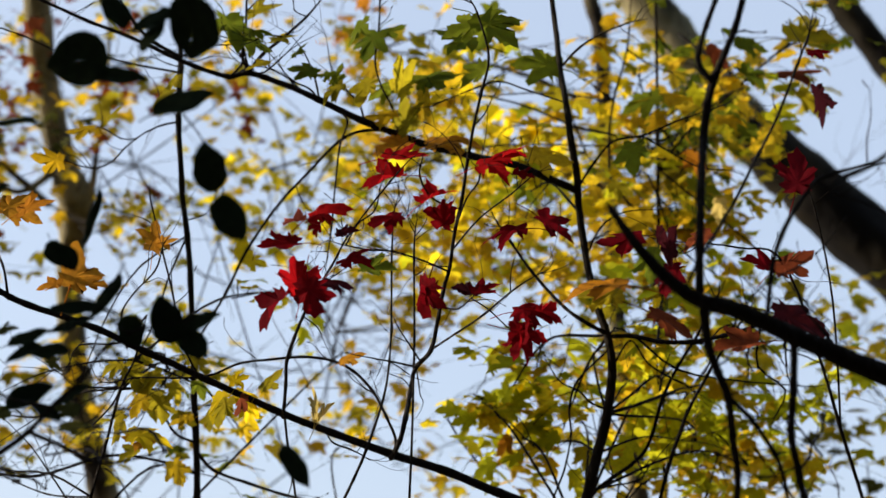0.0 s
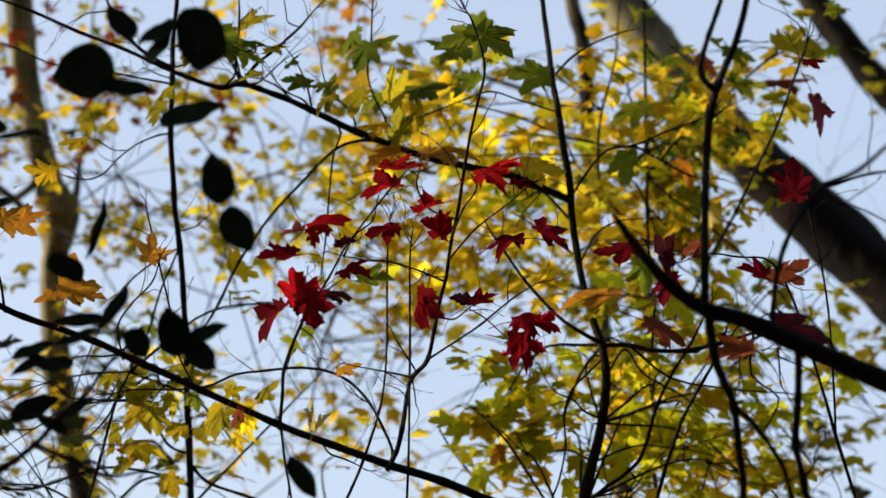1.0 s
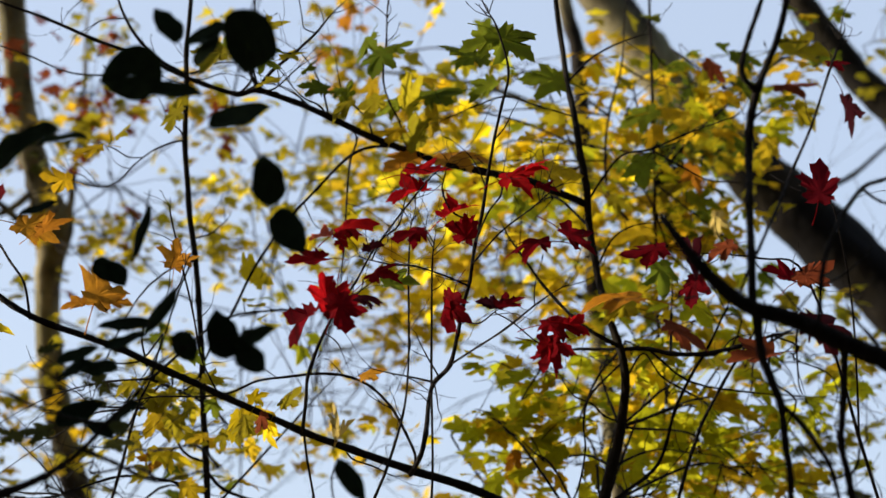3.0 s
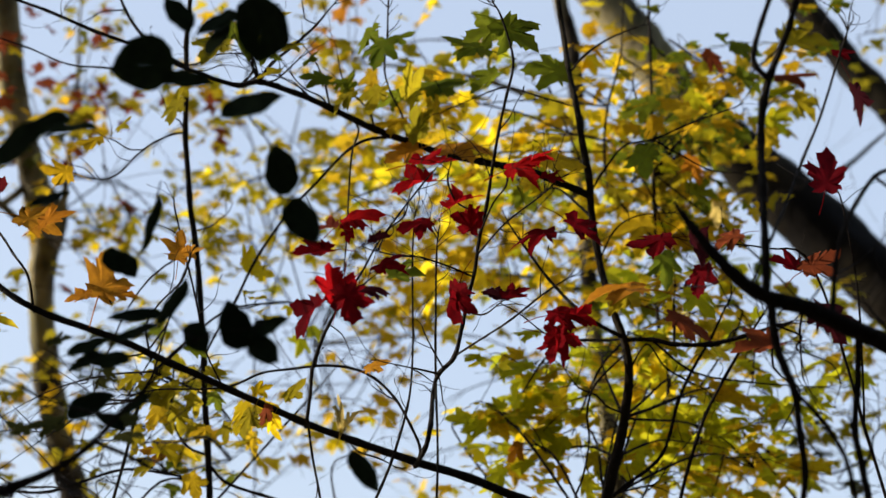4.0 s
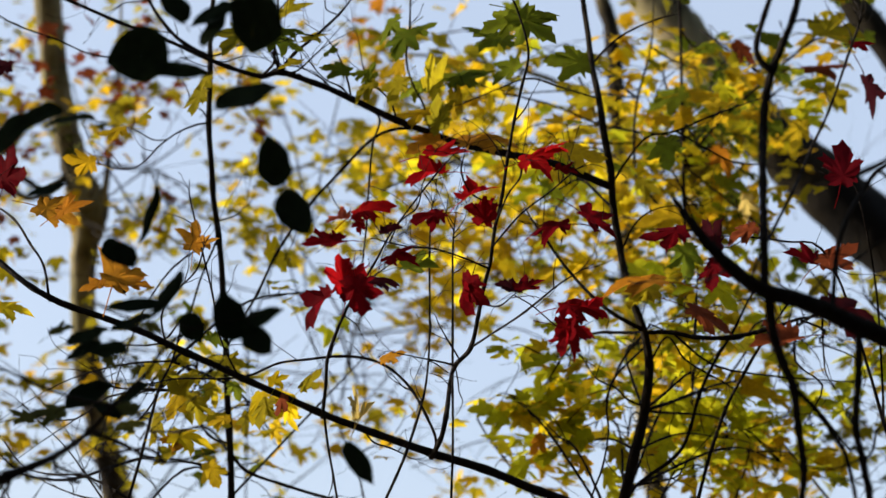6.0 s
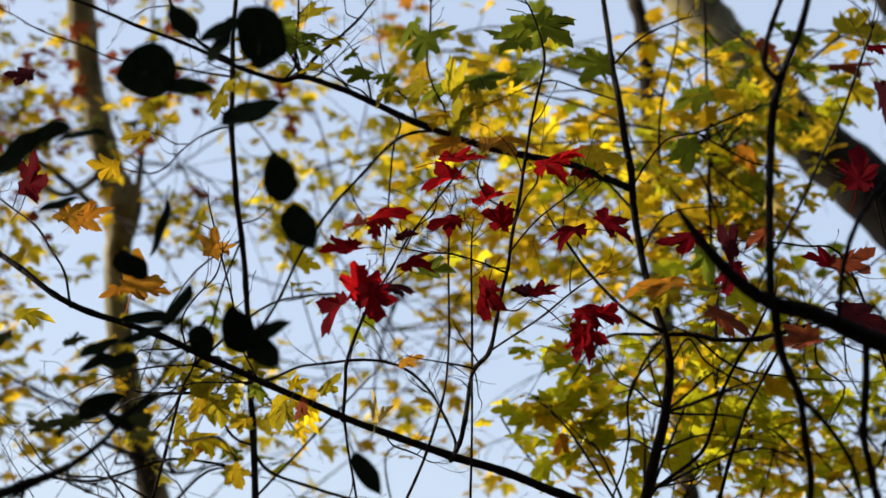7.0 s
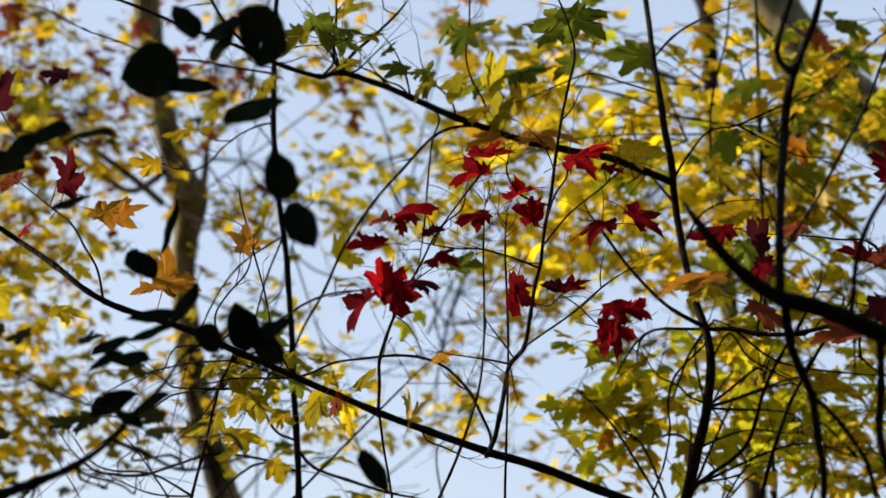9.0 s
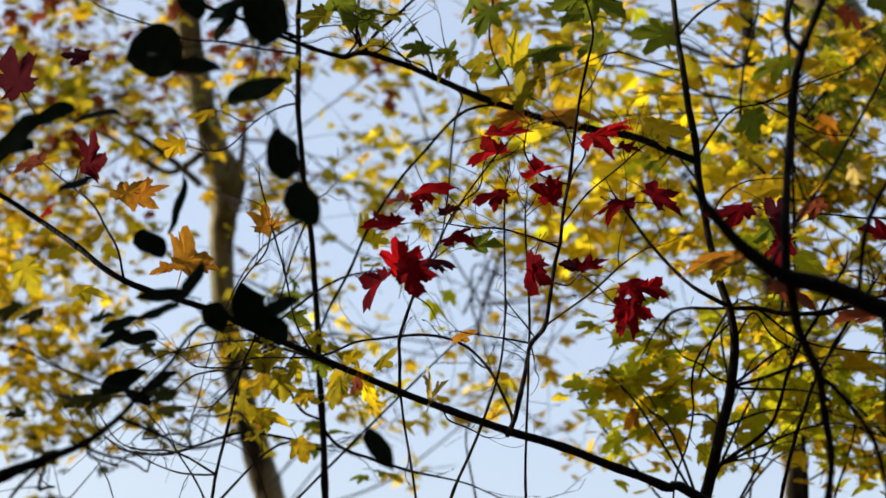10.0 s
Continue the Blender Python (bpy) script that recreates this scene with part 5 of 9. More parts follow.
stem(sapling_right, "twig", "twig", [(-0.314, 2.903, 2.964, 0.0011), (-0.346, 2.881, 2.988, 0.0008), (-0.380, 2.867, 3.011, 0.0006)])
stem(sapling_right, "twig", "twig", [(-0.504, 2.856, 2.970, 0.0024), (-0.474, 2.858, 2.974, 0.0020), (-0.448, 2.844, 2.990, 0.0017), (-0.427, 2.835, 3.008, 0.0013), (-0.403, 2.835, 3.029, 0.0009), (-0.381, 2.846, 3.049, 0.0006), (-0.363, 2.854, 3.065, 0.0004)], steps=3, shoots=2)
stem(sapling_right, "twig", "twig", [(-0.427, 2.835, 3.008, 0.0009), (-0.397, 2.832, 3.046, 0.0007), (-0.368, 2.835, 3.084, 0.0005)])
stem(sapling_right, "twig", "twig", [(-0.674, 2.839, 3.000, 0.0024), (-0.631, 2.824, 2.992, 0.0020), (-0.592, 2.800, 3.001, 0.0017), (-0.547, 2.796, 3.004, 0.0013), (-0.504, 2.804, 3.010, 0.0009), (-0.472, 2.807, 3.036, 0.0006), (-0.451, 2.816, 3.055, 0.0003)], steps=3, shoots=2)
stem(sapling_right, "twig", "twig", [(-0.547, 2.796, 3.004, 0.0009), (-0.514, 2.788, 2.976, 0.0007), (-0.479, 2.781, 2.942, 0.0005)])
stem(sapling_right, "twig", "twig", [(-0.363, 2.895, 2.931, 0.0024), (-0.398, 2.891, 2.948, 0.0020), (-0.426, 2.878, 2.970, 0.0017), (-0.468, 2.861, 2.985, 0.0013), (-0.503, 2.857, 2.987, 0.0009), (-0.534, 2.839, 2.991, 0.0006), (-0.560, 2.825, 3.000, 0.0003)], steps=3, shoots=2)
stem(sapling_right, "twig", "twig", [(-0.468, 2.861, 2.985, 0.0009), (-0.528, 2.817, 3.007, 0.0007), (-0.589, 2.777, 3.025, 0.0005)])
leaf(sapling_right, "rust", (0.313, 2.876, 2.495), 0.101, (0.92, 0.15, -0.37), (0.38, -0.64, 0.67), label="rust-brown maple leaf")
leaf(sapling_right, "orange", (0.270, 2.891, 2.553), 0.127, (-1.00, -0.02, 0.00), (0.01, -0.50, 0.86), label="orange maple leaf")
leaf(sapling_right, "rust", (0.511, 2.810, 2.424), 0.096, (-0.98, 0.04, -0.19), (-0.17, -0.67, 0.72), label="rust-brown maple leaf")
leaf(sapling_right, "yellow", (-0.586, 3.293, 2.716), 0.065, (0.44, -0.66, 0.61), (0.65, 0.70, 0.29), label="yellow maple leaf")
leaf(sapling_right, "yellow", (-0.569, 3.295, 2.712), 0.059, (0.99, 0.07, -0.13), (0.13, -0.82, 0.56), label="yellow maple leaf")
leaf(sapling_right, "olive", (-0.182, 2.995, 2.906), 0.085, (-0.24, -0.69, 0.68), (-0.75, 0.58, 0.32), label="olive maple leaf")
leaf(sapling_right, "orange", (-0.181, 2.989, 2.884), 0.086, (-0.88, -0.20, -0.43), (-0.09, -0.82, 0.57), label="orange maple leaf")
leaf(sapling_right, "orange", (-0.143, 2.999, 2.879), 0.124, (0.97, -0.05, 0.23), (-0.21, -0.63, 0.75), label="orange maple leaf")
leaf(sapling_right, "gold", (-0.164, 3.012, 2.953), 0.079, (0.40, -0.79, 0.48), (0.82, 0.53, 0.19), label="golden maple leaf")
leaf(sapling_right, "gold", (0.068, 2.924, 2.839), 0.096, (0.97, 0.10, -0.22), (0.20, -0.81, 0.55), label="golden maple leaf")
leaf(sapling_right, "green", (-0.281, 2.870, 3.104), 0.078, (-0.28, -0.15, -0.95), (-0.71, -0.63, 0.30), label="green maple leaf")
leaf(sapling_right, "green", (-0.254, 2.916, 3.101), 0.081, (-0.35, -0.16, -0.92), (-0.35, -0.89, 0.28), label="green maple leaf")
leaf(sapling_right, "green", (-0.252, 2.920, 3.097), 0.063, (0.96, -0.07, 0.27), (-0.23, -0.74, 0.63), label="green maple leaf")
leaf(sapling_right, "green", (-0.038, 2.933, 3.085), 0.110, (-0.98, -0.09, 0.20), (0.20, -0.74, 0.64), label="green maple leaf")
leaf(sapling_right, "green", (-0.018, 2.968, 3.050), 0.078, (-0.80, 0.17, -0.57), (-0.46, -0.78, 0.41), label="green maple leaf")
leaf(sapling_right, "green", (-0.105, 2.995, 3.042), 0.112, (-0.98, 0.04, -0.19), (-0.17, -0.65, 0.74), label="green maple leaf")
leaf(sapling_right, "green", (-0.170, 2.979, 3.009), 0.092, (0.93, -0.10, 0.35), (-0.31, -0.74, 0.60), label="green maple leaf")
leaf(sapling_right, "green", (0.129, 2.963, 3.049), 0.105, (-0.99, -0.07, 0.13), (0.12, -0.92, 0.38), label="green maple leaf")
leaf(sapling_right, "green", (0.282, 2.937, 2.874), 0.074, (-0.05, -0.13, -0.99), (-0.52, -0.84, 0.13), label="green maple leaf")
leaf(sapling_right, "green", (0.314, 2.980, 2.657), 0.076, (0.27, 0.00, -0.96), (0.34, -0.94, 0.10), label="green maple leaf")
leaf(sapling_right, "olive", (0.266, 2.955, 2.552), 0.105, (-0.99, -0.07, 0.13), (0.14, -0.75, 0.65), label="olive maple leaf")
leaf(sapling_right, "yellowgreen", (0.379, 3.034, 2.604), 0.090, (0.48, -0.16, -0.86), (0.42, -0.82, 0.38), label="yellow-green maple leaf")
leaf(sapling_right, "yellowgreen", (0.065, 3.231, 2.478), 0.082, (-0.95, 0.08, -0.31), (-0.30, -0.54, 0.79), label="yellow-green maple leaf")
leaf(sapling_right, "green", (-0.357, 2.808, 2.951), 0.065, (-0.97, -0.10, 0.22), (0.20, -0.81, 0.55), label="green maple leaf")
leaf(sapling_right, "green", (-0.331, 2.836, 2.940), 0.050, (0.48, -0.27, 0.84), (-0.69, -0.71, 0.17), label="green maple leaf")
leaf(sapling_right, "green", (-0.406, 2.778, 2.973), 0.047, (0.75, -0.20, 0.63), (-0.60, -0.61, 0.52), label="green maple leaf")
leaf(sapling_right, "olive", (-0.452, 2.791, 2.963), 0.052, (-0.99, 0.02, -0.11), (-0.09, -0.67, 0.73), label="olive maple leaf")
leaf(sapling_right, "green", (-0.490, 2.755, 3.009), 0.049, (0.98, -0.04, 0.19), (-0.16, -0.75, 0.64), label="green maple leaf")
leaf(sapling_right, "olive", (-0.192, 2.996, 2.991), 0.099, (-0.30, -0.70, 0.65), (-0.85, 0.51, 0.15), label="olive maple leaf")
leaf(sapling_right, "gold", (-0.208, 2.981, 2.945), 0.079, (-0.98, 0.01, -0.20), (-0.14, -0.75, 0.65), label="golden maple leaf")
leaf(sapling_right, "yellowgreen", (0.044, 3.459, 2.428), 0.066, (0.69, -0.22, 0.69), (-0.50, -0.83, 0.24), label="yellow-green maple leaf")
leaf(sapling_right, "yellowgreen", (0.038, 3.457, 2.440), 0.057, (-0.20, -0.32, 0.93), (-0.80, 0.60, 0.04), label="yellow-green maple leaf")
leaf(sapling_right, "yellowgreen", (0.012, 3.461, 2.443), 0.059, (-1.00, -0.04, 0.04), (0.05, -0.63, 0.77), label="yellow-green maple leaf")
leaf(sapling_right, "yellowgreen", (-0.033, 3.477, 2.404), 0.063, (-0.98, 0.04, -0.19), (-0.15, -0.82, 0.55), label="yellow-green maple leaf")
leaf(sapling_right, "gold", (-0.014, 3.471, 2.419), 0.066, (0.48, -0.16, -0.86), (0.42, -0.82, 0.38), label="golden maple leaf")
leaf(sapling_right, "yellowgreen", (-0.073, 3.483, 2.420), 0.058, (-0.99, -0.07, 0.13), (0.13, -0.82, 0.56), label="yellow-green maple leaf")
leaf(sapling_right, "yellowgreen", (0.085, 3.428, 2.614), 0.070, (-1.00, 0.01, -0.10), (-0.08, -0.59, 0.80), label="yellow-green maple leaf")
leaf(sapling_right, "gold", (0.051, 3.439, 2.561), 0.062, (-0.98, 0.04, -0.19), (-0.16, -0.75, 0.64), label="golden maple leaf")
leaf(sapling_right, "yellowgreen", (0.074, 3.463, 2.384), 0.070, (0.97, -0.05, 0.23), (-0.19, -0.75, 0.64), label="yellow-green maple leaf")
leaf(sapling_right, "yellow", (0.058, 3.464, 2.390), 0.046, (0.36, 0.31, -0.88), (-0.68, 0.73, -0.03), label="yellow maple leaf")
leaf(sapling_right, "yellowgreen", (0.154, 3.460, 2.369), 0.067, (-0.93, 0.10, -0.35), (-0.28, -0.81, 0.51), label="yellow-green maple leaf")
leaf(sapling_right, "yellow", (0.123, 3.468, 2.343), 0.065, (-0.99, 0.02, -0.11), (-0.09, -0.67, 0.73), label="yellow maple leaf")
leaf(sapling_right, "orange", (0.043, 3.472, 2.364), 0.054, (-0.48, 0.27, -0.84), (-0.61, -0.79, 0.10), label="orange maple leaf")
leaf(sapling_right, "yellowgreen", (0.075, 3.477, 2.323), 0.058, (-0.98, 0.04, -0.19), (-0.17, -0.67, 0.72), label="yellow-green maple leaf")
leaf(sapling_right, "gold", (0.131, 3.474, 2.316), 0.051, (0.52, 0.28, -0.80), (0.62, -0.77, 0.13), label="golden maple leaf")
leaf(sapling_right, "yellowgreen", (0.008, 3.489, 2.311), 0.063, (-0.69, 0.22, -0.69), (-0.50, -0.83, 0.24), label="yellow-green maple leaf")
leaf(sapling_right, "yellowgreen", (0.195, 3.478, 2.295), 0.070, (0.11, 0.32, -0.94), (-0.72, 0.67, 0.14), label="yellow-green maple leaf")
leaf(sapling_right, "olive", (0.206, 3.465, 2.345), 0.061, (0.34, -0.14, -0.93), (0.41, -0.87, 0.28), label="olive maple leaf")
leaf(sapling_right, "yellowgreen", (0.265, 3.472, 2.315), 0.070, (0.95, 0.12, -0.30), (0.27, -0.81, 0.53), label="yellow-green maple leaf")
leaf(sapling_right, "yellowgreen", (0.309, 3.460, 2.372), 0.074, (-0.05, -0.13, -0.99), (-0.52, -0.84, 0.13), label="yellow-green maple leaf")
leaf(sapling_right, "yellow", (0.167, 3.452, 2.405), 0.041, (0.75, -0.20, 0.63), (-0.56, -0.69, 0.45), label="yellow maple leaf")
leaf(sapling_right, "yellowgreen", (0.321, 3.633, 2.611), 0.081, (0.78, 0.22, -0.59), (0.46, -0.83, 0.31), label="yellow-green maple leaf")
leaf(sapling_right, "yellow", (0.385, 3.632, 2.626), 0.058, (0.52, 0.28, -0.80), (0.70, -0.69, 0.21), label="yellow maple leaf")
leaf(sapling_right, "yellowgreen", (0.361, 3.654, 2.511), 0.089, (0.00, -0.12, -0.99), (-0.54, -0.84, 0.10), label="yellow-green maple leaf")
leaf(sapling_right, "yellowgreen", (0.430, 3.660, 2.494), 0.076, (0.19, -0.13, -0.97), (0.49, -0.85, 0.20), label="yellow-green maple leaf")
leaf(sapling_right, "yellowgreen", (0.493, 3.670, 2.470), 0.066, (0.52, 0.28, -0.80), (0.62, -0.77, 0.13), label="yellow-green maple leaf")
leaf(sapling_right, "gold", (0.518, 3.657, 2.530), 0.103, (1.00, 0.04, -0.05), (0.07, -0.75, 0.66), label="golden maple leaf")
leaf(sapling_right, "yellow", (0.436, 3.654, 2.527), 0.081, (0.99, -0.02, 0.11), (-0.10, -0.59, 0.80), label="yellow maple leaf")
leaf(sapling_right, "gold", (0.504, 3.649, 2.559), 0.066, (0.92, 0.15, -0.37), (0.36, -0.72, 0.59), label="golden maple leaf")
leaf(sapling_right, "yellowgreen", (0.615, 3.656, 2.563), 0.069, (0.99, 0.07, -0.13), (0.13, -0.82, 0.56), label="yellow-green maple leaf")
leaf(sapling_right, "yellowgreen", (0.566, 3.643, 2.606), 0.069, (1.00, 0.01, 0.03), (-0.02, -0.59, 0.81), label="yellow-green maple leaf")
leaf(sapling_right, "olive", (0.504, 3.636, 2.624), 0.065, (0.93, -0.10, 0.35), (-0.31, -0.74, 0.60), label="olive maple leaf")
leaf(sapling_right, "yellowgreen", (0.699, 3.675, 2.508), 0.065, (0.99, 0.06, -0.10), (0.12, -0.63, 0.77), label="yellow-green maple leaf")
leaf(sapling_right, "yellowgreen", (0.747, 3.680, 2.507), 0.063, (1.00, 0.01, 0.03), (-0.01, -0.67, 0.74), label="yellow-green maple leaf")
leaf(sapling_right, "olive", (-0.310, 2.856, 2.952), 0.063, (-0.83, 0.16, -0.53), (-0.43, -0.79, 0.44), label="olive maple leaf")
leaf(sapling_right, "green", (-0.326, 2.833, 2.963), 0.040, (-0.98, 0.04, -0.19), (-0.15, -0.82, 0.55), label="green maple leaf")
leaf(sapling_right, "olive", (-0.261, 2.919, 2.993), 0.071, (-0.42, -0.17, -0.89), (-0.43, -0.83, 0.36), label="olive maple leaf")
leaf(sapling_right, "green", (-0.213, 2.981, 3.010), 0.073, (-0.93, 0.10, -0.35), (-0.28, -0.81, 0.51), label="green maple leaf")
spray(sapling_right, "twig", (0.187, 3.149, 2.106), (-0.034, 3.468, 2.456), (0.12, 0.3, 0.05), 20, "yellowgreen yellow", 0.047)
spray(sapling_right, "twig", (0.239, 2.992, 2.477), (0.098, 3.552, 2.494), (0.13, 0.3, 0.06), 20, "yellowgreen yellow gold", 0.047)
spray(sapling_right, "twig", (0.187, 3.149, 2.106), (0.035, 3.580, 2.390), (0.15, 0.3, 0.07), 26, "yellowgreen yellow gold", 0.047)
spray(sapling_right, "twig", (0.239, 2.992, 2.477), (0.166, 3.566, 2.404), (0.13, 0.3, 0.08), 20, "yellowgreen yellow", 0.047)
spray(sapling_right, "twig", (0.227, 3.078, 2.256), (-0.003, 3.818, 2.354), (0.13, 0.3, 0.06), 13, "yellow gold", 0.047)
spray(sapling_right, "twig", (0.337, 2.985, 2.466), (0.377, 3.313, 2.612), (0.17, 0.3, 0.08), 25, "gold yellowgreen yellow", 0.047)
spray(sapling_right, "twig", (0.240, 3.063, 2.333), (0.390, 3.546, 2.500), (0.15, 0.4, 0.13), 25, "gold yellowgreen yellow", 0.047)
spray(sapling_right, "twig", (0.143, 3.195, 1.900), (0.353, 3.588, 2.320), (0.18, 0.4, 0.08), 25, "yellowgreen gold yellow", 0.047)
spray(sapling_right, "twig", (0.569, 2.974, 2.513), (0.626, 3.761, 2.573), (0.18, 0.4, 0.13), 21, "gold yellowgreen", 0.047)
spray(sapling_right, "twig", (0.207, 3.109, 2.180), (0.629, 3.810, 2.383), (0.22, 0.4, 0.09), 23, "gold yellowgreen yellow", 0.047)
spray(sapling_right, "twig", (0.180, 3.006, 2.736), (0.074, 3.493, 2.969), (0.15, 0.4, 0.13), 23, "yellow gold yellowgreen", 0.047)
spray(sapling_right, "twig", (0.239, 2.992, 2.477), (0.038, 3.517, 2.478), (0.14, 0.3, 0.09), 15, "yellowgreen yellow", 0.047)
spray(sapling_right, "twig", (0.240, 3.063, 2.333), (0.333, 3.844, 2.693), (0.18, 0.4, 0.16), 25, "gold yellowgreen yellow", 0.047)
spray(sapling_right, "twig", (0.240, 3.063, 2.333), (0.515, 3.934, 2.429), (0.18, 0.4, 0.16), 25, "gold yellowgreen", 0.047)
crown(sapling_right, "twig", [
    ((0.091, 4.109, 2.254), (-0.021, 3.900, 2.474), (0.16, 0.30, 0.07), 15, "yellowgreen yellow yellowgreen", 0.054),
    ((0.309, 4.143, 2.201), (0.196, 3.900, 2.421), (0.17, 0.30, 0.09), 18, "yellowgreen yellow gold", 0.054),
    ((0.503, 3.943, 2.215), (0.456, 3.800, 2.435), (0.15, 0.30, 0.11), 16, "yellowgreen gold yellowgreen", 0.054),
    ((0.800, 4.001, 2.300), (0.686, 3.900, 2.520), (0.16, 0.30, 0.13), 18, "yellowgreen gold yellowgreen", 0.054),
    ((-0.404, 4.187, 2.222), (-0.345, 4.000, 2.442), (0.13, 0.30, 0.07), 7, "yellow gold", 0.054),
    ((0.446, 3.840, 2.505), (0.379, 3.700, 2.725), (0.15, 0.30, 0.07), 13, "yellowgreen gold yellowgreen", 0.054),
    ((0.903, 4.297, 2.510), (0.816, 4.000, 2.730), (0.17, 0.30, 0.12), 12, "yellowgreen yellowgreen", 0.054),
    ((0.207, 3.109, 2.180), (0.039, 4.117, 2.565), (0.26, 0.3, 0.14), 36, "yellowgreen yellow yellowgreen gold", 0.06),
    ((0.187, 3.149, 2.106), (0.508, 4.176, 2.735), (0.28, 0.4, 0.17), 36, "gold yellowgreen yellowgreen yellow", 0.06),
    ((0.143, 3.195, 1.900), (0.625, 4.263, 2.485), (0.38, 0.4, 0.13), 36, "yellowgreen yellowgreen gold gold", 0.06),
    ((0.187, 3.149, 2.106), (0.487, 4.416, 2.749), (0.29, 0.4, 0.32), 40, "gold yellowgreen", 0.06),
    ((0.240, 3.063, 2.333), (0.877, 4.504, 2.571), (0.25, 0.4, 0.15), 31, "yellowgreen gold", 0.06),
    ((0.240, 3.063, 2.333), (0.550, 4.503, 2.511), (0.26, 0.4, 0.10), 18, "gold yellowgreen yellowgreen", 0.06),
    ((0.353, 3.588, 2.320), (0.255, 3.800, 2.426), (0.17, 0.30, 0.09), 20, "yellowgreen olive gold yellowgreen", 0.056),
    ((0.515, 3.934, 2.429), (0.467, 3.900, 2.409), (0.20, 0.30, 0.10), 30, "yellowgreen gold yellowgreen yellowgreen", 0.056),
    ((-0.003, 3.818, 2.354), (-0.070, 4.000, 2.353), (0.15, 0.30, 0.06), 16, "yellowgreen yellow gold", 0.056),
    ((0.390, 3.546, 2.500), (0.398, 4.100, 2.611), (0.18, 0.30, 0.08), 16, "yellowgreen yellowgreen gold", 0.056),
    ((0.629, 3.810, 2.383), (0.589, 3.900, 2.342), (0.20, 0.30, 0.10), 30, "yellowgreen yellowgreen gold", 0.056),
])

# thin sapling crowded with yellow maple leaves
tree_mid = thing("sapling", (0.485, 4.335, 0.0), "thin sapling crowded with yellow maple leaves", "sapling", "saplings in the thicket")
stem(tree_mid, "trunk", "twig", [(0.393, 3.791, 3.864, 0.0033), (0.407, 3.882, 3.596, 0.0040), (0.419, 3.978, 3.313, 0.0047), (0.426, 4.028, 3.165, 0.0047), (0.433, 4.094, 2.971, 0.0054), (0.446, 4.165, 2.763, 0.0054), (0.461, 4.236, 2.555, 0.0060), (0.471, 4.306, 2.346, 0.0067), (0.480, 4.326, 2.104, 0.0069), (0.485, 4.335, 1.764, 0.0071), (0.485, 4.335, 1.255, 0.0075), (0.485, 4.335, 0.648, 0.0083), (0.485, 4.335, 0.163, 0.0100), (0.485, 4.335, -0.080, 0.0127)])
stem(tree_mid, "branch", "twig", [(0.430, 4.061, 3.068, 0.0047), (0.309, 4.034, 3.197, 0.0040), (0.288, 4.008, 3.306, 0.0040), (0.297, 3.979, 3.431, 0.0034), (0.331, 3.946, 3.574, 0.0027), (0.340, 3.913, 3.716, 0.0016), (0.369, 3.876, 3.875, 0.0011), (0.416, 3.840, 4.033, 0.0006)], shoots=6)
stem(tree_mid, "branch", "twig", [(0.423, 4.003, 3.239, 0.0047), (0.527, 3.987, 3.371, 0.0040), (0.654, 3.976, 3.491, 0.0034), (0.767, 3.967, 3.594, 0.0034), (0.882, 3.970, 3.652, 0.0022), (0.912, 3.971, 3.663, 0.0015), (0.935, 3.968, 3.690, 0.0006)], shoots=5)
stem(tree_mid, "branch", "twig", [(0.419, 3.978, 3.313, 0.0040), (0.213, 4.021, 3.361, 0.0034), (0.053, 4.043, 3.436, 0.0034), (-0.110, 4.073, 3.481, 0.0028), (-0.208, 4.108, 3.459, 0.0017), (-0.236, 4.117, 3.456, 0.0012), (-0.258, 4.131, 3.439, 0.0006)], shoots=5)
stem(tree_mid, "twig", "twig", [(0.461, 4.236, 2.555, 0.0033), (0.559, 4.257, 2.564, 0.0029), (0.665, 4.285, 2.559, 0.0023), (0.753, 4.344, 2.583, 0.0018), (0.836, 4.382, 2.584, 0.0013), (0.920, 4.428, 2.555, 0.0008), (0.970, 4.450, 2.547, 0.0005)], steps=3)
stem(tree_mid, "twig", "twig", [(0.836, 4.382, 2.584, 0.0009), (0.997, 4.415, 2.529, 0.0006), (1.158, 4.449, 2.459, 0.0005)])
stem(tree_mid, "twig", "twig", [(0.426, 4.028, 3.165, 0.0032), (0.483, 4.065, 3.034, 0.0028), (0.619, 4.080, 2.937, 0.0022), (0.695, 4.133, 2.836, 0.0018), (0.768, 4.207, 2.737, 0.0012), (0.880, 4.258, 2.676, 0.0007), (0.951, 4.305, 2.639, 0.0005)], steps=3)
stem(tree_mid, "twig", "twig", [(0.695, 4.133, 2.836, 0.0012), (0.749, 4.178, 2.775, 0.0008), (0.803, 4.223, 2.702, 0.0006)])
stem(tree_mid, "twig", "twig", [(0.471, 4.306, 2.346, 0.0033), (0.462, 4.331, 2.380, 0.0028), (0.479, 4.367, 2.390, 0.0023), (0.486, 4.402, 2.419, 0.0018), (0.487, 4.416, 2.451, 0.0013), (0.494, 4.434, 2.483, 0.0008), (0.501, 4.449, 2.499, 0.0005)], steps=3)
stem(tree_mid, "twig", "twig", [(0.487, 4.416, 2.451, 0.0009), (0.459, 4.466, 2.478, 0.0006), (0.431, 4.516, 2.502, 0.0005)])
stem(tree_mid, "twig", "twig", [(0.471, 4.306, 2.346, 0.0031), (0.517, 4.276, 2.373, 0.0027), (0.543, 4.225, 2.393, 0.0021), (0.569, 4.190, 2.433, 0.0017), (0.607, 4.180, 2.482, 0.0012), (0.621, 4.156, 2.522, 0.0007), (0.632, 4.130, 2.561, 0.0005)], steps=3)
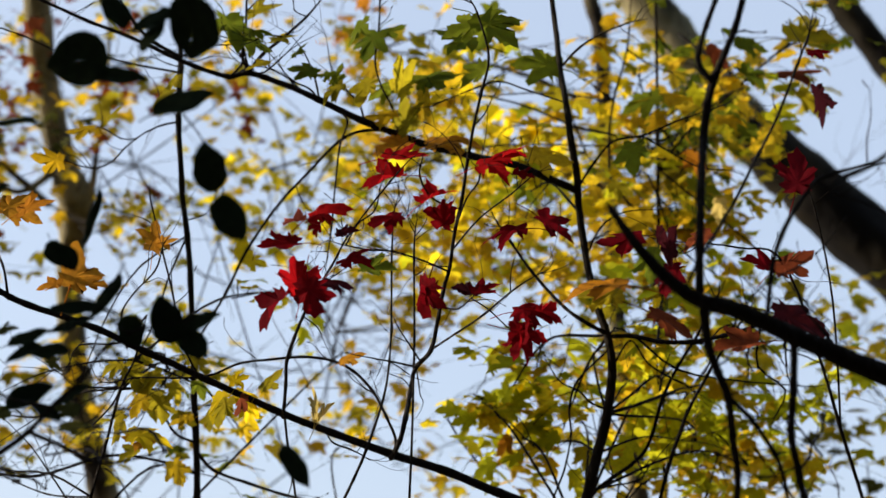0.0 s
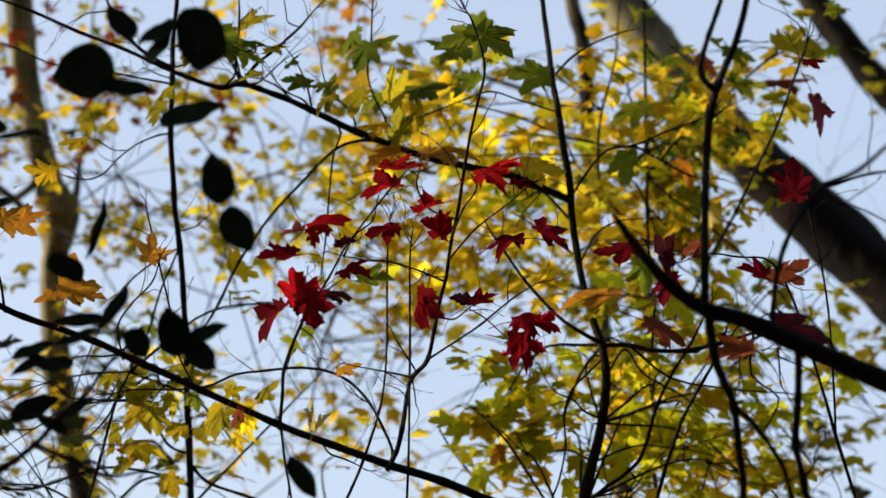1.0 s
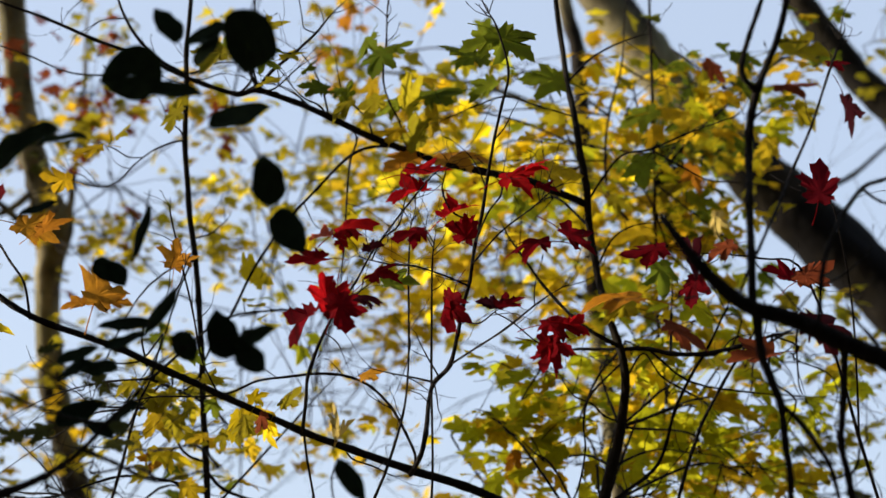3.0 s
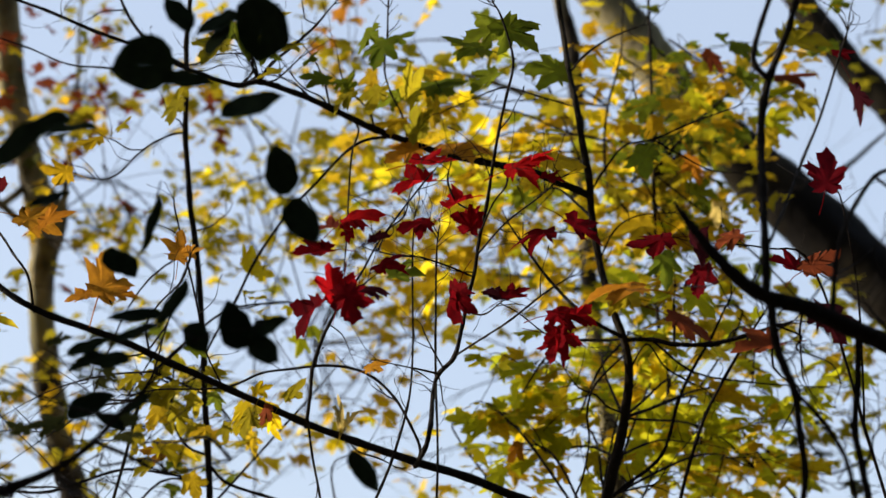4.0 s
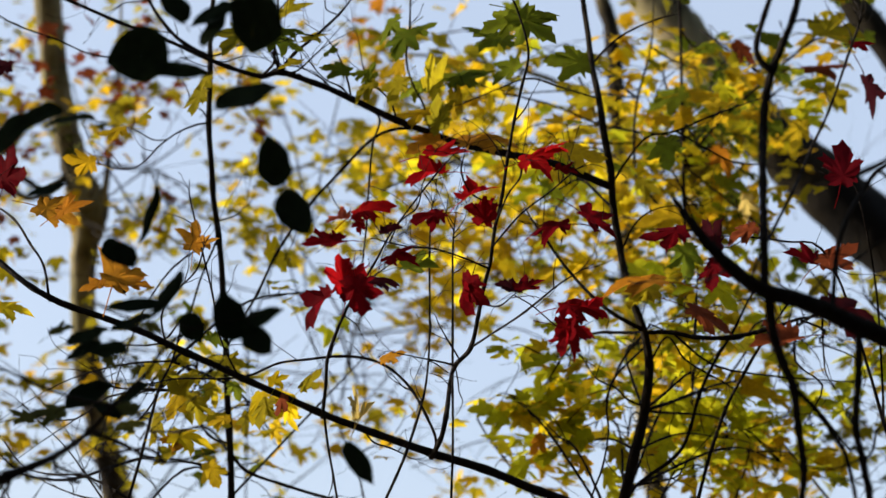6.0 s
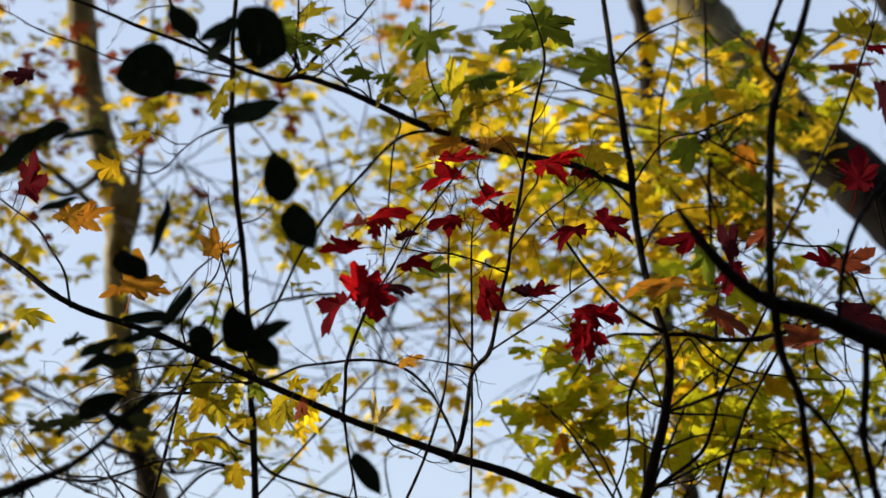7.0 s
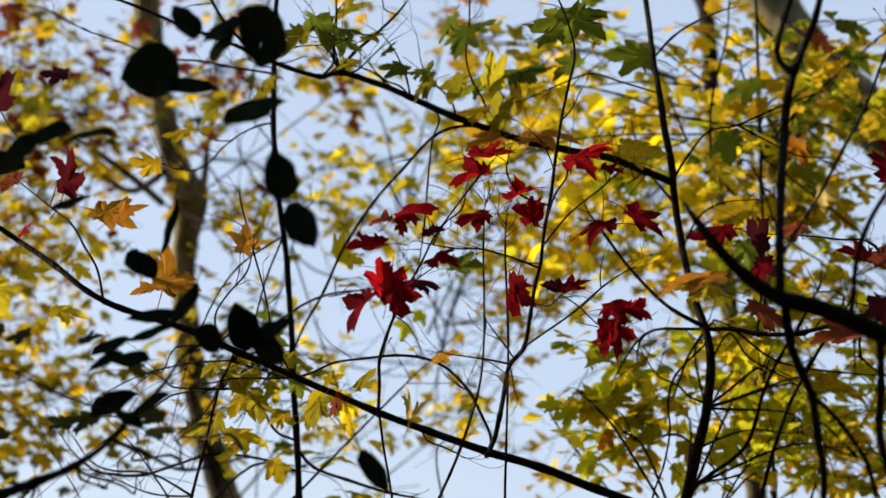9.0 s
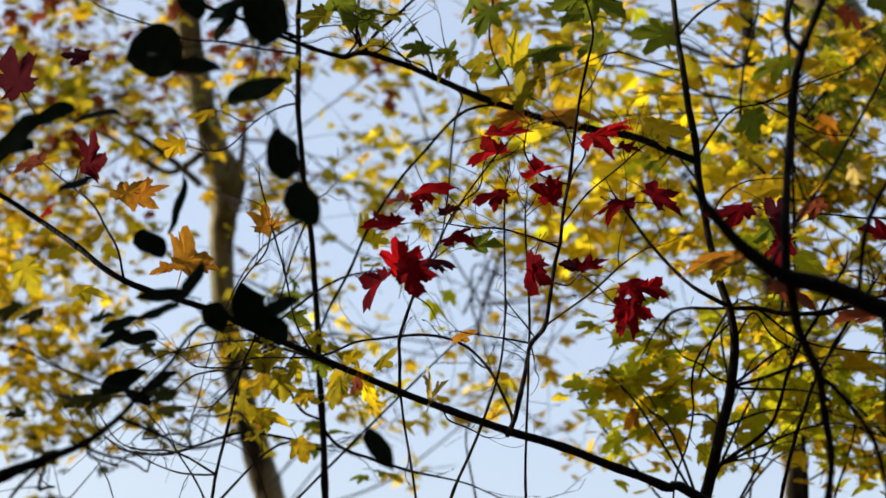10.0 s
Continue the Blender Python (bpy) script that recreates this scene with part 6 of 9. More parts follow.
stem(tree_mid, "twig", "twig", [(0.607, 4.180, 2.482, 0.0008), (0.629, 4.247, 2.519, 0.0006), (0.651, 4.314, 2.548, 0.0004)])
stem(tree_mid, "twig", "twig", [(0.461, 4.236, 2.555, 0.0031), (0.547, 4.247, 2.595, 0.0027), (0.641, 4.258, 2.605, 0.0021), (0.719, 4.233, 2.604, 0.0017), (0.827, 4.215, 2.591, 0.0012), (0.894, 4.185, 2.622, 0.0007), (0.943, 4.142, 2.625, 0.0005)], steps=3)
stem(tree_mid, "twig", "twig", [(0.719, 4.233, 2.604, 0.0012), (0.818, 4.197, 2.644, 0.0008), (0.918, 4.161, 2.671, 0.0006)])
stem(tree_mid, "twig", "twig", [(0.461, 4.236, 2.555, 0.0031), (0.519, 4.221, 2.518, 0.0026), (0.576, 4.217, 2.485, 0.0021), (0.641, 4.195, 2.451, 0.0017), (0.702, 4.162, 2.426, 0.0012), (0.761, 4.137, 2.415, 0.0007), (0.799, 4.120, 2.409, 0.0005)], steps=3)
stem(tree_mid, "twig", "twig", [(0.641, 4.195, 2.451, 0.0011), (0.709, 4.189, 2.390, 0.0008), (0.777, 4.182, 2.320, 0.0006)])
stem(tree_mid, "twig", "twig", [(0.433, 4.094, 2.971, 0.0031), (0.506, 4.079, 2.929, 0.0026), (0.566, 4.090, 2.893, 0.0021), (0.629, 4.081, 2.823, 0.0017), (0.657, 4.078, 2.751, 0.0012), (0.680, 4.061, 2.682, 0.0007), (0.696, 4.036, 2.637, 0.0005)], steps=3)
stem(tree_mid, "twig", "twig", [(0.657, 4.078, 2.751, 0.0008), (0.695, 4.082, 2.719, 0.0006), (0.733, 4.085, 2.681, 0.0004)])
stem(tree_mid, "twig", "twig", [(0.423, 4.003, 3.239, 0.0034), (0.454, 4.049, 3.257, 0.0029), (0.470, 4.079, 3.303, 0.0023), (0.481, 4.130, 3.336, 0.0019), (0.504, 4.178, 3.348, 0.0013), (0.512, 4.222, 3.366, 0.0008), (0.516, 4.254, 3.390, 0.0005)], steps=3)
stem(tree_mid, "twig", "twig", [(0.481, 4.130, 3.336, 0.0013), (0.491, 4.172, 3.361, 0.0009), (0.502, 4.213, 3.382, 0.0006)])
stem(tree_mid, "twig", "twig", [(0.423, 4.003, 3.239, 0.0032), (0.468, 3.999, 3.254, 0.0027), (0.503, 3.976, 3.279, 0.0022), (0.547, 3.974, 3.302, 0.0018), (0.585, 3.975, 3.334, 0.0012), (0.607, 3.961, 3.365, 0.0007), (0.628, 3.966, 3.397, 0.0005)], steps=3)
stem(tree_mid, "twig", "twig", [(0.503, 3.976, 3.279, 0.0016), (0.525, 3.963, 3.294, 0.0011), (0.547, 3.951, 3.304, 0.0007)])
stem(tree_mid, "twig", "twig", [(0.213, 4.021, 3.361, 0.0033), (0.254, 4.042, 3.365, 0.0029), (0.290, 4.073, 3.367, 0.0023), (0.315, 4.104, 3.371, 0.0018), (0.335, 4.145, 3.360, 0.0013), (0.351, 4.177, 3.341, 0.0008), (0.369, 4.199, 3.323, 0.0005)], steps=3)
stem(tree_mid, "twig", "twig", [(0.335, 4.145, 3.360, 0.0009), (0.388, 4.150, 3.344, 0.0006), (0.440, 4.155, 3.322, 0.0005)])
stem(tree_mid, "twig", "twig", [(0.527, 3.987, 3.371, 0.0033), (0.504, 3.992, 3.380, 0.0028), (0.485, 4.001, 3.389, 0.0022), (0.466, 4.017, 3.390, 0.0018), (0.453, 4.035, 3.392, 0.0012), (0.442, 4.053, 3.399, 0.0008), (0.437, 4.069, 3.405, 0.0005)], steps=3)
stem(tree_mid, "twig", "twig", [(0.466, 4.017, 3.390, 0.0012), (0.436, 4.035, 3.400, 0.0008), (0.405, 4.052, 3.407, 0.0006)])
stem(tree_mid, "twig", "twig", [(0.309, 4.034, 3.197, 0.0034), (0.287, 4.063, 3.245, 0.0029), (0.252, 4.085, 3.284, 0.0023), (0.237, 4.125, 3.316, 0.0019), (0.229, 4.168, 3.349, 0.0013), (0.237, 4.209, 3.380, 0.0008), (0.237, 4.245, 3.403, 0.0005)], steps=3)
stem(tree_mid, "twig", "twig", [(0.237, 4.125, 3.316, 0.0013), (0.228, 4.141, 3.330, 0.0009), (0.218, 4.157, 3.340, 0.0006)])
stem(tree_mid, "twig", "twig", [(0.419, 3.978, 3.313, 0.0031), (0.437, 3.975, 3.372, 0.0027), (0.480, 3.970, 3.413, 0.0022), (0.500, 3.954, 3.468, 0.0017), (0.520, 3.924, 3.507, 0.0012), (0.561, 3.899, 3.534, 0.0007), (0.574, 3.874, 3.560, 0.0005)], steps=3)
stem(tree_mid, "twig", "twig", [(0.480, 3.970, 3.413, 0.0016), (0.463, 3.967, 3.485, 0.0011), (0.447, 3.963, 3.552, 0.0007)])
stem(tree_mid, "twig", "twig", [(0.309, 4.034, 3.197, 0.0032), (0.314, 4.029, 3.204, 0.0027), (0.319, 4.026, 3.210, 0.0022), (0.324, 4.027, 3.217, 0.0018), (0.329, 4.027, 3.222, 0.0012), (0.337, 4.029, 3.226, 0.0007), (0.342, 4.030, 3.229, 0.0005)], steps=3)
stem(tree_mid, "twig", "twig", [(0.319, 4.026, 3.210, 0.0016), (0.324, 4.029, 3.214, 0.0011), (0.328, 4.031, 3.216, 0.0007)])
stem(tree_mid, "twig", "twig", [(0.407, 3.882, 3.596, 0.0034), (0.439, 3.929, 3.575, 0.0029), (0.475, 3.969, 3.574, 0.0023), (0.520, 4.014, 3.581, 0.0019), (0.534, 4.067, 3.582, 0.0013), (0.550, 4.120, 3.579, 0.0008), (0.553, 4.155, 3.578, 0.0005)], steps=3)
stem(tree_mid, "twig", "twig", [(0.520, 4.014, 3.581, 0.0013), (0.544, 4.044, 3.561, 0.0009), (0.568, 4.075, 3.537, 0.0006)])
stem(tree_mid, "twig", "twig", [(0.419, 3.978, 3.313, 0.0033), (0.444, 3.998, 3.326, 0.0028), (0.467, 4.011, 3.347, 0.0023), (0.482, 4.036, 3.361, 0.0018), (0.501, 4.050, 3.384, 0.0012), (0.515, 4.061, 3.409, 0.0008), (0.515, 4.080, 3.417, 0.0005)], steps=3)
stem(tree_mid, "twig", "twig", [(0.467, 4.011, 3.347, 0.0016), (0.473, 4.019, 3.350, 0.0011), (0.479, 4.028, 3.349, 0.0008)])
stem(tree_mid, "twig", "twig", [(0.331, 3.946, 3.574, 0.0031), (0.373, 3.942, 3.540, 0.0027), (0.404, 3.917, 3.510, 0.0021), (0.442, 3.892, 3.483, 0.0017), (0.487, 3.880, 3.472, 0.0012), (0.527, 3.876, 3.458, 0.0007), (0.555, 3.848, 3.443, 0.0005)], steps=3)
stem(tree_mid, "twig", "twig", [(0.442, 3.892, 3.483, 0.0012), (0.473, 3.898, 3.462, 0.0008), (0.504, 3.905, 3.437, 0.0006)])
leaf(tree_mid, "yellow", (0.176, 3.784, 3.246), 0.082, (-1.00, -0.00, -0.06), (-0.05, -0.67, 0.74), label="yellow maple leaf")
leaf(tree_mid, "gold", (0.086, 3.774, 3.269), 0.048, (-1.00, -0.01, -0.03), (-0.01, -0.82, 0.57), label="golden maple leaf")
leaf(tree_mid, "yellowgreen", (0.036, 3.814, 3.146), 0.071, (-0.93, 0.10, -0.35), (-0.28, -0.81, 0.51), label="yellow-green maple leaf")
leaf(tree_mid, "yellow", (0.096, 3.813, 3.155), 0.079, (-0.99, -0.07, 0.13), (0.14, -0.75, 0.65), label="yellow maple leaf")
leaf(tree_mid, "green", (0.049, 3.824, 3.118), 0.087, (0.48, -0.16, -0.86), (0.42, -0.82, 0.38), label="green maple leaf")
leaf(tree_mid, "gold", (0.410, 3.768, 3.310), 0.073, (-0.35, 0.29, -0.89), (0.65, 0.76, -0.01), label="golden maple leaf")
leaf(tree_mid, "yellow", (0.210, 3.838, 3.088), 0.097, (-0.28, -0.15, -0.95), (-0.40, -0.88, 0.25), label="yellow maple leaf")
leaf(tree_mid, "olive", (0.284, 3.827, 3.125), 0.079, (0.88, 0.17, -0.45), (0.36, -0.86, 0.37), label="olive maple leaf")
leaf(tree_mid, "gold", (0.399, 3.858, 3.044), 0.125, (-0.97, 0.05, -0.23), (-0.17, -0.82, 0.54), label="golden maple leaf")
leaf(tree_mid, "green", (0.487, 3.832, 3.124), 0.097, (0.97, 0.10, -0.22), (0.20, -0.81, 0.55), label="green maple leaf")
leaf(tree_mid, "orange", (0.500, 3.804, 3.210), 0.094, (0.19, -0.13, -0.97), (0.61, -0.76, 0.22), label="orange maple leaf")
leaf(tree_mid, "pale", (0.570, 3.844, 3.096), 0.073, (0.02, 0.32, -0.95), (-0.62, 0.75, 0.24), label="pale cream young leaf")
leaf(tree_mid, "yellowgreen", (0.418, 3.813, 3.176), 0.059, (0.98, -0.04, 0.19), (-0.16, -0.75, 0.64), label="yellow-green maple leaf")
leaf(tree_mid, "gold", (0.414, 3.757, 3.342), 0.125, (0.99, 0.06, -0.10), (0.11, -0.75, 0.66), label="golden maple leaf")
leaf(tree_mid, "yellowgreen", (0.488, 3.748, 3.373), 0.091, (0.78, 0.22, -0.59), (0.46, -0.83, 0.31), label="yellow-green maple leaf")
leaf(tree_mid, "green", (0.406, 3.754, 3.349), 0.114, (-0.93, 0.10, -0.35), (-0.28, -0.81, 0.51), label="green maple leaf")
leaf(tree_mid, "gold", (0.558, 3.778, 3.290), 0.082, (0.99, -0.02, 0.11), (-0.09, -0.75, 0.65), label="golden maple leaf")
leaf(tree_mid, "gold", (0.708, 3.783, 3.285), 0.091, (-0.11, 0.32, -0.94), (0.78, 0.61, 0.11), label="golden maple leaf")
leaf(tree_mid, "yellowgreen", (0.700, 3.780, 3.294), 0.087, (0.69, -0.22, 0.69), (-0.57, -0.76, 0.33), label="yellow-green maple leaf")
leaf(tree_mid, "gold", (0.593, 3.749, 3.376), 0.049, (1.00, 0.01, 0.03), (-0.01, -0.82, 0.57), label="golden maple leaf")
leaf(tree_mid, "green", (0.614, 3.735, 3.420), 0.094, (0.78, 0.22, -0.59), (0.51, -0.76, 0.40), label="green maple leaf")
leaf(tree_mid, "olive", (0.766, 3.756, 3.367), 0.094, (0.66, 0.25, -0.71), (0.55, -0.80, 0.23), label="olive maple leaf")
leaf(tree_mid, "rust", (0.712, 3.739, 3.415), 0.122, (1.00, 0.00, 0.06), (-0.05, -0.63, 0.77), label="rust-brown maple leaf")
leaf(tree_mid, "yellowgreen", (0.705, 3.753, 3.373), 0.073, (0.98, -0.04, 0.19), (-0.16, -0.75, 0.64), label="yellow-green maple leaf")
leaf(tree_mid, "rust", (0.530, 3.715, 3.474), 0.082, (0.78, 0.22, -0.59), (0.46, -0.83, 0.31), label="rust-brown maple leaf")
leaf(tree_mid, "green", (0.597, 3.711, 3.490), 0.097, (0.99, 0.07, -0.13), (0.13, -0.82, 0.56), label="green maple leaf")
leaf(tree_mid, "olive", (0.732, 3.710, 3.501), 0.145, (1.00, 0.04, -0.05), (0.06, -0.82, 0.56), label="olive maple leaf")
leaf(tree_mid, "yellow", (-0.143, 3.652, 3.301), 0.089, (-0.98, 0.04, -0.19), (-0.17, -0.67, 0.72), label="yellow maple leaf")
leaf(tree_mid, "yellow", (-0.102, 3.647, 3.320), 0.071, (0.06, 0.32, -0.95), (-0.73, 0.66, 0.18), label="yellow maple leaf")
leaf(tree_mid, "gold", (-0.338, 3.625, 3.369), 0.074, (-0.15, 0.31, -0.94), (0.69, 0.71, 0.13), label="golden maple leaf")
leaf(tree_mid, "gold", (-0.221, 3.627, 3.372), 0.068, (0.99, 0.07, -0.13), (0.15, -0.67, 0.73), label="golden maple leaf")
spray(tree_mid, "twig", (0.426, 4.028, 3.165), (0.339, 4.017, 3.192), (0.19, 0.4, 0.19), 37, "yellow gold yellowgreen green", 0.056)
spray(tree_mid, "twig", (0.423, 4.003, 3.239), (0.558, 4.005, 3.243), (0.20, 0.4, 0.16), 33, "yellow gold gold green", 0.056)
spray(tree_mid, "twig", (0.419, 3.978, 3.313), (0.372, 4.003, 3.549), (0.26, 0.4, 0.18), 33, "gold yellow gold", 0.056)
spray(tree_mid, "twig", (0.654, 3.976, 3.491), (0.678, 4.012, 3.543), (0.23, 0.4, 0.21), 37, "gold green gold", 0.056)
spray(tree_mid, "twig", (0.767, 3.967, 3.594), (0.927, 4.181, 3.684), (0.20, 0.4, 0.20), 22, "gold green", 0.056)
spray(tree_mid, "twig", (0.297, 3.979, 3.431), (-0.176, 4.118, 3.482), (0.20, 0.4, 0.15), 24, "gold yellow", 0.056)
spray(tree_mid, "twig", (0.288, 4.008, 3.306), (-0.433, 4.200, 3.225), (0.13, 0.3, 0.13), 11, "gold yellowgreen yellow", 0.056)
spray(tree_mid, "twig", (0.430, 4.061, 3.068), (0.197, 3.976, 2.991), (0.14, 0.3, 0.12), 20, "yellow gold", 0.056)
spray(tree_mid, "twig", (0.430, 4.061, 3.068), (0.561, 4.312, 3.123), (0.18, 0.4, 0.23), 28, "gold gold", 0.056)
spray(tree_mid, "twig", (0.423, 4.003, 3.239), (0.956, 4.084, 2.723), (0.14, 0.3, 0.15), 9, "gold gold", 0.056)
crown(tree_mid, "twig", [
    ((-0.208, 4.108, 3.459), (-0.181, 4.300, 3.659), (0.22, 0.40, 0.12), 20, "yellowgreen green olive gold", 0.062),
    ((0.229, 4.168, 3.349), (0.168, 4.400, 3.617), (0.21, 0.40, 0.14), 31, "yellow gold yellowgreen", 0.062),
    ((0.504, 4.178, 3.348), (0.439, 4.500, 3.495), (0.19, 0.40, 0.16), 27, "yellow gold olive", 0.062),
    ((0.229, 4.168, 3.349), (0.069, 4.500, 3.373), (0.25, 0.40, 0.12), 24, "yellow gold yellowgreen", 0.062),
    ((0.504, 4.178, 3.348), (0.531, 4.300, 3.146), (0.15, 0.40, 0.12), 20, "yellowgreen yellow olive", 0.062),
    ((0.229, 4.168, 3.349), (0.003, 4.400, 3.079), (0.22, 0.40, 0.08), 20, "yellow gold", 0.062),
    ((0.504, 4.178, 3.348), (0.809, 4.400, 3.499), (0.19, 0.40, 0.19), 18, "olive gold yellowgreen", 0.062),
    ((0.423, 4.003, 3.239), (0.492, 4.376, 3.389), (0.34, 0.4, 0.24), 40, "yellow green gold olive", 0.06),
    ((0.654, 3.976, 3.491), (0.657, 4.279, 3.687), (0.38, 0.4, 0.22), 36, "olive green gold", 0.06),
    ((0.213, 4.021, 3.361), (-0.056, 4.386, 3.324), (0.31, 0.4, 0.21), 22, "yellow gold yellowgreen", 0.06),
    ((0.297, 3.979, 3.431), (-0.114, 4.297, 3.583), (0.31, 0.4, 0.15), 18, "yellow gold olive", 0.06),
    ((0.426, 4.028, 3.165), (0.990, 4.518, 2.866), (0.15, 0.4, 0.15), 13, "green olive yellowgreen", 0.06),
    ((0.419, 3.978, 3.313), (0.512, 4.388, 3.167), (0.29, 0.4, 0.15), 27, "yellow green yellowgreen gold", 0.06),
    ((0.423, 4.003, 3.239), (0.264, 4.470, 3.190), (0.21, 0.4, 0.21), 22, "yellow gold", 0.06),
])

# thin leaning sapling with olive and gold leaves
low_tree = thing("sapling", (-0.881, 3.152, 0.0), "thin leaning sapling with olive and gold leaves", "sapling", "saplings in the thicket")
stem(low_tree, "trunk", "twig", [(-0.620, 2.702, 2.408, 0.0011), (-0.645, 2.743, 2.333, 0.0020), (-0.672, 2.770, 2.285, 0.0026), (-0.705, 2.827, 2.180, 0.0029), (-0.733, 2.871, 2.097, 0.0031), (-0.750, 2.905, 2.033, 0.0035), (-0.793, 2.930, 1.833, 0.0037), (-0.820, 2.947, 1.553, 0.0037), (-0.881, 3.152, 1.097, 0.0043), (-0.881, 3.152, 0.562, 0.0047), (-0.881, 3.152, 0.134, 0.0056), (-0.881, 3.152, -0.080, 0.0071)])
stem(low_tree, "twig", "twig", [(-0.672, 2.770, 2.285, 0.0020), (-0.680, 2.718, 2.272, 0.0017), (-0.729, 2.672, 2.264, 0.0014), (-0.737, 2.619, 2.270, 0.0010), (-0.763, 2.580, 2.283, 0.0007), (-0.802, 2.548, 2.305, 0.0006), (-0.811, 2.517, 2.329, 0.0003)], steps=3, shoots=2)
stem(low_tree, "twig", "twig", [(-0.729, 2.672, 2.264, 0.0009), (-0.726, 2.628, 2.288, 0.0006), (-0.723, 2.585, 2.304, 0.0006)])
stem(low_tree, "twig", "twig", [(-0.793, 2.930, 1.833, 0.0019), (-0.794, 2.839, 1.881, 0.0017), (-0.774, 2.756, 1.926, 0.0013), (-0.738, 2.675, 1.978, 0.0010), (-0.709, 2.619, 2.044, 0.0006), (-0.653, 2.550, 2.085, 0.0005), (-0.625, 2.497, 2.118, 0.0003)], steps=3, shoots=2)
stem(low_tree, "twig", "twig", [(-0.774, 2.756, 1.926, 0.0009), (-0.686, 2.711, 1.933, 0.0006), (-0.599, 2.667, 1.932, 0.0005)])
stem(low_tree, "twig", "twig", [(-0.733, 2.871, 2.097, 0.0024), (-0.823, 2.893, 2.142, 0.0020), (-0.911, 2.920, 2.149, 0.0017), (-0.981, 2.972, 2.177, 0.0013), (-1.047, 3.001, 2.245, 0.0009), (-1.109, 3.033, 2.294, 0.0006), (-1.137, 3.080, 2.333, 0.0004)], steps=3, shoots=2)
stem(low_tree, "twig", "twig", [(-1.047, 3.001, 2.245, 0.0006), (-1.170, 3.002, 2.296, 0.0005), (-1.294, 3.002, 2.340, 0.0004)])
stem(low_tree, "twig", "twig", [(-0.672, 2.770, 2.285, 0.0024), (-0.777, 2.815, 2.279, 0.0020), (-0.853, 2.876, 2.248, 0.0017), (-0.948, 2.934, 2.261, 0.0013), (-1.035, 2.999, 2.266, 0.0009), (-1.091, 3.078, 2.274, 0.0006), (-1.158, 3.116, 2.293, 0.0004)], steps=3, shoots=2)
stem(low_tree, "twig", "twig", [(-0.853, 2.876, 2.248, 0.0012), (-0.944, 2.867, 2.174, 0.0008), (-1.035, 2.857, 2.083, 0.0006)])
stem(low_tree, "twig", "twig", [(-0.793, 2.930, 1.833, 0.0022), (-0.874, 2.930, 1.910, 0.0019), (-0.935, 2.936, 1.992, 0.0016), (-0.966, 2.921, 2.084, 0.0012), (-1.019, 2.890, 2.164, 0.0008), (-1.052, 2.834, 2.239, 0.0006), (-1.072, 2.804, 2.304, 0.0003)], steps=3, shoots=2)
stem(low_tree, "twig", "twig", [(-1.019, 2.890, 2.164, 0.0006), (-1.085, 2.871, 2.238, 0.0005), (-1.152, 2.852, 2.302, 0.0003)])
stem(low_tree, "twig", "twig", [(-0.645, 2.743, 2.333, 0.0021), (-0.723, 2.759, 2.331, 0.0019), (-0.801, 2.765, 2.314, 0.0015), (-0.863, 2.777, 2.291, 0.0011), (-0.930, 2.774, 2.247, 0.0007), (-0.977, 2.776, 2.206, 0.0006), (-1.007, 2.781, 2.155, 0.0003)], steps=3, shoots=2)
stem(low_tree, "twig", "twig", [(-0.801, 2.765, 2.314, 0.0010), (-0.842, 2.766, 2.275, 0.0007), (-0.883, 2.767, 2.228, 0.0006)])
stem(low_tree, "twig", "twig", [(-0.733, 2.871, 2.097, 0.0023), (-0.786, 2.928, 2.104, 0.0020), (-0.849, 2.975, 2.115, 0.0017), (-0.909, 3.007, 2.136, 0.0013), (-0.969, 3.027, 2.162, 0.0008), (-1.038, 3.032, 2.195, 0.0006), (-1.081, 3.047, 2.221, 0.0004)], steps=3, shoots=2)
stem(low_tree, "twig", "twig", [(-0.909, 3.007, 2.136, 0.0008), (-0.953, 3.043, 2.161, 0.0006), (-0.997, 3.079, 2.180, 0.0005)])
stem(low_tree, "twig", "twig", [(-0.750, 2.905, 2.033, 0.0022), (-0.789, 2.919, 2.093, 0.0019), (-0.829, 2.912, 2.146, 0.0016), (-0.876, 2.915, 2.199, 0.0012), (-0.931, 2.912, 2.247, 0.0008), (-0.978, 2.900, 2.288, 0.0006), (-1.009, 2.899, 2.306, 0.0004)], steps=3, shoots=2)
stem(low_tree, "twig", "twig", [(-0.829, 2.912, 2.146, 0.0011), (-0.851, 2.881, 2.198, 0.0007), (-0.875, 2.851, 2.245, 0.0006)])
stem(low_tree, "twig", "twig", [(-0.672, 2.770, 2.285, 0.0019), (-0.673, 2.732, 2.246, 0.0017), (-0.686, 2.689, 2.204, 0.0013), (-0.686, 2.638, 2.182, 0.0010), (-0.701, 2.583, 2.172, 0.0006), (-0.717, 2.538, 2.160, 0.0005), (-0.734, 2.494, 2.159, 0.0003)], steps=3, shoots=2)
stem(low_tree, "twig", "twig", [(-0.686, 2.638, 2.182, 0.0006), (-0.689, 2.600, 2.163, 0.0006), (-0.692, 2.563, 2.140, 0.0004)])
stem(low_tree, "twig", "twig", [(-0.620, 2.702, 2.408, 0.0019), (-0.655, 2.678, 2.348, 0.0017), (-0.720, 2.638, 2.330, 0.0013), (-0.728, 2.599, 2.274, 0.0010), (-0.763, 2.542, 2.263, 0.0006), (-0.791, 2.487, 2.249, 0.0005), (-0.783, 2.444, 2.226, 0.0003)], steps=3, shoots=2)
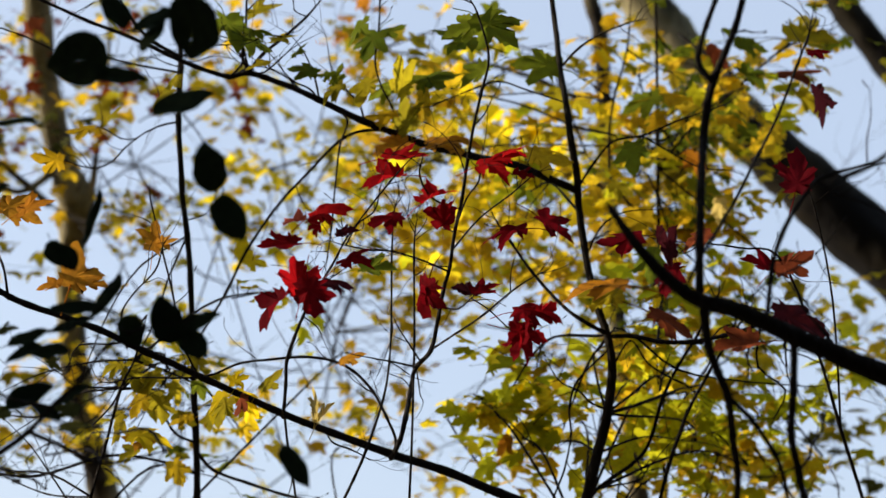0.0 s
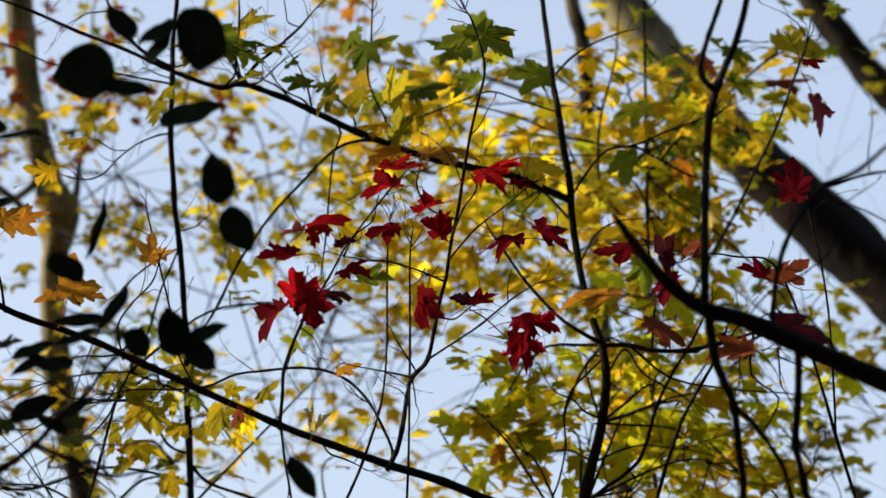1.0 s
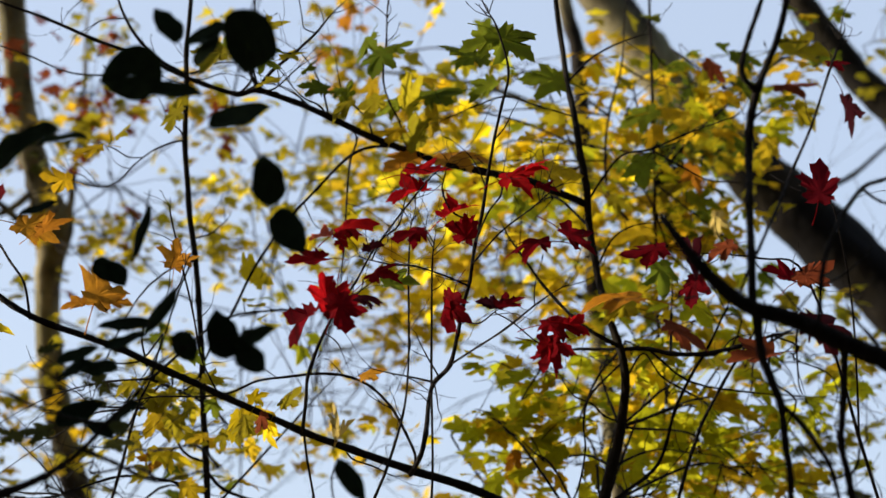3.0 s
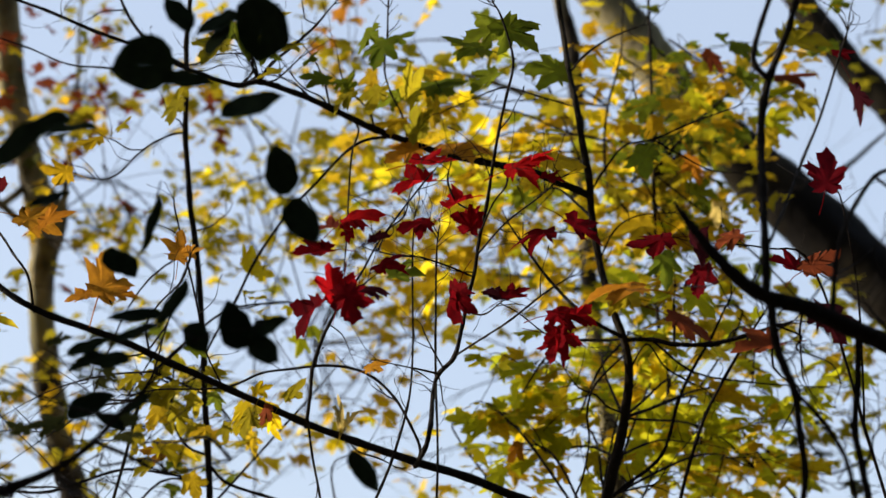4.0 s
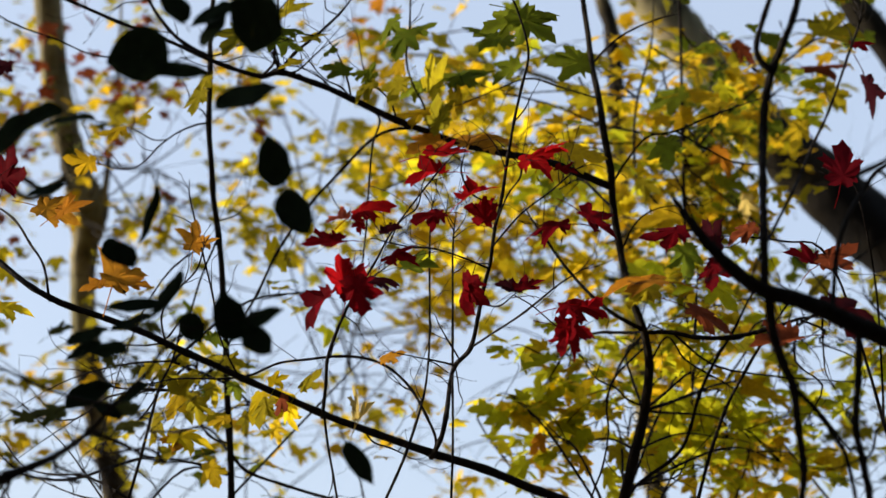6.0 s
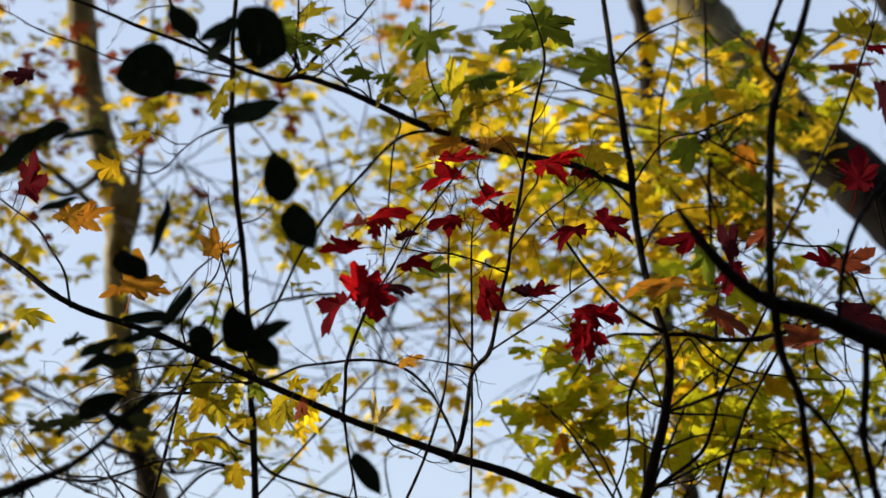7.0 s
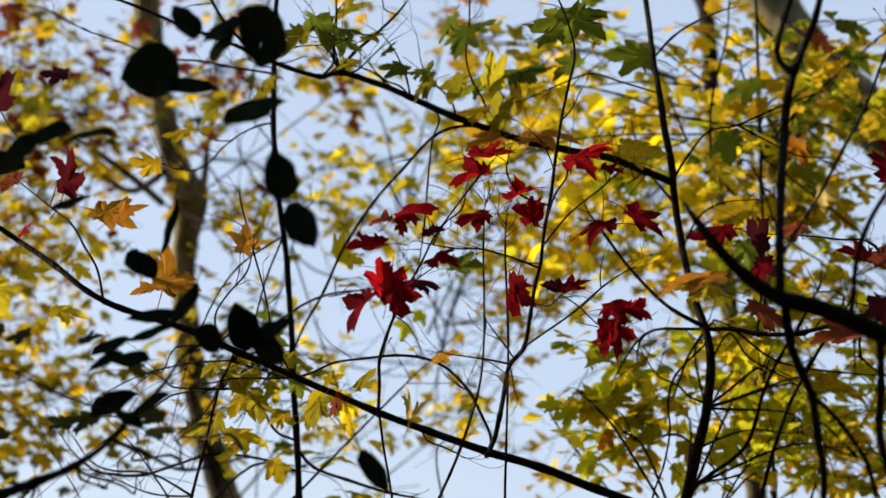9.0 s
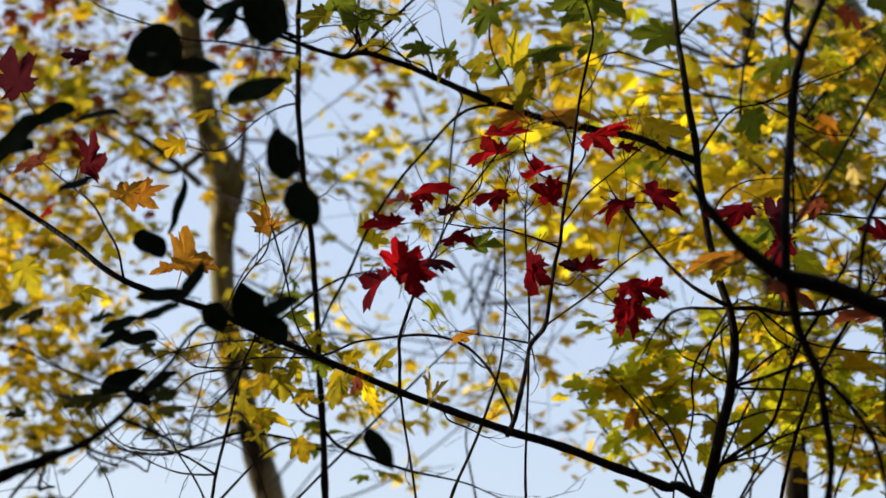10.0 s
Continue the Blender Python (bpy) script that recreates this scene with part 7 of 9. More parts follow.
stem(low_tree, "twig", "twig", [(-0.720, 2.638, 2.330, 0.0009), (-0.706, 2.623, 2.337, 0.0006), (-0.693, 2.608, 2.338, 0.0005)])
leaf(low_tree, "green", (-0.610, 2.846, 2.411), 0.051, (0.94, 0.21, -0.27), (0.34, -0.69, 0.63), label="green maple leaf")
leaf(low_tree, "olive", (-0.685, 2.858, 2.344), 0.063, (0.51, -0.12, -0.85), (0.49, -0.77, 0.40), label="olive maple leaf")
leaf(low_tree, "olive", (-0.696, 2.854, 2.354), 0.051, (-0.93, 0.00, -0.38), (-0.21, -0.83, 0.51), label="olive maple leaf")
leaf(low_tree, "olive", (-0.653, 2.968, 2.326), 0.060, (-0.09, -0.15, -0.98), (-0.40, -0.90, 0.17), label="olive maple leaf")
leaf(low_tree, "green", (-0.576, 2.970, 2.351), 0.045, (0.51, -0.12, -0.85), (0.58, -0.68, 0.45), label="green maple leaf")
leaf(low_tree, "olive", (-0.641, 3.075, 2.304), 0.054, (0.94, 0.21, -0.27), (0.33, -0.77, 0.54), label="olive maple leaf")
leaf(low_tree, "olive", (-0.626, 2.801, 2.348), 0.056, (-0.98, 0.04, -0.19), (-0.15, -0.82, 0.55), label="olive maple leaf")
leaf(low_tree, "olive", (-0.562, 2.802, 2.350), 0.043, (1.00, 0.01, 0.03), (-0.01, -0.82, 0.57), label="olive maple leaf")
leaf(low_tree, "gold", (-0.665, 2.913, 2.308), 0.058, (-0.28, -0.15, -0.95), (-0.40, -0.88, 0.25), label="golden maple leaf")
leaf(low_tree, "olive", (-0.694, 3.040, 2.222), 0.053, (-0.85, 0.15, -0.50), (-0.40, -0.80, 0.45), label="olive maple leaf")
leaf(low_tree, "gold", (-0.626, 3.048, 2.203), 0.057, (0.36, 0.31, -0.88), (-0.58, 0.82, 0.04), label="golden maple leaf")
leaf(low_tree, "olive", (-0.549, 3.017, 2.302), 0.045, (-0.13, -0.13, -0.98), (-0.61, -0.77, 0.18), label="olive maple leaf")
leaf(low_tree, "yellow", (-1.379, 3.406, 2.696), 0.076, (0.95, 0.07, 0.31), (-0.15, -0.76, 0.64), label="yellow maple leaf")
leaf(low_tree, "yellow", (-1.244, 3.420, 2.724), 0.056, (0.76, 0.31, -0.57), (0.60, -0.67, 0.44), label="yellow maple leaf")
leaf(low_tree, "gold", (-1.252, 3.405, 2.770), 0.054, (-0.33, 0.23, -0.92), (0.65, 0.76, -0.04), label="golden maple leaf")
leaf(low_tree, "yellow", (-1.399, 3.387, 2.748), 0.048, (0.99, 0.15, 0.06), (0.09, -0.80, 0.59), label="yellow maple leaf")
leaf(low_tree, "olive", (-1.526, 3.568, 2.730), 0.102, (0.50, 0.34, -0.80), (0.64, -0.76, 0.08), label="olive maple leaf")
leaf(low_tree, "olive", (-0.619, 2.857, 2.335), 0.071, (-0.91, -0.03, -0.41), (-0.25, -0.76, 0.60), label="olive maple leaf")
leaf(low_tree, "olive", (-0.602, 2.864, 2.321), 0.051, (0.50, 0.34, -0.80), (0.72, -0.67, 0.17), label="olive maple leaf")
leaf(low_tree, "olive", (-0.699, 2.866, 2.262), 0.068, (-0.11, 0.28, -0.95), (0.80, 0.59, 0.08), label="olive maple leaf")
leaf(low_tree, "orange", (-0.628, 2.893, 2.215), 0.065, (-0.99, -0.16, -0.03), (0.09, -0.65, 0.76), label="orange maple leaf")
leaf(low_tree, "gold", (-0.558, 2.890, 2.261), 0.049, (-0.97, -0.10, -0.23), (-0.10, -0.67, 0.73), label="golden maple leaf")
leaf(low_tree, "olive", (-0.623, 2.869, 2.293), 0.058, (0.24, -0.12, -0.96), (0.71, -0.66, 0.26), label="olive maple leaf")
leaf(low_tree, "gold", (-0.605, 3.630, 2.411), 0.061, (0.35, 0.33, -0.88), (0.84, -0.53, 0.13), label="golden maple leaf")
spray(low_tree, "twig", (-0.645, 2.743, 2.333), (-0.799, 3.637, 2.491), (0.16, 0.4, 0.12), 12, "olive olive green", 0.054)
spray(low_tree, "twig", (-0.645, 2.743, 2.333), (-0.619, 3.868, 2.404), (0.17, 0.4, 0.12), 8, "gold olive", 0.054)
spray(low_tree, "twig", (-0.750, 2.905, 2.033), (-0.698, 3.705, 2.299), (0.18, 0.3, 0.07), 7, "olive gold green", 0.054)
spray(low_tree, "twig", (-0.645, 2.743, 2.333), (-0.492, 3.477, 2.693), (0.10, 0.3, 0.09), 5, "yellowgreen yellow", 0.054)
spray(low_tree, "twig", (-0.672, 2.770, 2.285), (-0.935, 3.851, 2.435), (0.15, 0.4, 0.14), 6, "olive", 0.054)
spray(low_tree, "twig", (-0.672, 2.770, 2.285), (-0.787, 3.760, 2.529), (0.14, 0.3, 0.12), 6, "yellow olive", 0.054)
crown(low_tree, "twig", [
    ((-0.672, 2.770, 2.285), (-0.923, 4.306, 2.565), (0.29, 0.4, 0.18), 22, "olive gold green", 0.06),
    ((-0.793, 2.930, 1.833), (-0.431, 4.433, 2.846), (0.22, 0.4, 0.10), 9, "yellow yellowgreen", 0.06),
])

# leaning young maple with deep red autumn leaves
red_maple = thing("young_maple", (1.605, 3.352, 0.0), "leaning young maple with deep red autumn leaves", "maple")
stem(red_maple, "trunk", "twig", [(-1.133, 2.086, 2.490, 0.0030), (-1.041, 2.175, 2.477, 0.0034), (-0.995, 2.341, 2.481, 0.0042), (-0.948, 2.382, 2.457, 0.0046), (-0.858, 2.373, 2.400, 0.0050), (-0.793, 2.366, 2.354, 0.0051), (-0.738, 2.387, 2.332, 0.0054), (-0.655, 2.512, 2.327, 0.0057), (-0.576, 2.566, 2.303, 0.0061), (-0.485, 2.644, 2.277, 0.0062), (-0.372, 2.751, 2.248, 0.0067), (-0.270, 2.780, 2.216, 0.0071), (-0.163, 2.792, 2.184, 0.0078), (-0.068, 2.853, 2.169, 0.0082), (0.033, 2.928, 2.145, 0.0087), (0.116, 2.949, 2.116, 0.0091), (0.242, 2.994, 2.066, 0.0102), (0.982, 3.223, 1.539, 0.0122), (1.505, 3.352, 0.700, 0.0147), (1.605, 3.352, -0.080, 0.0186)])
stem(red_maple, "branch", "twig", [(-0.163, 2.791, 2.176, 0.0050), (-0.145, 2.727, 2.196, 0.0044), (-0.136, 2.715, 2.234, 0.0045), (-0.134, 2.796, 2.315, 0.0042), (-0.124, 2.753, 2.339, 0.0042), (-0.094, 2.700, 2.359, 0.0042), (-0.079, 2.629, 2.400, 0.0037), (-0.070, 2.579, 2.437, 0.0036), (-0.060, 2.558, 2.472, 0.0033), (-0.052, 2.521, 2.522, 0.0032), (-0.040, 2.480, 2.569, 0.0032), (-0.030, 2.432, 2.623, 0.0028), (-0.021, 2.398, 2.672, 0.0025), (-0.009, 2.373, 2.723, 0.0025), (0.001, 2.347, 2.776, 0.0021), (-0.020, 2.311, 2.838, 0.0017), (-0.042, 2.288, 2.868, 0.0011), (-0.080, 2.232, 2.934, 0.0007), (-0.109, 2.176, 3.002, 0.0003)], shoots=9)
stem(red_maple, "branch", "twig", [(-0.161, 2.784, 2.178, 0.0026), (-0.155, 2.773, 2.205, 0.0026), (-0.174, 2.764, 2.246, 0.0026), (-0.203, 2.768, 2.295, 0.0026), (-0.241, 2.763, 2.331, 0.0026), (-0.283, 2.748, 2.346, 0.0026), (-0.333, 2.729, 2.346, 0.0026), (-0.392, 2.719, 2.335, 0.0022), (-0.444, 2.717, 2.326, 0.0022), (-0.491, 2.710, 2.302, 0.0022), (-0.538, 2.691, 2.289, 0.0018), (-0.620, 2.691, 2.287, 0.0015), (-0.670, 2.693, 2.277, 0.0012), (-0.690, 2.692, 2.276, 0.0008), (-0.707, 2.695, 2.264, 0.0003)], shoots=9)
stem(red_maple, "branch", "twig", [(-0.363, 2.756, 2.237, 0.0034), (-0.345, 2.651, 2.275, 0.0030), (-0.338, 2.597, 2.303, 0.0029), (-0.326, 2.580, 2.339, 0.0029), (-0.306, 2.535, 2.367, 0.0026), (-0.279, 2.436, 2.373, 0.0020), (-0.245, 2.329, 2.365, 0.0014), (-0.224, 2.269, 2.358, 0.0009), (-0.214, 2.218, 2.361, 0.0003)], shoots=7)
stem(red_maple, "twig", "twig", [(-0.357, 2.725, 2.250, 0.0025), (-0.346, 2.731, 2.181, 0.0021), (-0.332, 2.733, 2.120, 0.0021), (-0.316, 2.737, 2.042, 0.0021), (-0.293, 2.740, 1.915, 0.0016), (-0.288, 2.754, 1.819, 0.0011), (-0.228, 2.777, 1.734, 0.0004)], shoots=5)
stem(red_maple, "branch", "twig", [(-0.292, 2.743, 1.896, 0.0033), (-0.261, 2.712, 1.990, 0.0029), (-0.244, 2.698, 2.057, 0.0029), (-0.217, 2.687, 2.120, 0.0026), (-0.199, 2.686, 2.171, 0.0026), (-0.177, 2.712, 2.268, 0.0022), (-0.172, 2.733, 2.342, 0.0019), (-0.173, 2.729, 2.427, 0.0019), (-0.174, 2.688, 2.534, 0.0019), (-0.172, 2.654, 2.598, 0.0012), (-0.170, 2.645, 2.617, 0.0008), (-0.178, 2.632, 2.633, 0.0003)], shoots=9)
stem(red_maple, "twig", "twig", [(-0.124, 2.907, 1.917, 0.0030), (-0.124, 2.820, 2.008, 0.0025), (-0.122, 2.746, 2.078, 0.0024), (-0.121, 2.708, 2.172, 0.0021), (-0.127, 2.759, 2.286, 0.0021), (-0.132, 2.781, 2.399, 0.0022), (-0.129, 2.630, 2.515, 0.0017), (-0.125, 2.586, 2.554, 0.0011), (-0.122, 2.570, 2.566, 0.0006), (-0.129, 2.548, 2.576, 0.0004)], shoots=8)
stem(red_maple, "twig", "twig", [(-0.062, 2.563, 2.465, 0.0020), (-0.104, 2.519, 2.469, 0.0016), (-0.149, 2.443, 2.459, 0.0016), (-0.180, 2.369, 2.436, 0.0014), (-0.218, 2.280, 2.415, 0.0009), (-0.231, 2.264, 2.414, 0.0006), (-0.244, 2.245, 2.403, 0.0004)], shoots=5)
stem(red_maple, "twig", "twig", [(-0.094, 2.700, 2.359, 0.0022), (-0.043, 2.609, 2.369, 0.0020), (0.006, 2.516, 2.377, 0.0020), (0.060, 2.405, 2.391, 0.0015), (0.096, 2.387, 2.410, 0.0009), (0.110, 2.384, 2.417, 0.0006), (0.119, 2.386, 2.433, 0.0004)], shoots=5)
stem(red_maple, "twig", "twig", [(-0.124, 2.753, 2.339, 0.0022), (-0.165, 2.679, 2.330, 0.0016), (-0.207, 2.520, 2.298, 0.0009), (-0.221, 2.499, 2.297, 0.0006), (-0.236, 2.483, 2.288, 0.0004)], shoots=4)
stem(red_maple, "twig", "twig", [(-0.115, 2.739, 2.346, 0.0017), (-0.130, 2.677, 2.359, 0.0016), (-0.144, 2.546, 2.359, 0.0010), (-0.149, 2.514, 2.365, 0.0006), (-0.162, 2.491, 2.369, 0.0004)], shoots=4)
stem(red_maple, "twig", "twig", [(-0.279, 2.436, 2.373, 0.0019), (-0.241, 2.365, 2.404, 0.0019), (-0.214, 2.327, 2.440, 0.0014), (-0.180, 2.306, 2.482, 0.0014), (-0.146, 2.291, 2.525, 0.0015), (-0.124, 2.292, 2.555, 0.0009), (-0.114, 2.294, 2.568, 0.0006), (-0.102, 2.299, 2.580, 0.0004)], shoots=6)
stem(red_maple, "twig", "twig", [(-0.044, 2.492, 2.555, 0.0016), (-0.087, 2.447, 2.556, 0.0016), (-0.104, 2.363, 2.563, 0.0015), (-0.099, 2.320, 2.577, 0.0010), (-0.095, 2.310, 2.588, 0.0006), (-0.089, 2.302, 2.601, 0.0004)], shoots=4)
stem(red_maple, "twig", "twig", [(-0.050, 2.512, 2.531, 0.0020), (-0.030, 2.429, 2.551, 0.0015), (-0.010, 2.385, 2.564, 0.0015), (-0.004, 2.363, 2.581, 0.0009), (0.001, 2.342, 2.587, 0.0006), (0.009, 2.317, 2.592, 0.0003)], shoots=4)
stem(red_maple, "twig", "twig", [(-0.056, 2.541, 2.497, 0.0020), (-0.009, 2.471, 2.531, 0.0016), (0.046, 2.416, 2.558, 0.0015), (0.078, 2.400, 2.583, 0.0013), (0.092, 2.392, 2.590, 0.0009), (0.108, 2.383, 2.597, 0.0004)], shoots=4)
stem(red_maple, "twig", "twig", [(-0.075, 2.603, 2.413, 0.0016), (-0.043, 2.545, 2.392, 0.0016), (-0.016, 2.462, 2.387, 0.0009), (-0.002, 2.431, 2.387, 0.0006), (0.013, 2.406, 2.386, 0.0004)], shoots=4)
stem(red_maple, "twig", "twig", [(-0.016, 2.462, 2.387, 0.0012), (0.015, 2.404, 2.352, 0.0011), (0.047, 2.354, 2.310, 0.0011), (0.069, 2.338, 2.292, 0.0009), (0.081, 2.329, 2.279, 0.0006), (0.097, 2.317, 2.275, 0.0004)], shoots=4)
stem(red_maple, "twig", "twig", [(-0.210, 2.297, 2.419, 0.0014), (-0.197, 2.325, 2.464, 0.0014), (-0.172, 2.335, 2.492, 0.0014), (-0.162, 2.299, 2.518, 0.0009), (-0.156, 2.289, 2.530, 0.0006), (-0.159, 2.274, 2.542, 0.0004)], shoots=4)
stem(red_maple, "twig", "twig", [(-0.282, 2.781, 2.212, 0.0017), (-0.263, 2.730, 2.188, 0.0017), (-0.229, 2.686, 2.170, 0.0016), (-0.204, 2.677, 2.158, 0.0010), (-0.191, 2.680, 2.151, 0.0007), (-0.174, 2.691, 2.154, 0.0004)], shoots=4)
stem(red_maple, "twig", "twig", [(-0.492, 2.631, 2.271, 0.0020), (-0.505, 2.586, 2.296, 0.0016), (-0.518, 2.552, 2.327, 0.0016), (-0.532, 2.517, 2.397, 0.0016), (-0.542, 2.463, 2.450, 0.0016), (-0.557, 2.403, 2.522, 0.0013), (-0.559, 2.397, 2.538, 0.0009), (-0.560, 2.394, 2.557, 0.0004)], shoots=6)
stem(red_maple, "twig", "twig", [(-0.610, 2.552, 2.306, 0.0020), (-0.608, 2.487, 2.345, 0.0016), (-0.582, 2.455, 2.376, 0.0015), (-0.534, 2.392, 2.397, 0.0015), (-0.518, 2.362, 2.426, 0.0009), (-0.512, 2.358, 2.440, 0.0006), (-0.504, 2.359, 2.454, 0.0004)], shoots=5)
stem(red_maple, "twig", "twig", [(-0.765, 2.374, 2.334, 0.0023), (-0.770, 2.338, 2.383, 0.0019), (-0.806, 2.363, 2.429, 0.0020), (-0.855, 2.410, 2.487, 0.0020), (-0.933, 2.480, 2.547, 0.0016), (-0.998, 2.504, 2.595, 0.0010), (-1.011, 2.501, 2.605, 0.0007), (-1.027, 2.491, 2.605, 0.0004)], shoots=6)
stem(red_maple, "twig", "twig", [(-0.203, 2.768, 2.295, 0.0013), (-0.215, 2.765, 2.297, 0.0011), (-0.224, 2.763, 2.305, 0.0009), (-0.230, 2.760, 2.311, 0.0007), (-0.235, 2.752, 2.315, 0.0005), (-0.238, 2.743, 2.315, 0.0004), (-0.239, 2.736, 2.319, 0.0003)], steps=3)
stem(red_maple, "twig", "twig", [(-0.230, 2.760, 2.311, 0.0005), (-0.235, 2.750, 2.316, 0.0004), (-0.239, 2.740, 2.319, 0.0003)])
stem(red_maple, "twig", "twig", [(-0.177, 2.712, 2.268, 0.0013), (-0.180, 2.713, 2.263, 0.0011), (-0.185, 2.711, 2.254, 0.0009), (-0.186, 2.709, 2.243, 0.0007), (-0.189, 2.705, 2.231, 0.0005), (-0.190, 2.701, 2.218, 0.0003), (-0.193, 2.696, 2.208, 0.0003)], steps=3)
stem(red_maple, "twig", "twig", [(-0.186, 2.709, 2.243, 0.0005), (-0.198, 2.699, 2.232, 0.0004), (-0.211, 2.689, 2.220, 0.0003)])
stem(red_maple, "twig", "twig", [(-0.124, 2.753, 2.339, 0.0014), (-0.132, 2.767, 2.329, 0.0012), (-0.132, 2.784, 2.327, 0.0010), (-0.132, 2.792, 2.323, 0.0008), (-0.148, 2.790, 2.317, 0.0005), (-0.159, 2.784, 2.315, 0.0003), (-0.160, 2.781, 2.319, 0.0003)], steps=3)
stem(red_maple, "twig", "twig", [(-0.132, 2.784, 2.327, 0.0007), (-0.151, 2.777, 2.330, 0.0005), (-0.170, 2.766, 2.330, 0.0003)])
stem(red_maple, "twig", "twig", [(-0.124, 2.753, 2.339, 0.0014), (-0.119, 2.767, 2.315, 0.0012), (-0.116, 2.779, 2.294, 0.0010), (-0.110, 2.785, 2.282, 0.0008), (-0.114, 2.782, 2.263, 0.0005), (-0.122, 2.772, 2.248, 0.0003), (-0.131, 2.762, 2.240, 0.0003)], steps=3)
stem(red_maple, "twig", "twig", [(-0.116, 2.779, 2.294, 0.0007), (-0.116, 2.779, 2.295, 0.0005), (-0.116, 2.778, 2.296, 0.0003)])
stem(red_maple, "twig", "twig", [(-0.306, 2.535, 2.367, 0.0013), (-0.291, 2.562, 2.362, 0.0011), (-0.285, 2.586, 2.359, 0.0009), (-0.279, 2.610, 2.348, 0.0006), (-0.274, 2.630, 2.338, 0.0005), (-0.266, 2.647, 2.325, 0.0003), (-0.260, 2.659, 2.316, 0.0003)], steps=3)
stem(red_maple, "twig", "twig", [(-0.279, 2.610, 2.348, 0.0005), (-0.271, 2.621, 2.346, 0.0004), (-0.264, 2.631, 2.342, 0.0003)])
stem(red_maple, "twig", "twig", [(-0.172, 2.733, 2.342, 0.0013), (-0.157, 2.744, 2.338, 0.0011), (-0.141, 2.756, 2.329, 0.0009), (-0.126, 2.766, 2.322, 0.0007), (-0.111, 2.777, 2.321, 0.0005), (-0.097, 2.784, 2.319, 0.0003), (-0.085, 2.790, 2.320, 0.0003)], steps=3)
stem(red_maple, "twig", "twig", [(-0.111, 2.777, 2.321, 0.0004), (-0.113, 2.778, 2.316, 0.0003), (-0.115, 2.777, 2.307, 0.0003)])
stem(red_maple, "twig", "twig", [(-0.173, 2.729, 2.427, 0.0014), (-0.169, 2.736, 2.407, 0.0011), (-0.171, 2.737, 2.388, 0.0009), (-0.174, 2.732, 2.370, 0.0007), (-0.180, 2.728, 2.347, 0.0005), (-0.185, 2.724, 2.331, 0.0004), (-0.189, 2.720, 2.314, 0.0003)], steps=3)
stem(red_maple, "twig", "twig", [(-0.180, 2.728, 2.347, 0.0004), (-0.191, 2.719, 2.313, 0.0003), (-0.202, 2.707, 2.277, 0.0003)])
stem(red_maple, "twig", "twig", [(-0.245, 2.329, 2.365, 0.0011), (-0.224, 2.335, 2.385, 0.0009), (-0.204, 2.372, 2.414, 0.0007), (-0.180, 2.410, 2.435, 0.0005), (-0.157, 2.427, 2.446, 0.0005), (-0.131, 2.455, 2.461, 0.0003), (-0.115, 2.467, 2.465, 0.0003)], steps=3, shoots=2)
stem(red_maple, "twig", "twig", [(-0.180, 2.410, 2.435, 0.0004), (-0.154, 2.439, 2.465, 0.0003), (-0.126, 2.460, 2.490, 0.0003)])
stem(red_maple, "twig", "twig", [(-0.052, 2.521, 2.522, 0.0013), (-0.064, 2.535, 2.534, 0.0011), (-0.072, 2.546, 2.549, 0.0009), (-0.088, 2.551, 2.556, 0.0006), (-0.101, 2.551, 2.571, 0.0005), (-0.115, 2.543, 2.583, 0.0003), (-0.130, 2.536, 2.586, 0.0003)], steps=3)
stem(red_maple, "twig", "twig", [(-0.101, 2.551, 2.571, 0.0003), (-0.112, 2.560, 2.571, 0.0003), (-0.122, 2.571, 2.570, 0.0003)])
stem(red_maple, "twig", "twig", [(-0.060, 2.558, 2.472, 0.0012), (-0.090, 2.551, 2.471, 0.0010), (-0.121, 2.535, 2.475, 0.0007), (-0.143, 2.513, 2.478, 0.0005), (-0.166, 2.473, 2.473, 0.0005), (-0.183, 2.431, 2.465, 0.0003), (-0.191, 2.405, 2.465, 0.0003)], steps=3, shoots=2)
stem(red_maple, "twig", "twig", [(-0.143, 2.513, 2.478, 0.0004), (-0.185, 2.458, 2.487, 0.0003), (-0.226, 2.408, 2.493, 0.0003)])
leaf(red_maple, "red", (-0.163, 2.333, 2.581), 0.079, (1.00, -0.08, 0.05), (-0.06, -0.60, 0.79), 9, label="bright red maple leaf")
leaf(red_maple, "red", (-0.127, 2.314, 2.546), 0.069, (-0.98, -0.12, -0.17), (-0.10, -0.71, 0.70), 10, label="bright red maple leaf")
leaf(red_maple, "red", (-0.009, 2.345, 2.578), 0.077, (0.92, -0.27, 0.28), (-0.31, -0.72, 0.62), 11, label="bright red maple leaf")
leaf(red_maple, "red", (0.029, 2.353, 2.589), 0.052, (0.61, -0.49, 0.63), (-0.72, 0.20, 0.67), 13, label="bright red maple leaf")
leaf(red_maple, "darkred", (0.048, 2.342, 2.565), 0.042, (0.98, -0.07, -0.18), (0.15, -0.68, 0.72), 12, label="deep red maple leaf")
leaf(red_maple, "red", (-0.266, 2.253, 2.448), 0.069, (0.85, -0.38, 0.37), (-0.43, -0.68, 0.60), 13, label="bright red maple leaf")
leaf(red_maple, "pink", (-0.269, 2.235, 2.435), 0.041, (-0.96, 0.24, 0.15), (0.07, -0.69, 0.72), 10, label="coral maple leaf")
leaf(red_maple, "red", (-0.248, 2.246, 2.439), 0.026, (-0.15, 0.33, -0.93), (-0.52, -0.83, -0.20), 14, label="bright red maple leaf")
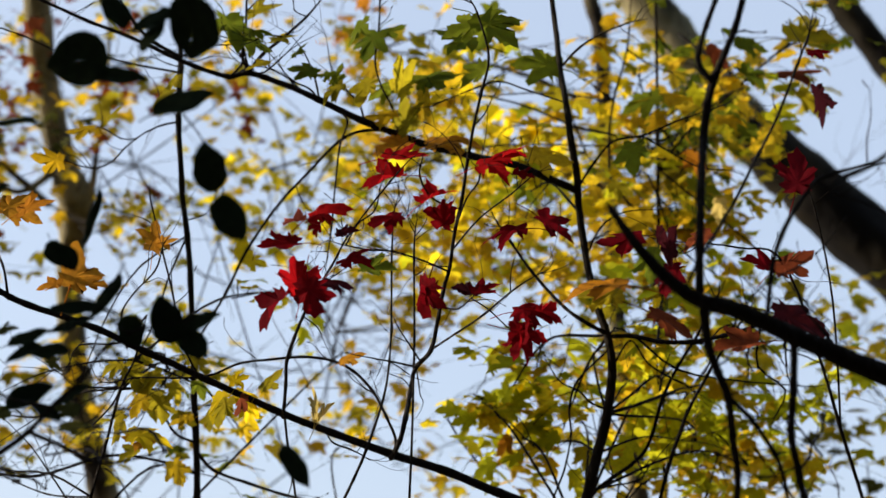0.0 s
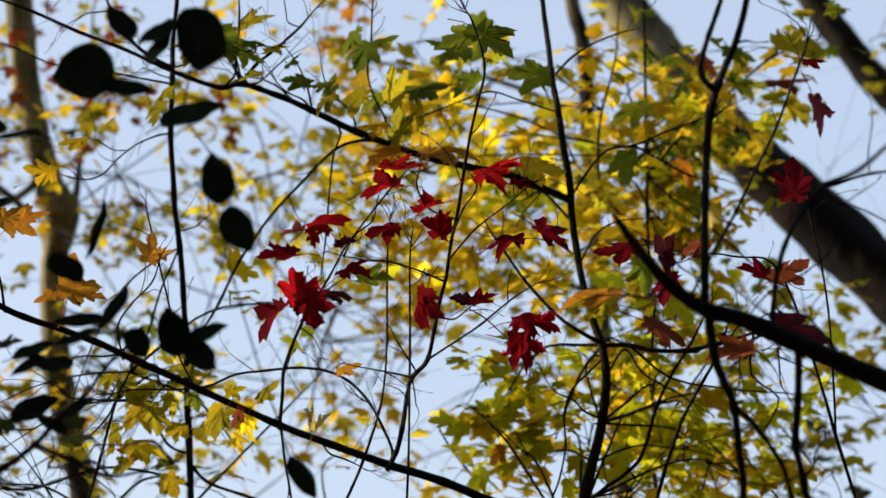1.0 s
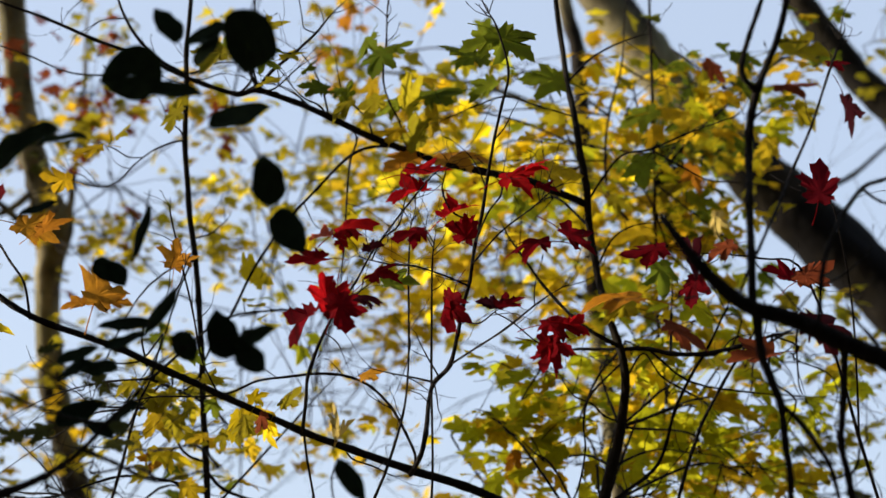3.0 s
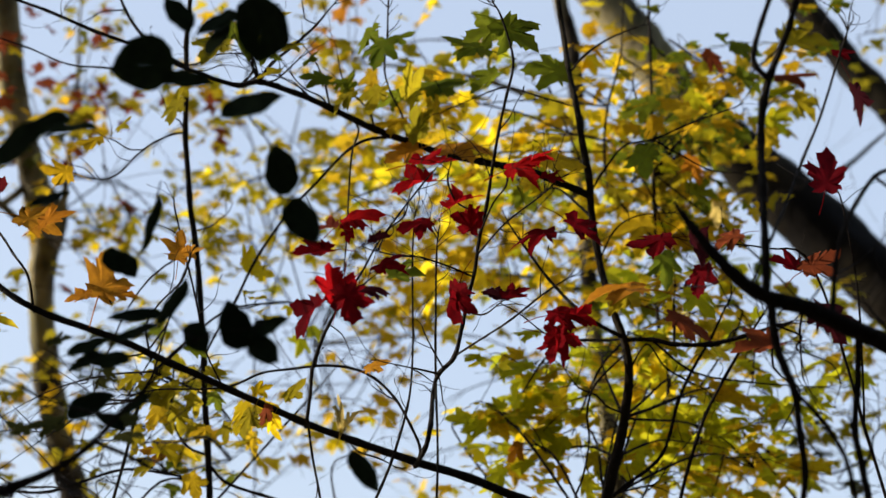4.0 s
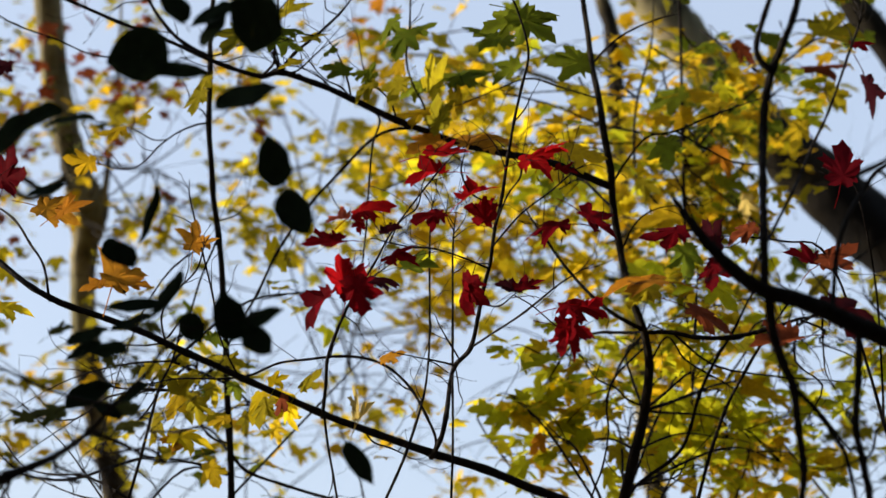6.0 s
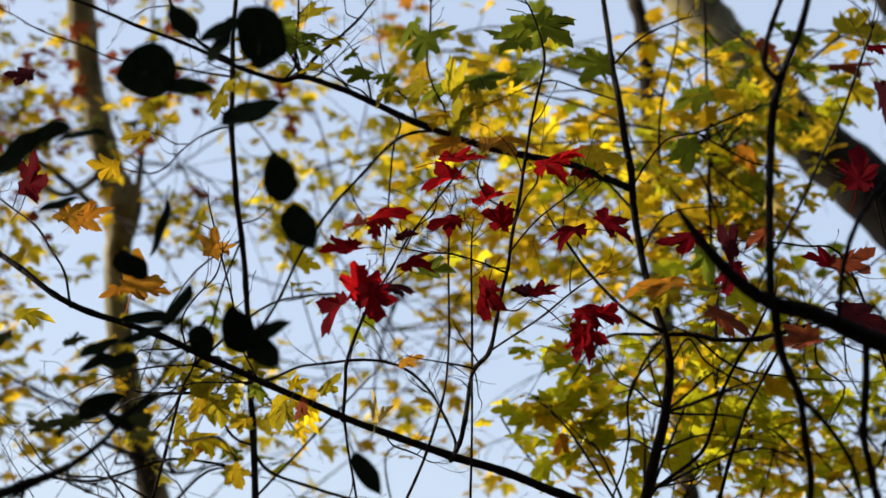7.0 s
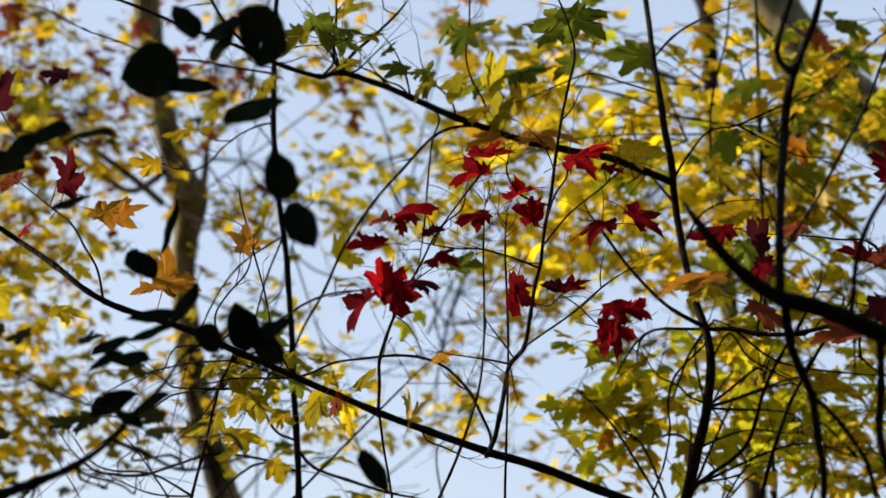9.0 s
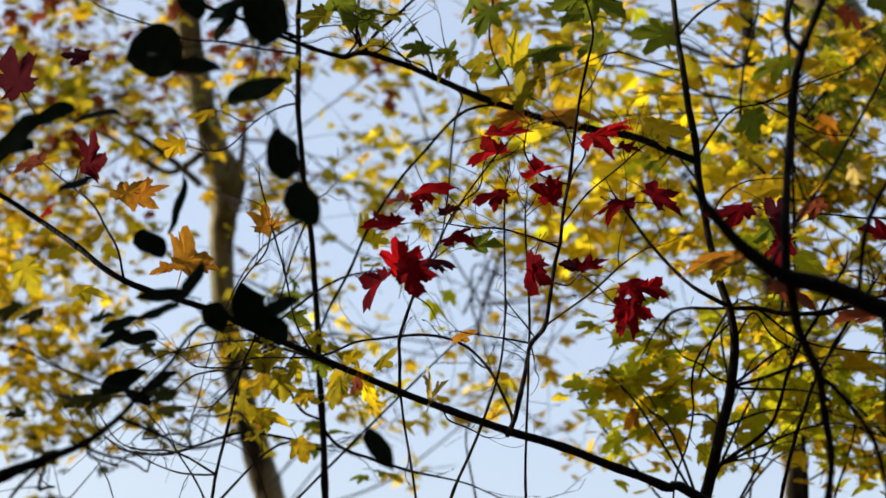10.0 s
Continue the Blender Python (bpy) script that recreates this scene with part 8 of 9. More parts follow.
leaf(red_maple, "crimson", (-0.275, 2.227, 2.397), 0.065, (-0.94, -0.23, -0.24), (-0.13, -0.71, 0.70), 9, label="crimson maple leaf")
leaf(red_maple, "darkred", (-0.303, 2.254, 2.397), 0.036, (0.85, -0.24, 0.46), (-0.47, 0.20, 0.86), 12, label="deep red maple leaf")
leaf(red_maple, "darkred", (-0.131, 2.366, 2.496), 0.059, (-0.94, -0.19, -0.27), (-0.15, -0.77, 0.62), 11, label="deep red maple leaf")
leaf(red_maple, "red", (-0.104, 2.418, 2.537), 0.066, (0.81, 0.07, 0.59), (-0.50, -0.62, 0.61), 10, label="bright red maple leaf")
leaf(red_maple, "crimson", (-0.055, 2.424, 2.500), 0.053, (-0.88, -0.15, 0.46), (0.24, 0.65, 0.72), 14, label="crimson maple leaf")
leaf(red_maple, "crimson", (-0.065, 2.433, 2.509), 0.047, (0.31, -0.14, 0.94), (-0.79, -0.60, 0.08), 12, label="crimson maple leaf")
leaf(red_maple, "darkred", (0.072, 2.401, 2.493), 0.080, (-0.99, -0.02, -0.10), (-0.08, -0.60, 0.79), 13, label="deep red maple leaf")
leaf(red_maple, "darkred", (0.090, 2.394, 2.512), 0.077, (0.80, 0.16, -0.58), (0.54, -0.66, 0.52), 9, label="deep red maple leaf")
leaf(red_maple, "crimson", (-0.211, 2.256, 2.374), 0.060, (0.76, 0.12, 0.64), (-0.52, -0.66, 0.54), 11, label="crimson maple leaf")
leaf(red_maple, "plum", (-0.222, 2.259, 2.420), 0.038, (0.91, 0.07, 0.40), (-0.34, 0.06, 0.94), 12, label="dark plum maple leaf")
leaf(red_maple, "red", (-0.264, 2.206, 2.307), 0.061, (-0.20, -0.19, 0.96), (0.46, -0.86, -0.20), 14, label="bright red maple leaf")
leaf(red_maple, "darkred", (-0.245, 2.149, 2.315), 0.063, (0.18, 0.50, -0.84), (-0.27, -0.89, -0.36), 11, label="deep red maple leaf")
leaf(red_maple, "darkred", (-0.244, 2.197, 2.332), 0.046, (-0.47, 0.11, -0.88), (-0.67, -0.73, 0.15), 9, label="deep red maple leaf")
leaf(red_maple, "plum", (-0.237, 2.206, 2.325), 0.055, (0.95, 0.15, 0.29), (-0.20, -0.65, 0.73), 13, label="dark plum maple leaf")
leaf(red_maple, "darkred", (-0.281, 2.199, 2.307), 0.070, (-0.68, 0.04, -0.74), (-0.64, -0.63, 0.44), 10, label="deep red maple leaf")
leaf(red_maple, "darkred", (-0.083, 2.381, 2.396), 0.074, (-0.19, 0.52, -0.84), (-0.73, -0.68, -0.08), 11, label="deep red maple leaf")
leaf(red_maple, "crimson", (-0.081, 2.408, 2.359), 0.043, (0.32, -0.37, 0.87), (-0.82, 0.39, 0.42), 14, label="crimson maple leaf")
leaf(red_maple, "plum", (-0.005, 2.398, 2.374), 0.046, (-0.93, 0.10, 0.36), (0.29, -0.71, 0.64), 12, label="dark plum maple leaf")
leaf(red_maple, "darkred", (-0.010, 2.395, 2.374), 0.051, (0.88, 0.20, 0.43), (-0.31, -0.72, 0.62), 9, label="deep red maple leaf")
leaf(red_maple, "crimson", (0.056, 2.319, 2.325), 0.071, (0.96, -0.25, 0.08), (-0.13, -0.71, 0.70), 13, label="crimson maple leaf")
leaf(red_maple, "red", (0.090, 2.304, 2.324), 0.047, (0.95, 0.27, -0.16), (0.21, 0.12, 0.97), 10, label="bright red maple leaf")
leaf(red_maple, "crimson", (0.053, 2.292, 2.288), 0.065, (0.96, 0.25, -0.11), (0.14, -0.91, 0.40), 11, label="crimson maple leaf")
leaf(red_maple, "darkred", (0.075, 2.300, 2.297), 0.060, (-0.22, 0.01, -0.98), (-0.82, -0.58, 0.02), 9, label="deep red maple leaf")
leaf(red_maple, "orange", (-0.650, 2.321, 2.343), 0.084, (0.33, -0.52, 0.79), (0.42, 0.83, 0.37), label="orange maple leaf")
leaf(red_maple, "orange", (-0.657, 2.299, 2.342), 0.041, (-0.98, -0.12, -0.16), (-0.02, -0.74, 0.67), label="orange maple leaf")
leaf(red_maple, "orange", (-0.631, 2.332, 2.353), 0.042, (0.98, 0.19, -0.07), (0.19, -0.71, 0.68), label="orange maple leaf")
leaf(red_maple, "orange", (-0.550, 2.425, 2.441), 0.056, (0.15, -0.59, 0.79), (0.44, 0.76, 0.49), label="orange maple leaf")
leaf(red_maple, "orange", (-0.543, 2.422, 2.449), 0.040, (0.93, -0.10, 0.35), (-0.31, -0.74, 0.60), label="orange maple leaf")
leaf(red_maple, "green", (-0.023, 2.485, 2.918), 0.095, (0.75, -0.09, -0.66), (0.18, -0.93, 0.33), label="green maple leaf")
leaf(red_maple, "green", (-0.015, 2.489, 2.909), 0.078, (-0.96, 0.07, -0.27), (-0.19, -0.89, 0.42), label="green maple leaf")
leaf(red_maple, "green", (-0.202, 2.439, 2.425), 0.064, (1.00, 0.01, 0.03), (-0.01, -0.75, 0.66), label="green maple leaf")
leaf(red_maple, "olive", (-0.441, 2.632, 2.243), 0.060, (-0.35, -0.16, -0.92), (-0.58, -0.74, 0.34), label="olive maple leaf")
leaf(red_maple, "yellow", (-0.471, 2.718, 2.273), 0.067, (-0.13, -0.13, -0.98), (-0.61, -0.77, 0.18), label="yellow maple leaf")
leaf(red_maple, "yellow", (-0.451, 2.726, 2.270), 0.062, (0.88, 0.17, -0.45), (0.40, -0.79, 0.48), label="yellow maple leaf")
leaf(red_maple, "olive", (-0.395, 2.685, 2.272), 0.055, (0.75, -0.20, 0.63), (-0.56, -0.69, 0.45), label="olive maple leaf")
leaf(red_maple, "pale", (-0.291, 2.672, 2.215), 0.064, (0.06, -0.32, 0.95), (0.93, 0.37, 0.06), label="pale cream young leaf")
leaf(red_maple, "pale", (-0.285, 2.673, 2.216), 0.044, (0.62, -0.24, 0.74), (-0.74, -0.49, 0.46), label="pale cream young leaf")
leaf(red_maple, "orange", (-0.249, 2.634, 2.314), 0.049, (0.90, -0.12, 0.43), (-0.40, -0.65, 0.65), label="orange maple leaf")
leaf(red_maple, "darkred", (-0.926, 2.533, 2.584), 0.096, (0.28, -0.53, 0.80), (0.61, 0.74, 0.28), label="deep red maple leaf")
leaf(red_maple, "red", (-0.954, 2.432, 2.467), 0.041, (0.62, -0.13, 0.77), (-0.63, -0.66, 0.40), label="bright red maple leaf")
leaf(red_maple, "orange", (-0.838, 2.463, 2.531), 0.081, (0.96, 0.23, -0.19), (0.29, -0.77, 0.57), label="orange maple leaf")
leaf(red_maple, "orange", (-0.794, 2.444, 2.509), 0.065, (0.85, -0.02, 0.53), (-0.35, -0.76, 0.54), label="orange maple leaf")
leaf(red_maple, "plum", (-0.962, 2.305, 2.650), 0.090, (-0.24, -0.71, 0.66), (-0.84, 0.49, 0.22), label="dark plum maple leaf")
leaf(red_maple, "plum", (-0.869, 2.346, 2.739), 0.051, (-0.99, -0.15, -0.06), (0.11, -0.87, 0.48), label="dark plum maple leaf")
leaf(red_maple, "rust", (-1.006, 2.525, 2.614), 0.068, (-0.92, -0.04, -0.38), (-0.22, -0.76, 0.61), label="rust-brown maple leaf")
leaf(red_maple, "yellow", (-0.846, 2.352, 2.313), 0.061, (0.98, 0.13, 0.14), (-0.01, -0.70, 0.71), label="yellow maple leaf")
leaf(red_maple, "yellow", (-0.609, 2.627, 2.168), 0.077, (0.99, 0.15, 0.06), (0.05, -0.65, 0.76), label="yellow maple leaf")
leaf(red_maple, "yellow", (-0.454, 2.691, 2.283), 0.041, (0.92, 0.04, 0.38), (-0.18, -0.83, 0.52), label="yellow maple leaf")
leaf(red_maple, "rust", (-0.420, 2.665, 2.257), 0.045, (-0.36, 0.22, -0.91), (-0.71, -0.69, 0.11), label="rust-brown maple leaf")
leaf(red_maple, "yellow", (-0.428, 2.769, 2.260), 0.049, (0.15, 0.32, -0.94), (-0.88, 0.48, 0.02), label="yellow maple leaf")
leaf(red_maple, "darkred", (0.260, 2.367, 2.474), 0.079, (-0.98, 0.04, -0.19), (-0.17, -0.71, 0.68), label="deep red maple leaf")
leaf(red_maple, "plum", (0.306, 2.320, 2.420), 0.069, (-0.46, -0.67, 0.58), (-0.81, 0.58, 0.03), label="dark plum maple leaf")
leaf(red_maple, "darkred", (0.307, 2.359, 2.424), 0.060, (-0.28, -0.15, -0.95), (-0.63, -0.72, 0.29), label="deep red maple leaf")
leaf(red_maple, "rust", (0.370, 2.367, 2.481), 0.053, (-0.93, 0.10, -0.35), (-0.31, -0.74, 0.60), label="rust-brown maple leaf")
leaf(red_maple, "rust", (0.485, 2.456, 2.449), 0.073, (0.90, -0.12, 0.43), (-0.36, -0.77, 0.53), label="rust-brown maple leaf")
leaf(red_maple, "darkred", (0.487, 2.468, 2.453), 0.063, (-0.95, -0.12, 0.30), (0.29, -0.73, 0.62), label="deep red maple leaf")
leaf(red_maple, "plum", (0.447, 2.245, 2.314), 0.094, (0.97, 0.10, -0.22), (0.20, -0.81, 0.55), label="dark plum maple leaf")
leaf(red_maple, "darkred", (0.493, 2.296, 2.527), 0.069, (0.15, -0.31, 0.94), (0.58, 0.80, 0.18), 13, label="deep red maple leaf")
leaf(red_maple, "plum", (0.472, 2.000, 2.575), 0.062, (0.36, 0.31, -0.88), (0.76, -0.65, 0.09), label="dark plum maple leaf")
leaf(red_maple, "darkred", (0.519, 2.294, 2.770), 0.041, (1.00, 0.01, 0.03), (-0.01, -0.75, 0.66), label="deep red maple leaf")
stem(red_maple, "branch", "twig", [(0.905, 3.272, 1.630, 0.0048), (0.790, 3.020, 1.950, 0.0038), (0.640, 2.740, 2.250, 0.0030), (0.510, 2.480, 2.460, 0.0021), (0.420, 2.420, 2.475, 0.0016), (0.300, 2.380, 2.470, 0.0011), (0.262, 2.372, 2.476, 0.0006)], shoots=6)
stem(red_maple, "twig", "twig", [(0.640, 2.740, 2.250, 0.0023), (0.590, 2.520, 2.420, 0.0018), (0.530, 2.340, 2.520, 0.0014), (0.500, 2.290, 2.545, 0.0007)], shoots=4)

# dark forked shrub with bare crooked branches
near_shrub = thing("shrub", (0.806, 1.822, 0.0), "dark forked shrub with bare crooked branches", "shrub")
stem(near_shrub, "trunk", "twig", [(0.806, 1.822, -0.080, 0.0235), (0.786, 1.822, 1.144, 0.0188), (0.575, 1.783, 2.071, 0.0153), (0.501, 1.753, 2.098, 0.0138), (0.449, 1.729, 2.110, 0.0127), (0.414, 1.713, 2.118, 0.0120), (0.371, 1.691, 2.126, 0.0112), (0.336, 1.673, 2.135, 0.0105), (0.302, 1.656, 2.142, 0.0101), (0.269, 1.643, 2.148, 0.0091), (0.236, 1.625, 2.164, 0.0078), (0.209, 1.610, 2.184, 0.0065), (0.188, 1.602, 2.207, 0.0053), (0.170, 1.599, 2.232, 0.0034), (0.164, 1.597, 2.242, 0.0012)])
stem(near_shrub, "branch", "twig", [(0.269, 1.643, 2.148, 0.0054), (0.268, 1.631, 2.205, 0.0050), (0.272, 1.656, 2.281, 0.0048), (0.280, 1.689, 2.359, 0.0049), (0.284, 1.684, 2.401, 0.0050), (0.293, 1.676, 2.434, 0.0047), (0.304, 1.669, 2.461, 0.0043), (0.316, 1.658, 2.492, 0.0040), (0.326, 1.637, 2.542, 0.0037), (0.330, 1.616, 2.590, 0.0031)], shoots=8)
stem(near_shrub, "branch", "twig", [(0.290, 1.676, 2.428, 0.0044), (0.274, 1.668, 2.442, 0.0040), (0.273, 1.664, 2.460, 0.0036), (0.281, 1.656, 2.490, 0.0033), (0.290, 1.645, 2.518, 0.0030), (0.298, 1.625, 2.546, 0.0022), (0.310, 1.586, 2.600, 0.0008), (0.333, 1.555, 2.653, 0.0003)], shoots=6)
stem(near_shrub, "branch", "twig", [(0.273, 1.644, 2.147, 0.0054), (0.281, 1.667, 2.104, 0.0053), (0.294, 1.685, 2.077, 0.0050), (0.306, 1.699, 2.054, 0.0047), (0.314, 1.722, 2.014, 0.0044), (0.322, 1.744, 1.973, 0.0041), (0.320, 1.763, 1.931, 0.0042), (0.318, 1.782, 1.882, 0.0042), (0.326, 1.806, 1.822, 0.0045)], shoots=7)
stem(near_shrub, "branch", "twig", [(0.306, 1.699, 2.054, 0.0032), (0.334, 1.718, 2.033, 0.0029), (0.363, 1.742, 2.000, 0.0029), (0.374, 1.755, 1.976, 0.0026), (0.388, 1.784, 1.923, 0.0027), (0.408, 1.835, 1.828, 0.0027)], shoots=4)
stem(near_shrub, "branch", "twig", [(0.380, 1.695, 2.124, 0.0047), (0.385, 1.738, 2.072, 0.0045), (0.387, 1.771, 2.027, 0.0042), (0.398, 1.794, 1.991, 0.0043), (0.415, 1.834, 1.931, 0.0043), (0.437, 1.885, 1.833, 0.0047)], shoots=4)
stem(near_shrub, "twig", "twig", [(0.346, 1.678, 2.132, 0.0032), (0.352, 1.670, 2.193, 0.0029), (0.365, 1.676, 2.236, 0.0030), (0.387, 1.692, 2.278, 0.0027), (0.414, 1.706, 2.317, 0.0027), (0.436, 1.710, 2.329, 0.0024), (0.478, 1.711, 2.342, 0.0017), (0.544, 1.707, 2.353, 0.0012), (0.599, 1.691, 2.399, 0.0003)], shoots=7)
stem(near_shrub, "twig", "twig", [(0.414, 1.706, 2.317, 0.0021), (0.433, 1.702, 2.300, 0.0018), (0.465, 1.700, 2.289, 0.0012), (0.524, 1.698, 2.261, 0.0008), (0.593, 1.691, 2.272, 0.0003)], shoots=4)
stem(near_shrub, "twig", "twig", [(0.312, 1.662, 2.140, 0.0015), (0.349, 1.696, 2.186, 0.0012), (0.394, 1.744, 2.222, 0.0013), (0.425, 1.773, 2.253, 0.0008), (0.436, 1.779, 2.262, 0.0005), (0.444, 1.785, 2.278, 0.0003)], shoots=4)
stem(near_shrub, "twig", "twig", [(0.435, 1.722, 2.113, 0.0030), (0.419, 1.724, 2.140, 0.0024), (0.404, 1.725, 2.158, 0.0015), (0.395, 1.721, 2.170, 0.0010), (0.386, 1.713, 2.181, 0.0003)], shoots=4)
stem(near_shrub, "twig", "twig", [(0.230, 1.621, 2.168, 0.0015), (0.217, 1.728, 2.187, 0.0012), (0.207, 1.804, 2.211, 0.0010), (0.199, 1.844, 2.226, 0.0007), (0.189, 1.884, 2.231, 0.0003)], shoots=4)
stem(near_shrub, "twig", "twig", [(0.252, 1.634, 2.156, 0.0018), (0.270, 1.668, 2.200, 0.0018), (0.292, 1.709, 2.243, 0.0019), (0.328, 1.791, 2.319, 0.0019), (0.364, 1.855, 2.400, 0.0020), (0.404, 1.909, 2.488, 0.0017), (0.437, 1.941, 2.580, 0.0018), (0.458, 1.948, 2.635, 0.0011), (0.466, 1.949, 2.652, 0.0008), (0.465, 1.951, 2.671, 0.0003)], shoots=8)
stem(near_shrub, "twig", "twig", [(0.388, 1.784, 1.923, 0.0019), (0.404, 1.798, 1.942, 0.0017), (0.410, 1.815, 1.959, 0.0014), (0.416, 1.837, 1.973, 0.0011), (0.417, 1.860, 1.980, 0.0007), (0.423, 1.880, 1.985, 0.0005), (0.428, 1.900, 1.986, 0.0003)], steps=3)
stem(near_shrub, "twig", "twig", [(0.410, 1.815, 1.959, 0.0010), (0.424, 1.849, 1.971, 0.0007), (0.439, 1.884, 1.979, 0.0005)])
stem(near_shrub, "twig", "twig", [(0.363, 1.742, 2.000, 0.0019), (0.367, 1.750, 2.001, 0.0016), (0.370, 1.757, 2.003, 0.0013), (0.373, 1.764, 2.006, 0.0010), (0.375, 1.769, 2.011, 0.0007), (0.375, 1.775, 2.016, 0.0004), (0.375, 1.780, 2.020, 0.0003)], steps=3)
stem(near_shrub, "twig", "twig", [(0.375, 1.769, 2.011, 0.0005), (0.371, 1.783, 2.017, 0.0004), (0.366, 1.797, 2.021, 0.0002)])
stem(near_shrub, "twig", "twig", [(0.387, 1.771, 2.027, 0.0019), (0.384, 1.777, 2.035, 0.0016), (0.387, 1.785, 2.040, 0.0013), (0.385, 1.790, 2.050, 0.0010), (0.389, 1.797, 2.058, 0.0007), (0.391, 1.802, 2.064, 0.0005), (0.393, 1.805, 2.071, 0.0003)], steps=3)
stem(near_shrub, "twig", "twig", [(0.387, 1.785, 2.040, 0.0009), (0.386, 1.784, 2.041, 0.0007), (0.386, 1.784, 2.042, 0.0005)])
stem(near_shrub, "twig", "twig", [(0.437, 1.885, 1.833, 0.0020), (0.453, 1.901, 1.882, 0.0017), (0.451, 1.912, 1.922, 0.0014), (0.468, 1.928, 1.964, 0.0011), (0.475, 1.956, 2.006, 0.0008), (0.473, 1.990, 2.039, 0.0005), (0.492, 2.012, 2.068, 0.0003)], steps=3, shoots=2)
stem(near_shrub, "twig", "twig", [(0.451, 1.912, 1.922, 0.0010), (0.467, 1.882, 1.942, 0.0007), (0.483, 1.854, 1.957, 0.0005)])
stem(near_shrub, "twig", "twig", [(0.398, 1.794, 1.991, 0.0019), (0.414, 1.813, 2.010, 0.0017), (0.424, 1.837, 2.035, 0.0014), (0.440, 1.867, 2.052, 0.0011), (0.448, 1.895, 2.064, 0.0008), (0.452, 1.924, 2.085, 0.0005), (0.453, 1.942, 2.088, 0.0003)], steps=3, shoots=2)
stem(near_shrub, "twig", "twig", [(0.440, 1.867, 2.052, 0.0008), (0.452, 1.908, 2.094, 0.0005), (0.464, 1.951, 2.131, 0.0004)])

# low dark bare-branched shrub with dull leaves
low_branch = thing("shrub", (-0.967, 1.643, 0.0), "low dark bare-branched shrub with dull leaves", "shrub")
stem(low_branch, "trunk", "twig", [(-0.967, 1.643, -0.080, 0.0142), (-0.947, 1.643, 1.005, 0.0113), (-0.747, 1.643, 1.828, 0.0094), (-0.646, 1.641, 1.876, 0.0082), (-0.583, 1.639, 1.906, 0.0069), (-0.539, 1.639, 1.923, 0.0056), (-0.495, 1.639, 1.944, 0.0041), (-0.458, 1.634, 1.972, 0.0031), (-0.433, 1.628, 2.000, 0.0028), (-0.402, 1.622, 2.032, 0.0022), (-0.377, 1.614, 2.066, 0.0019), (-0.334, 1.611, 2.091, 0.0012)])
stem(low_branch, "branch", "twig", [(-0.458, 1.634, 1.972, 0.0029), (-0.425, 1.655, 1.962, 0.0023), (-0.385, 1.680, 1.949, 0.0020), (-0.333, 1.698, 1.966, 0.0012), (-0.321, 1.702, 1.969, 0.0008), (-0.310, 1.703, 1.979, 0.0003)], shoots=4)
stem(low_branch, "twig", "twig", [(-0.433, 1.628, 2.000, 0.0023), (-0.475, 1.632, 2.007, 0.0017), (-0.532, 1.634, 2.025, 0.0015), (-0.583, 1.636, 2.047, 0.0012), (-0.626, 1.638, 2.057, 0.0009), (-0.696, 1.639, 2.079, 0.0007), (-0.775, 1.648, 2.066, 0.0003)], shoots=5)
stem(low_branch, "twig", "twig", [(-0.539, 1.639, 1.923, 0.0023), (-0.579, 1.664, 1.894, 0.0020), (-0.613, 1.691, 1.859, 0.0014), (-0.668, 1.728, 1.812, 0.0010), (-0.686, 1.764, 1.744, 0.0003)], shoots=4)
stem(low_branch, "twig", "twig", [(-0.385, 1.680, 1.949, 0.0022), (-0.425, 1.747, 1.977, 0.0018), (-0.492, 1.808, 1.979, 0.0015), (-0.513, 1.893, 2.011, 0.0012), (-0.564, 1.961, 2.001, 0.0008), (-0.575, 2.038, 1.993, 0.0005), (-0.583, 2.090, 2.004, 0.0003)], steps=3, shoots=2)
stem(low_branch, "twig", "twig", [(-0.513, 1.893, 2.011, 0.0008), (-0.510, 1.916, 2.003, 0.0006), (-0.506, 1.938, 1.986, 0.0004)])
stem(low_branch, "twig", "twig", [(-0.495, 1.639, 1.944, 0.0022), (-0.513, 1.712, 1.946, 0.0018), (-0.501, 1.806, 1.949, 0.0015), (-0.510, 1.886, 1.951, 0.0012), (-0.534, 1.963, 1.990, 0.0008), (-0.518, 2.032, 2.011, 0.0005), (-0.506, 2.080, 2.034, 0.0003)], steps=3, shoots=2)
stem(low_branch, "twig", "twig", [(-0.534, 1.963, 1.990, 0.0006), (-0.473, 1.968, 1.982, 0.0004), (-0.411, 1.972, 1.966, 0.0003)])
stem(low_branch, "twig", "twig", [(-0.646, 1.641, 1.876, 0.0021), (-0.644, 1.722, 1.870, 0.0018), (-0.623, 1.799, 1.886, 0.0015), (-0.607, 1.859, 1.903, 0.0011), (-0.605, 1.927, 1.947, 0.0008), (-0.613, 1.994, 1.984, 0.0005), (-0.608, 2.033, 2.018, 0.0003)], steps=3, shoots=2)
stem(low_branch, "twig", "twig", [(-0.607, 1.859, 1.903, 0.0008), (-0.648, 1.909, 1.963, 0.0006), (-0.689, 1.959, 2.017, 0.0004)])
stem(low_branch, "twig", "twig", [(-0.539, 1.639, 1.923, 0.0021), (-0.575, 1.711, 1.901, 0.0018), (-0.601, 1.794, 1.914, 0.0015), (-0.627, 1.876, 1.926, 0.0011), (-0.671, 1.943, 1.940, 0.0008), (-0.709, 1.987, 1.976, 0.0005), (-0.733, 2.037, 2.011, 0.0003)], steps=3, shoots=2)
stem(low_branch, "twig", "twig", [(-0.601, 1.794, 1.914, 0.0010), (-0.667, 1.857, 1.920, 0.0007), (-0.734, 1.921, 1.920, 0.0005)])
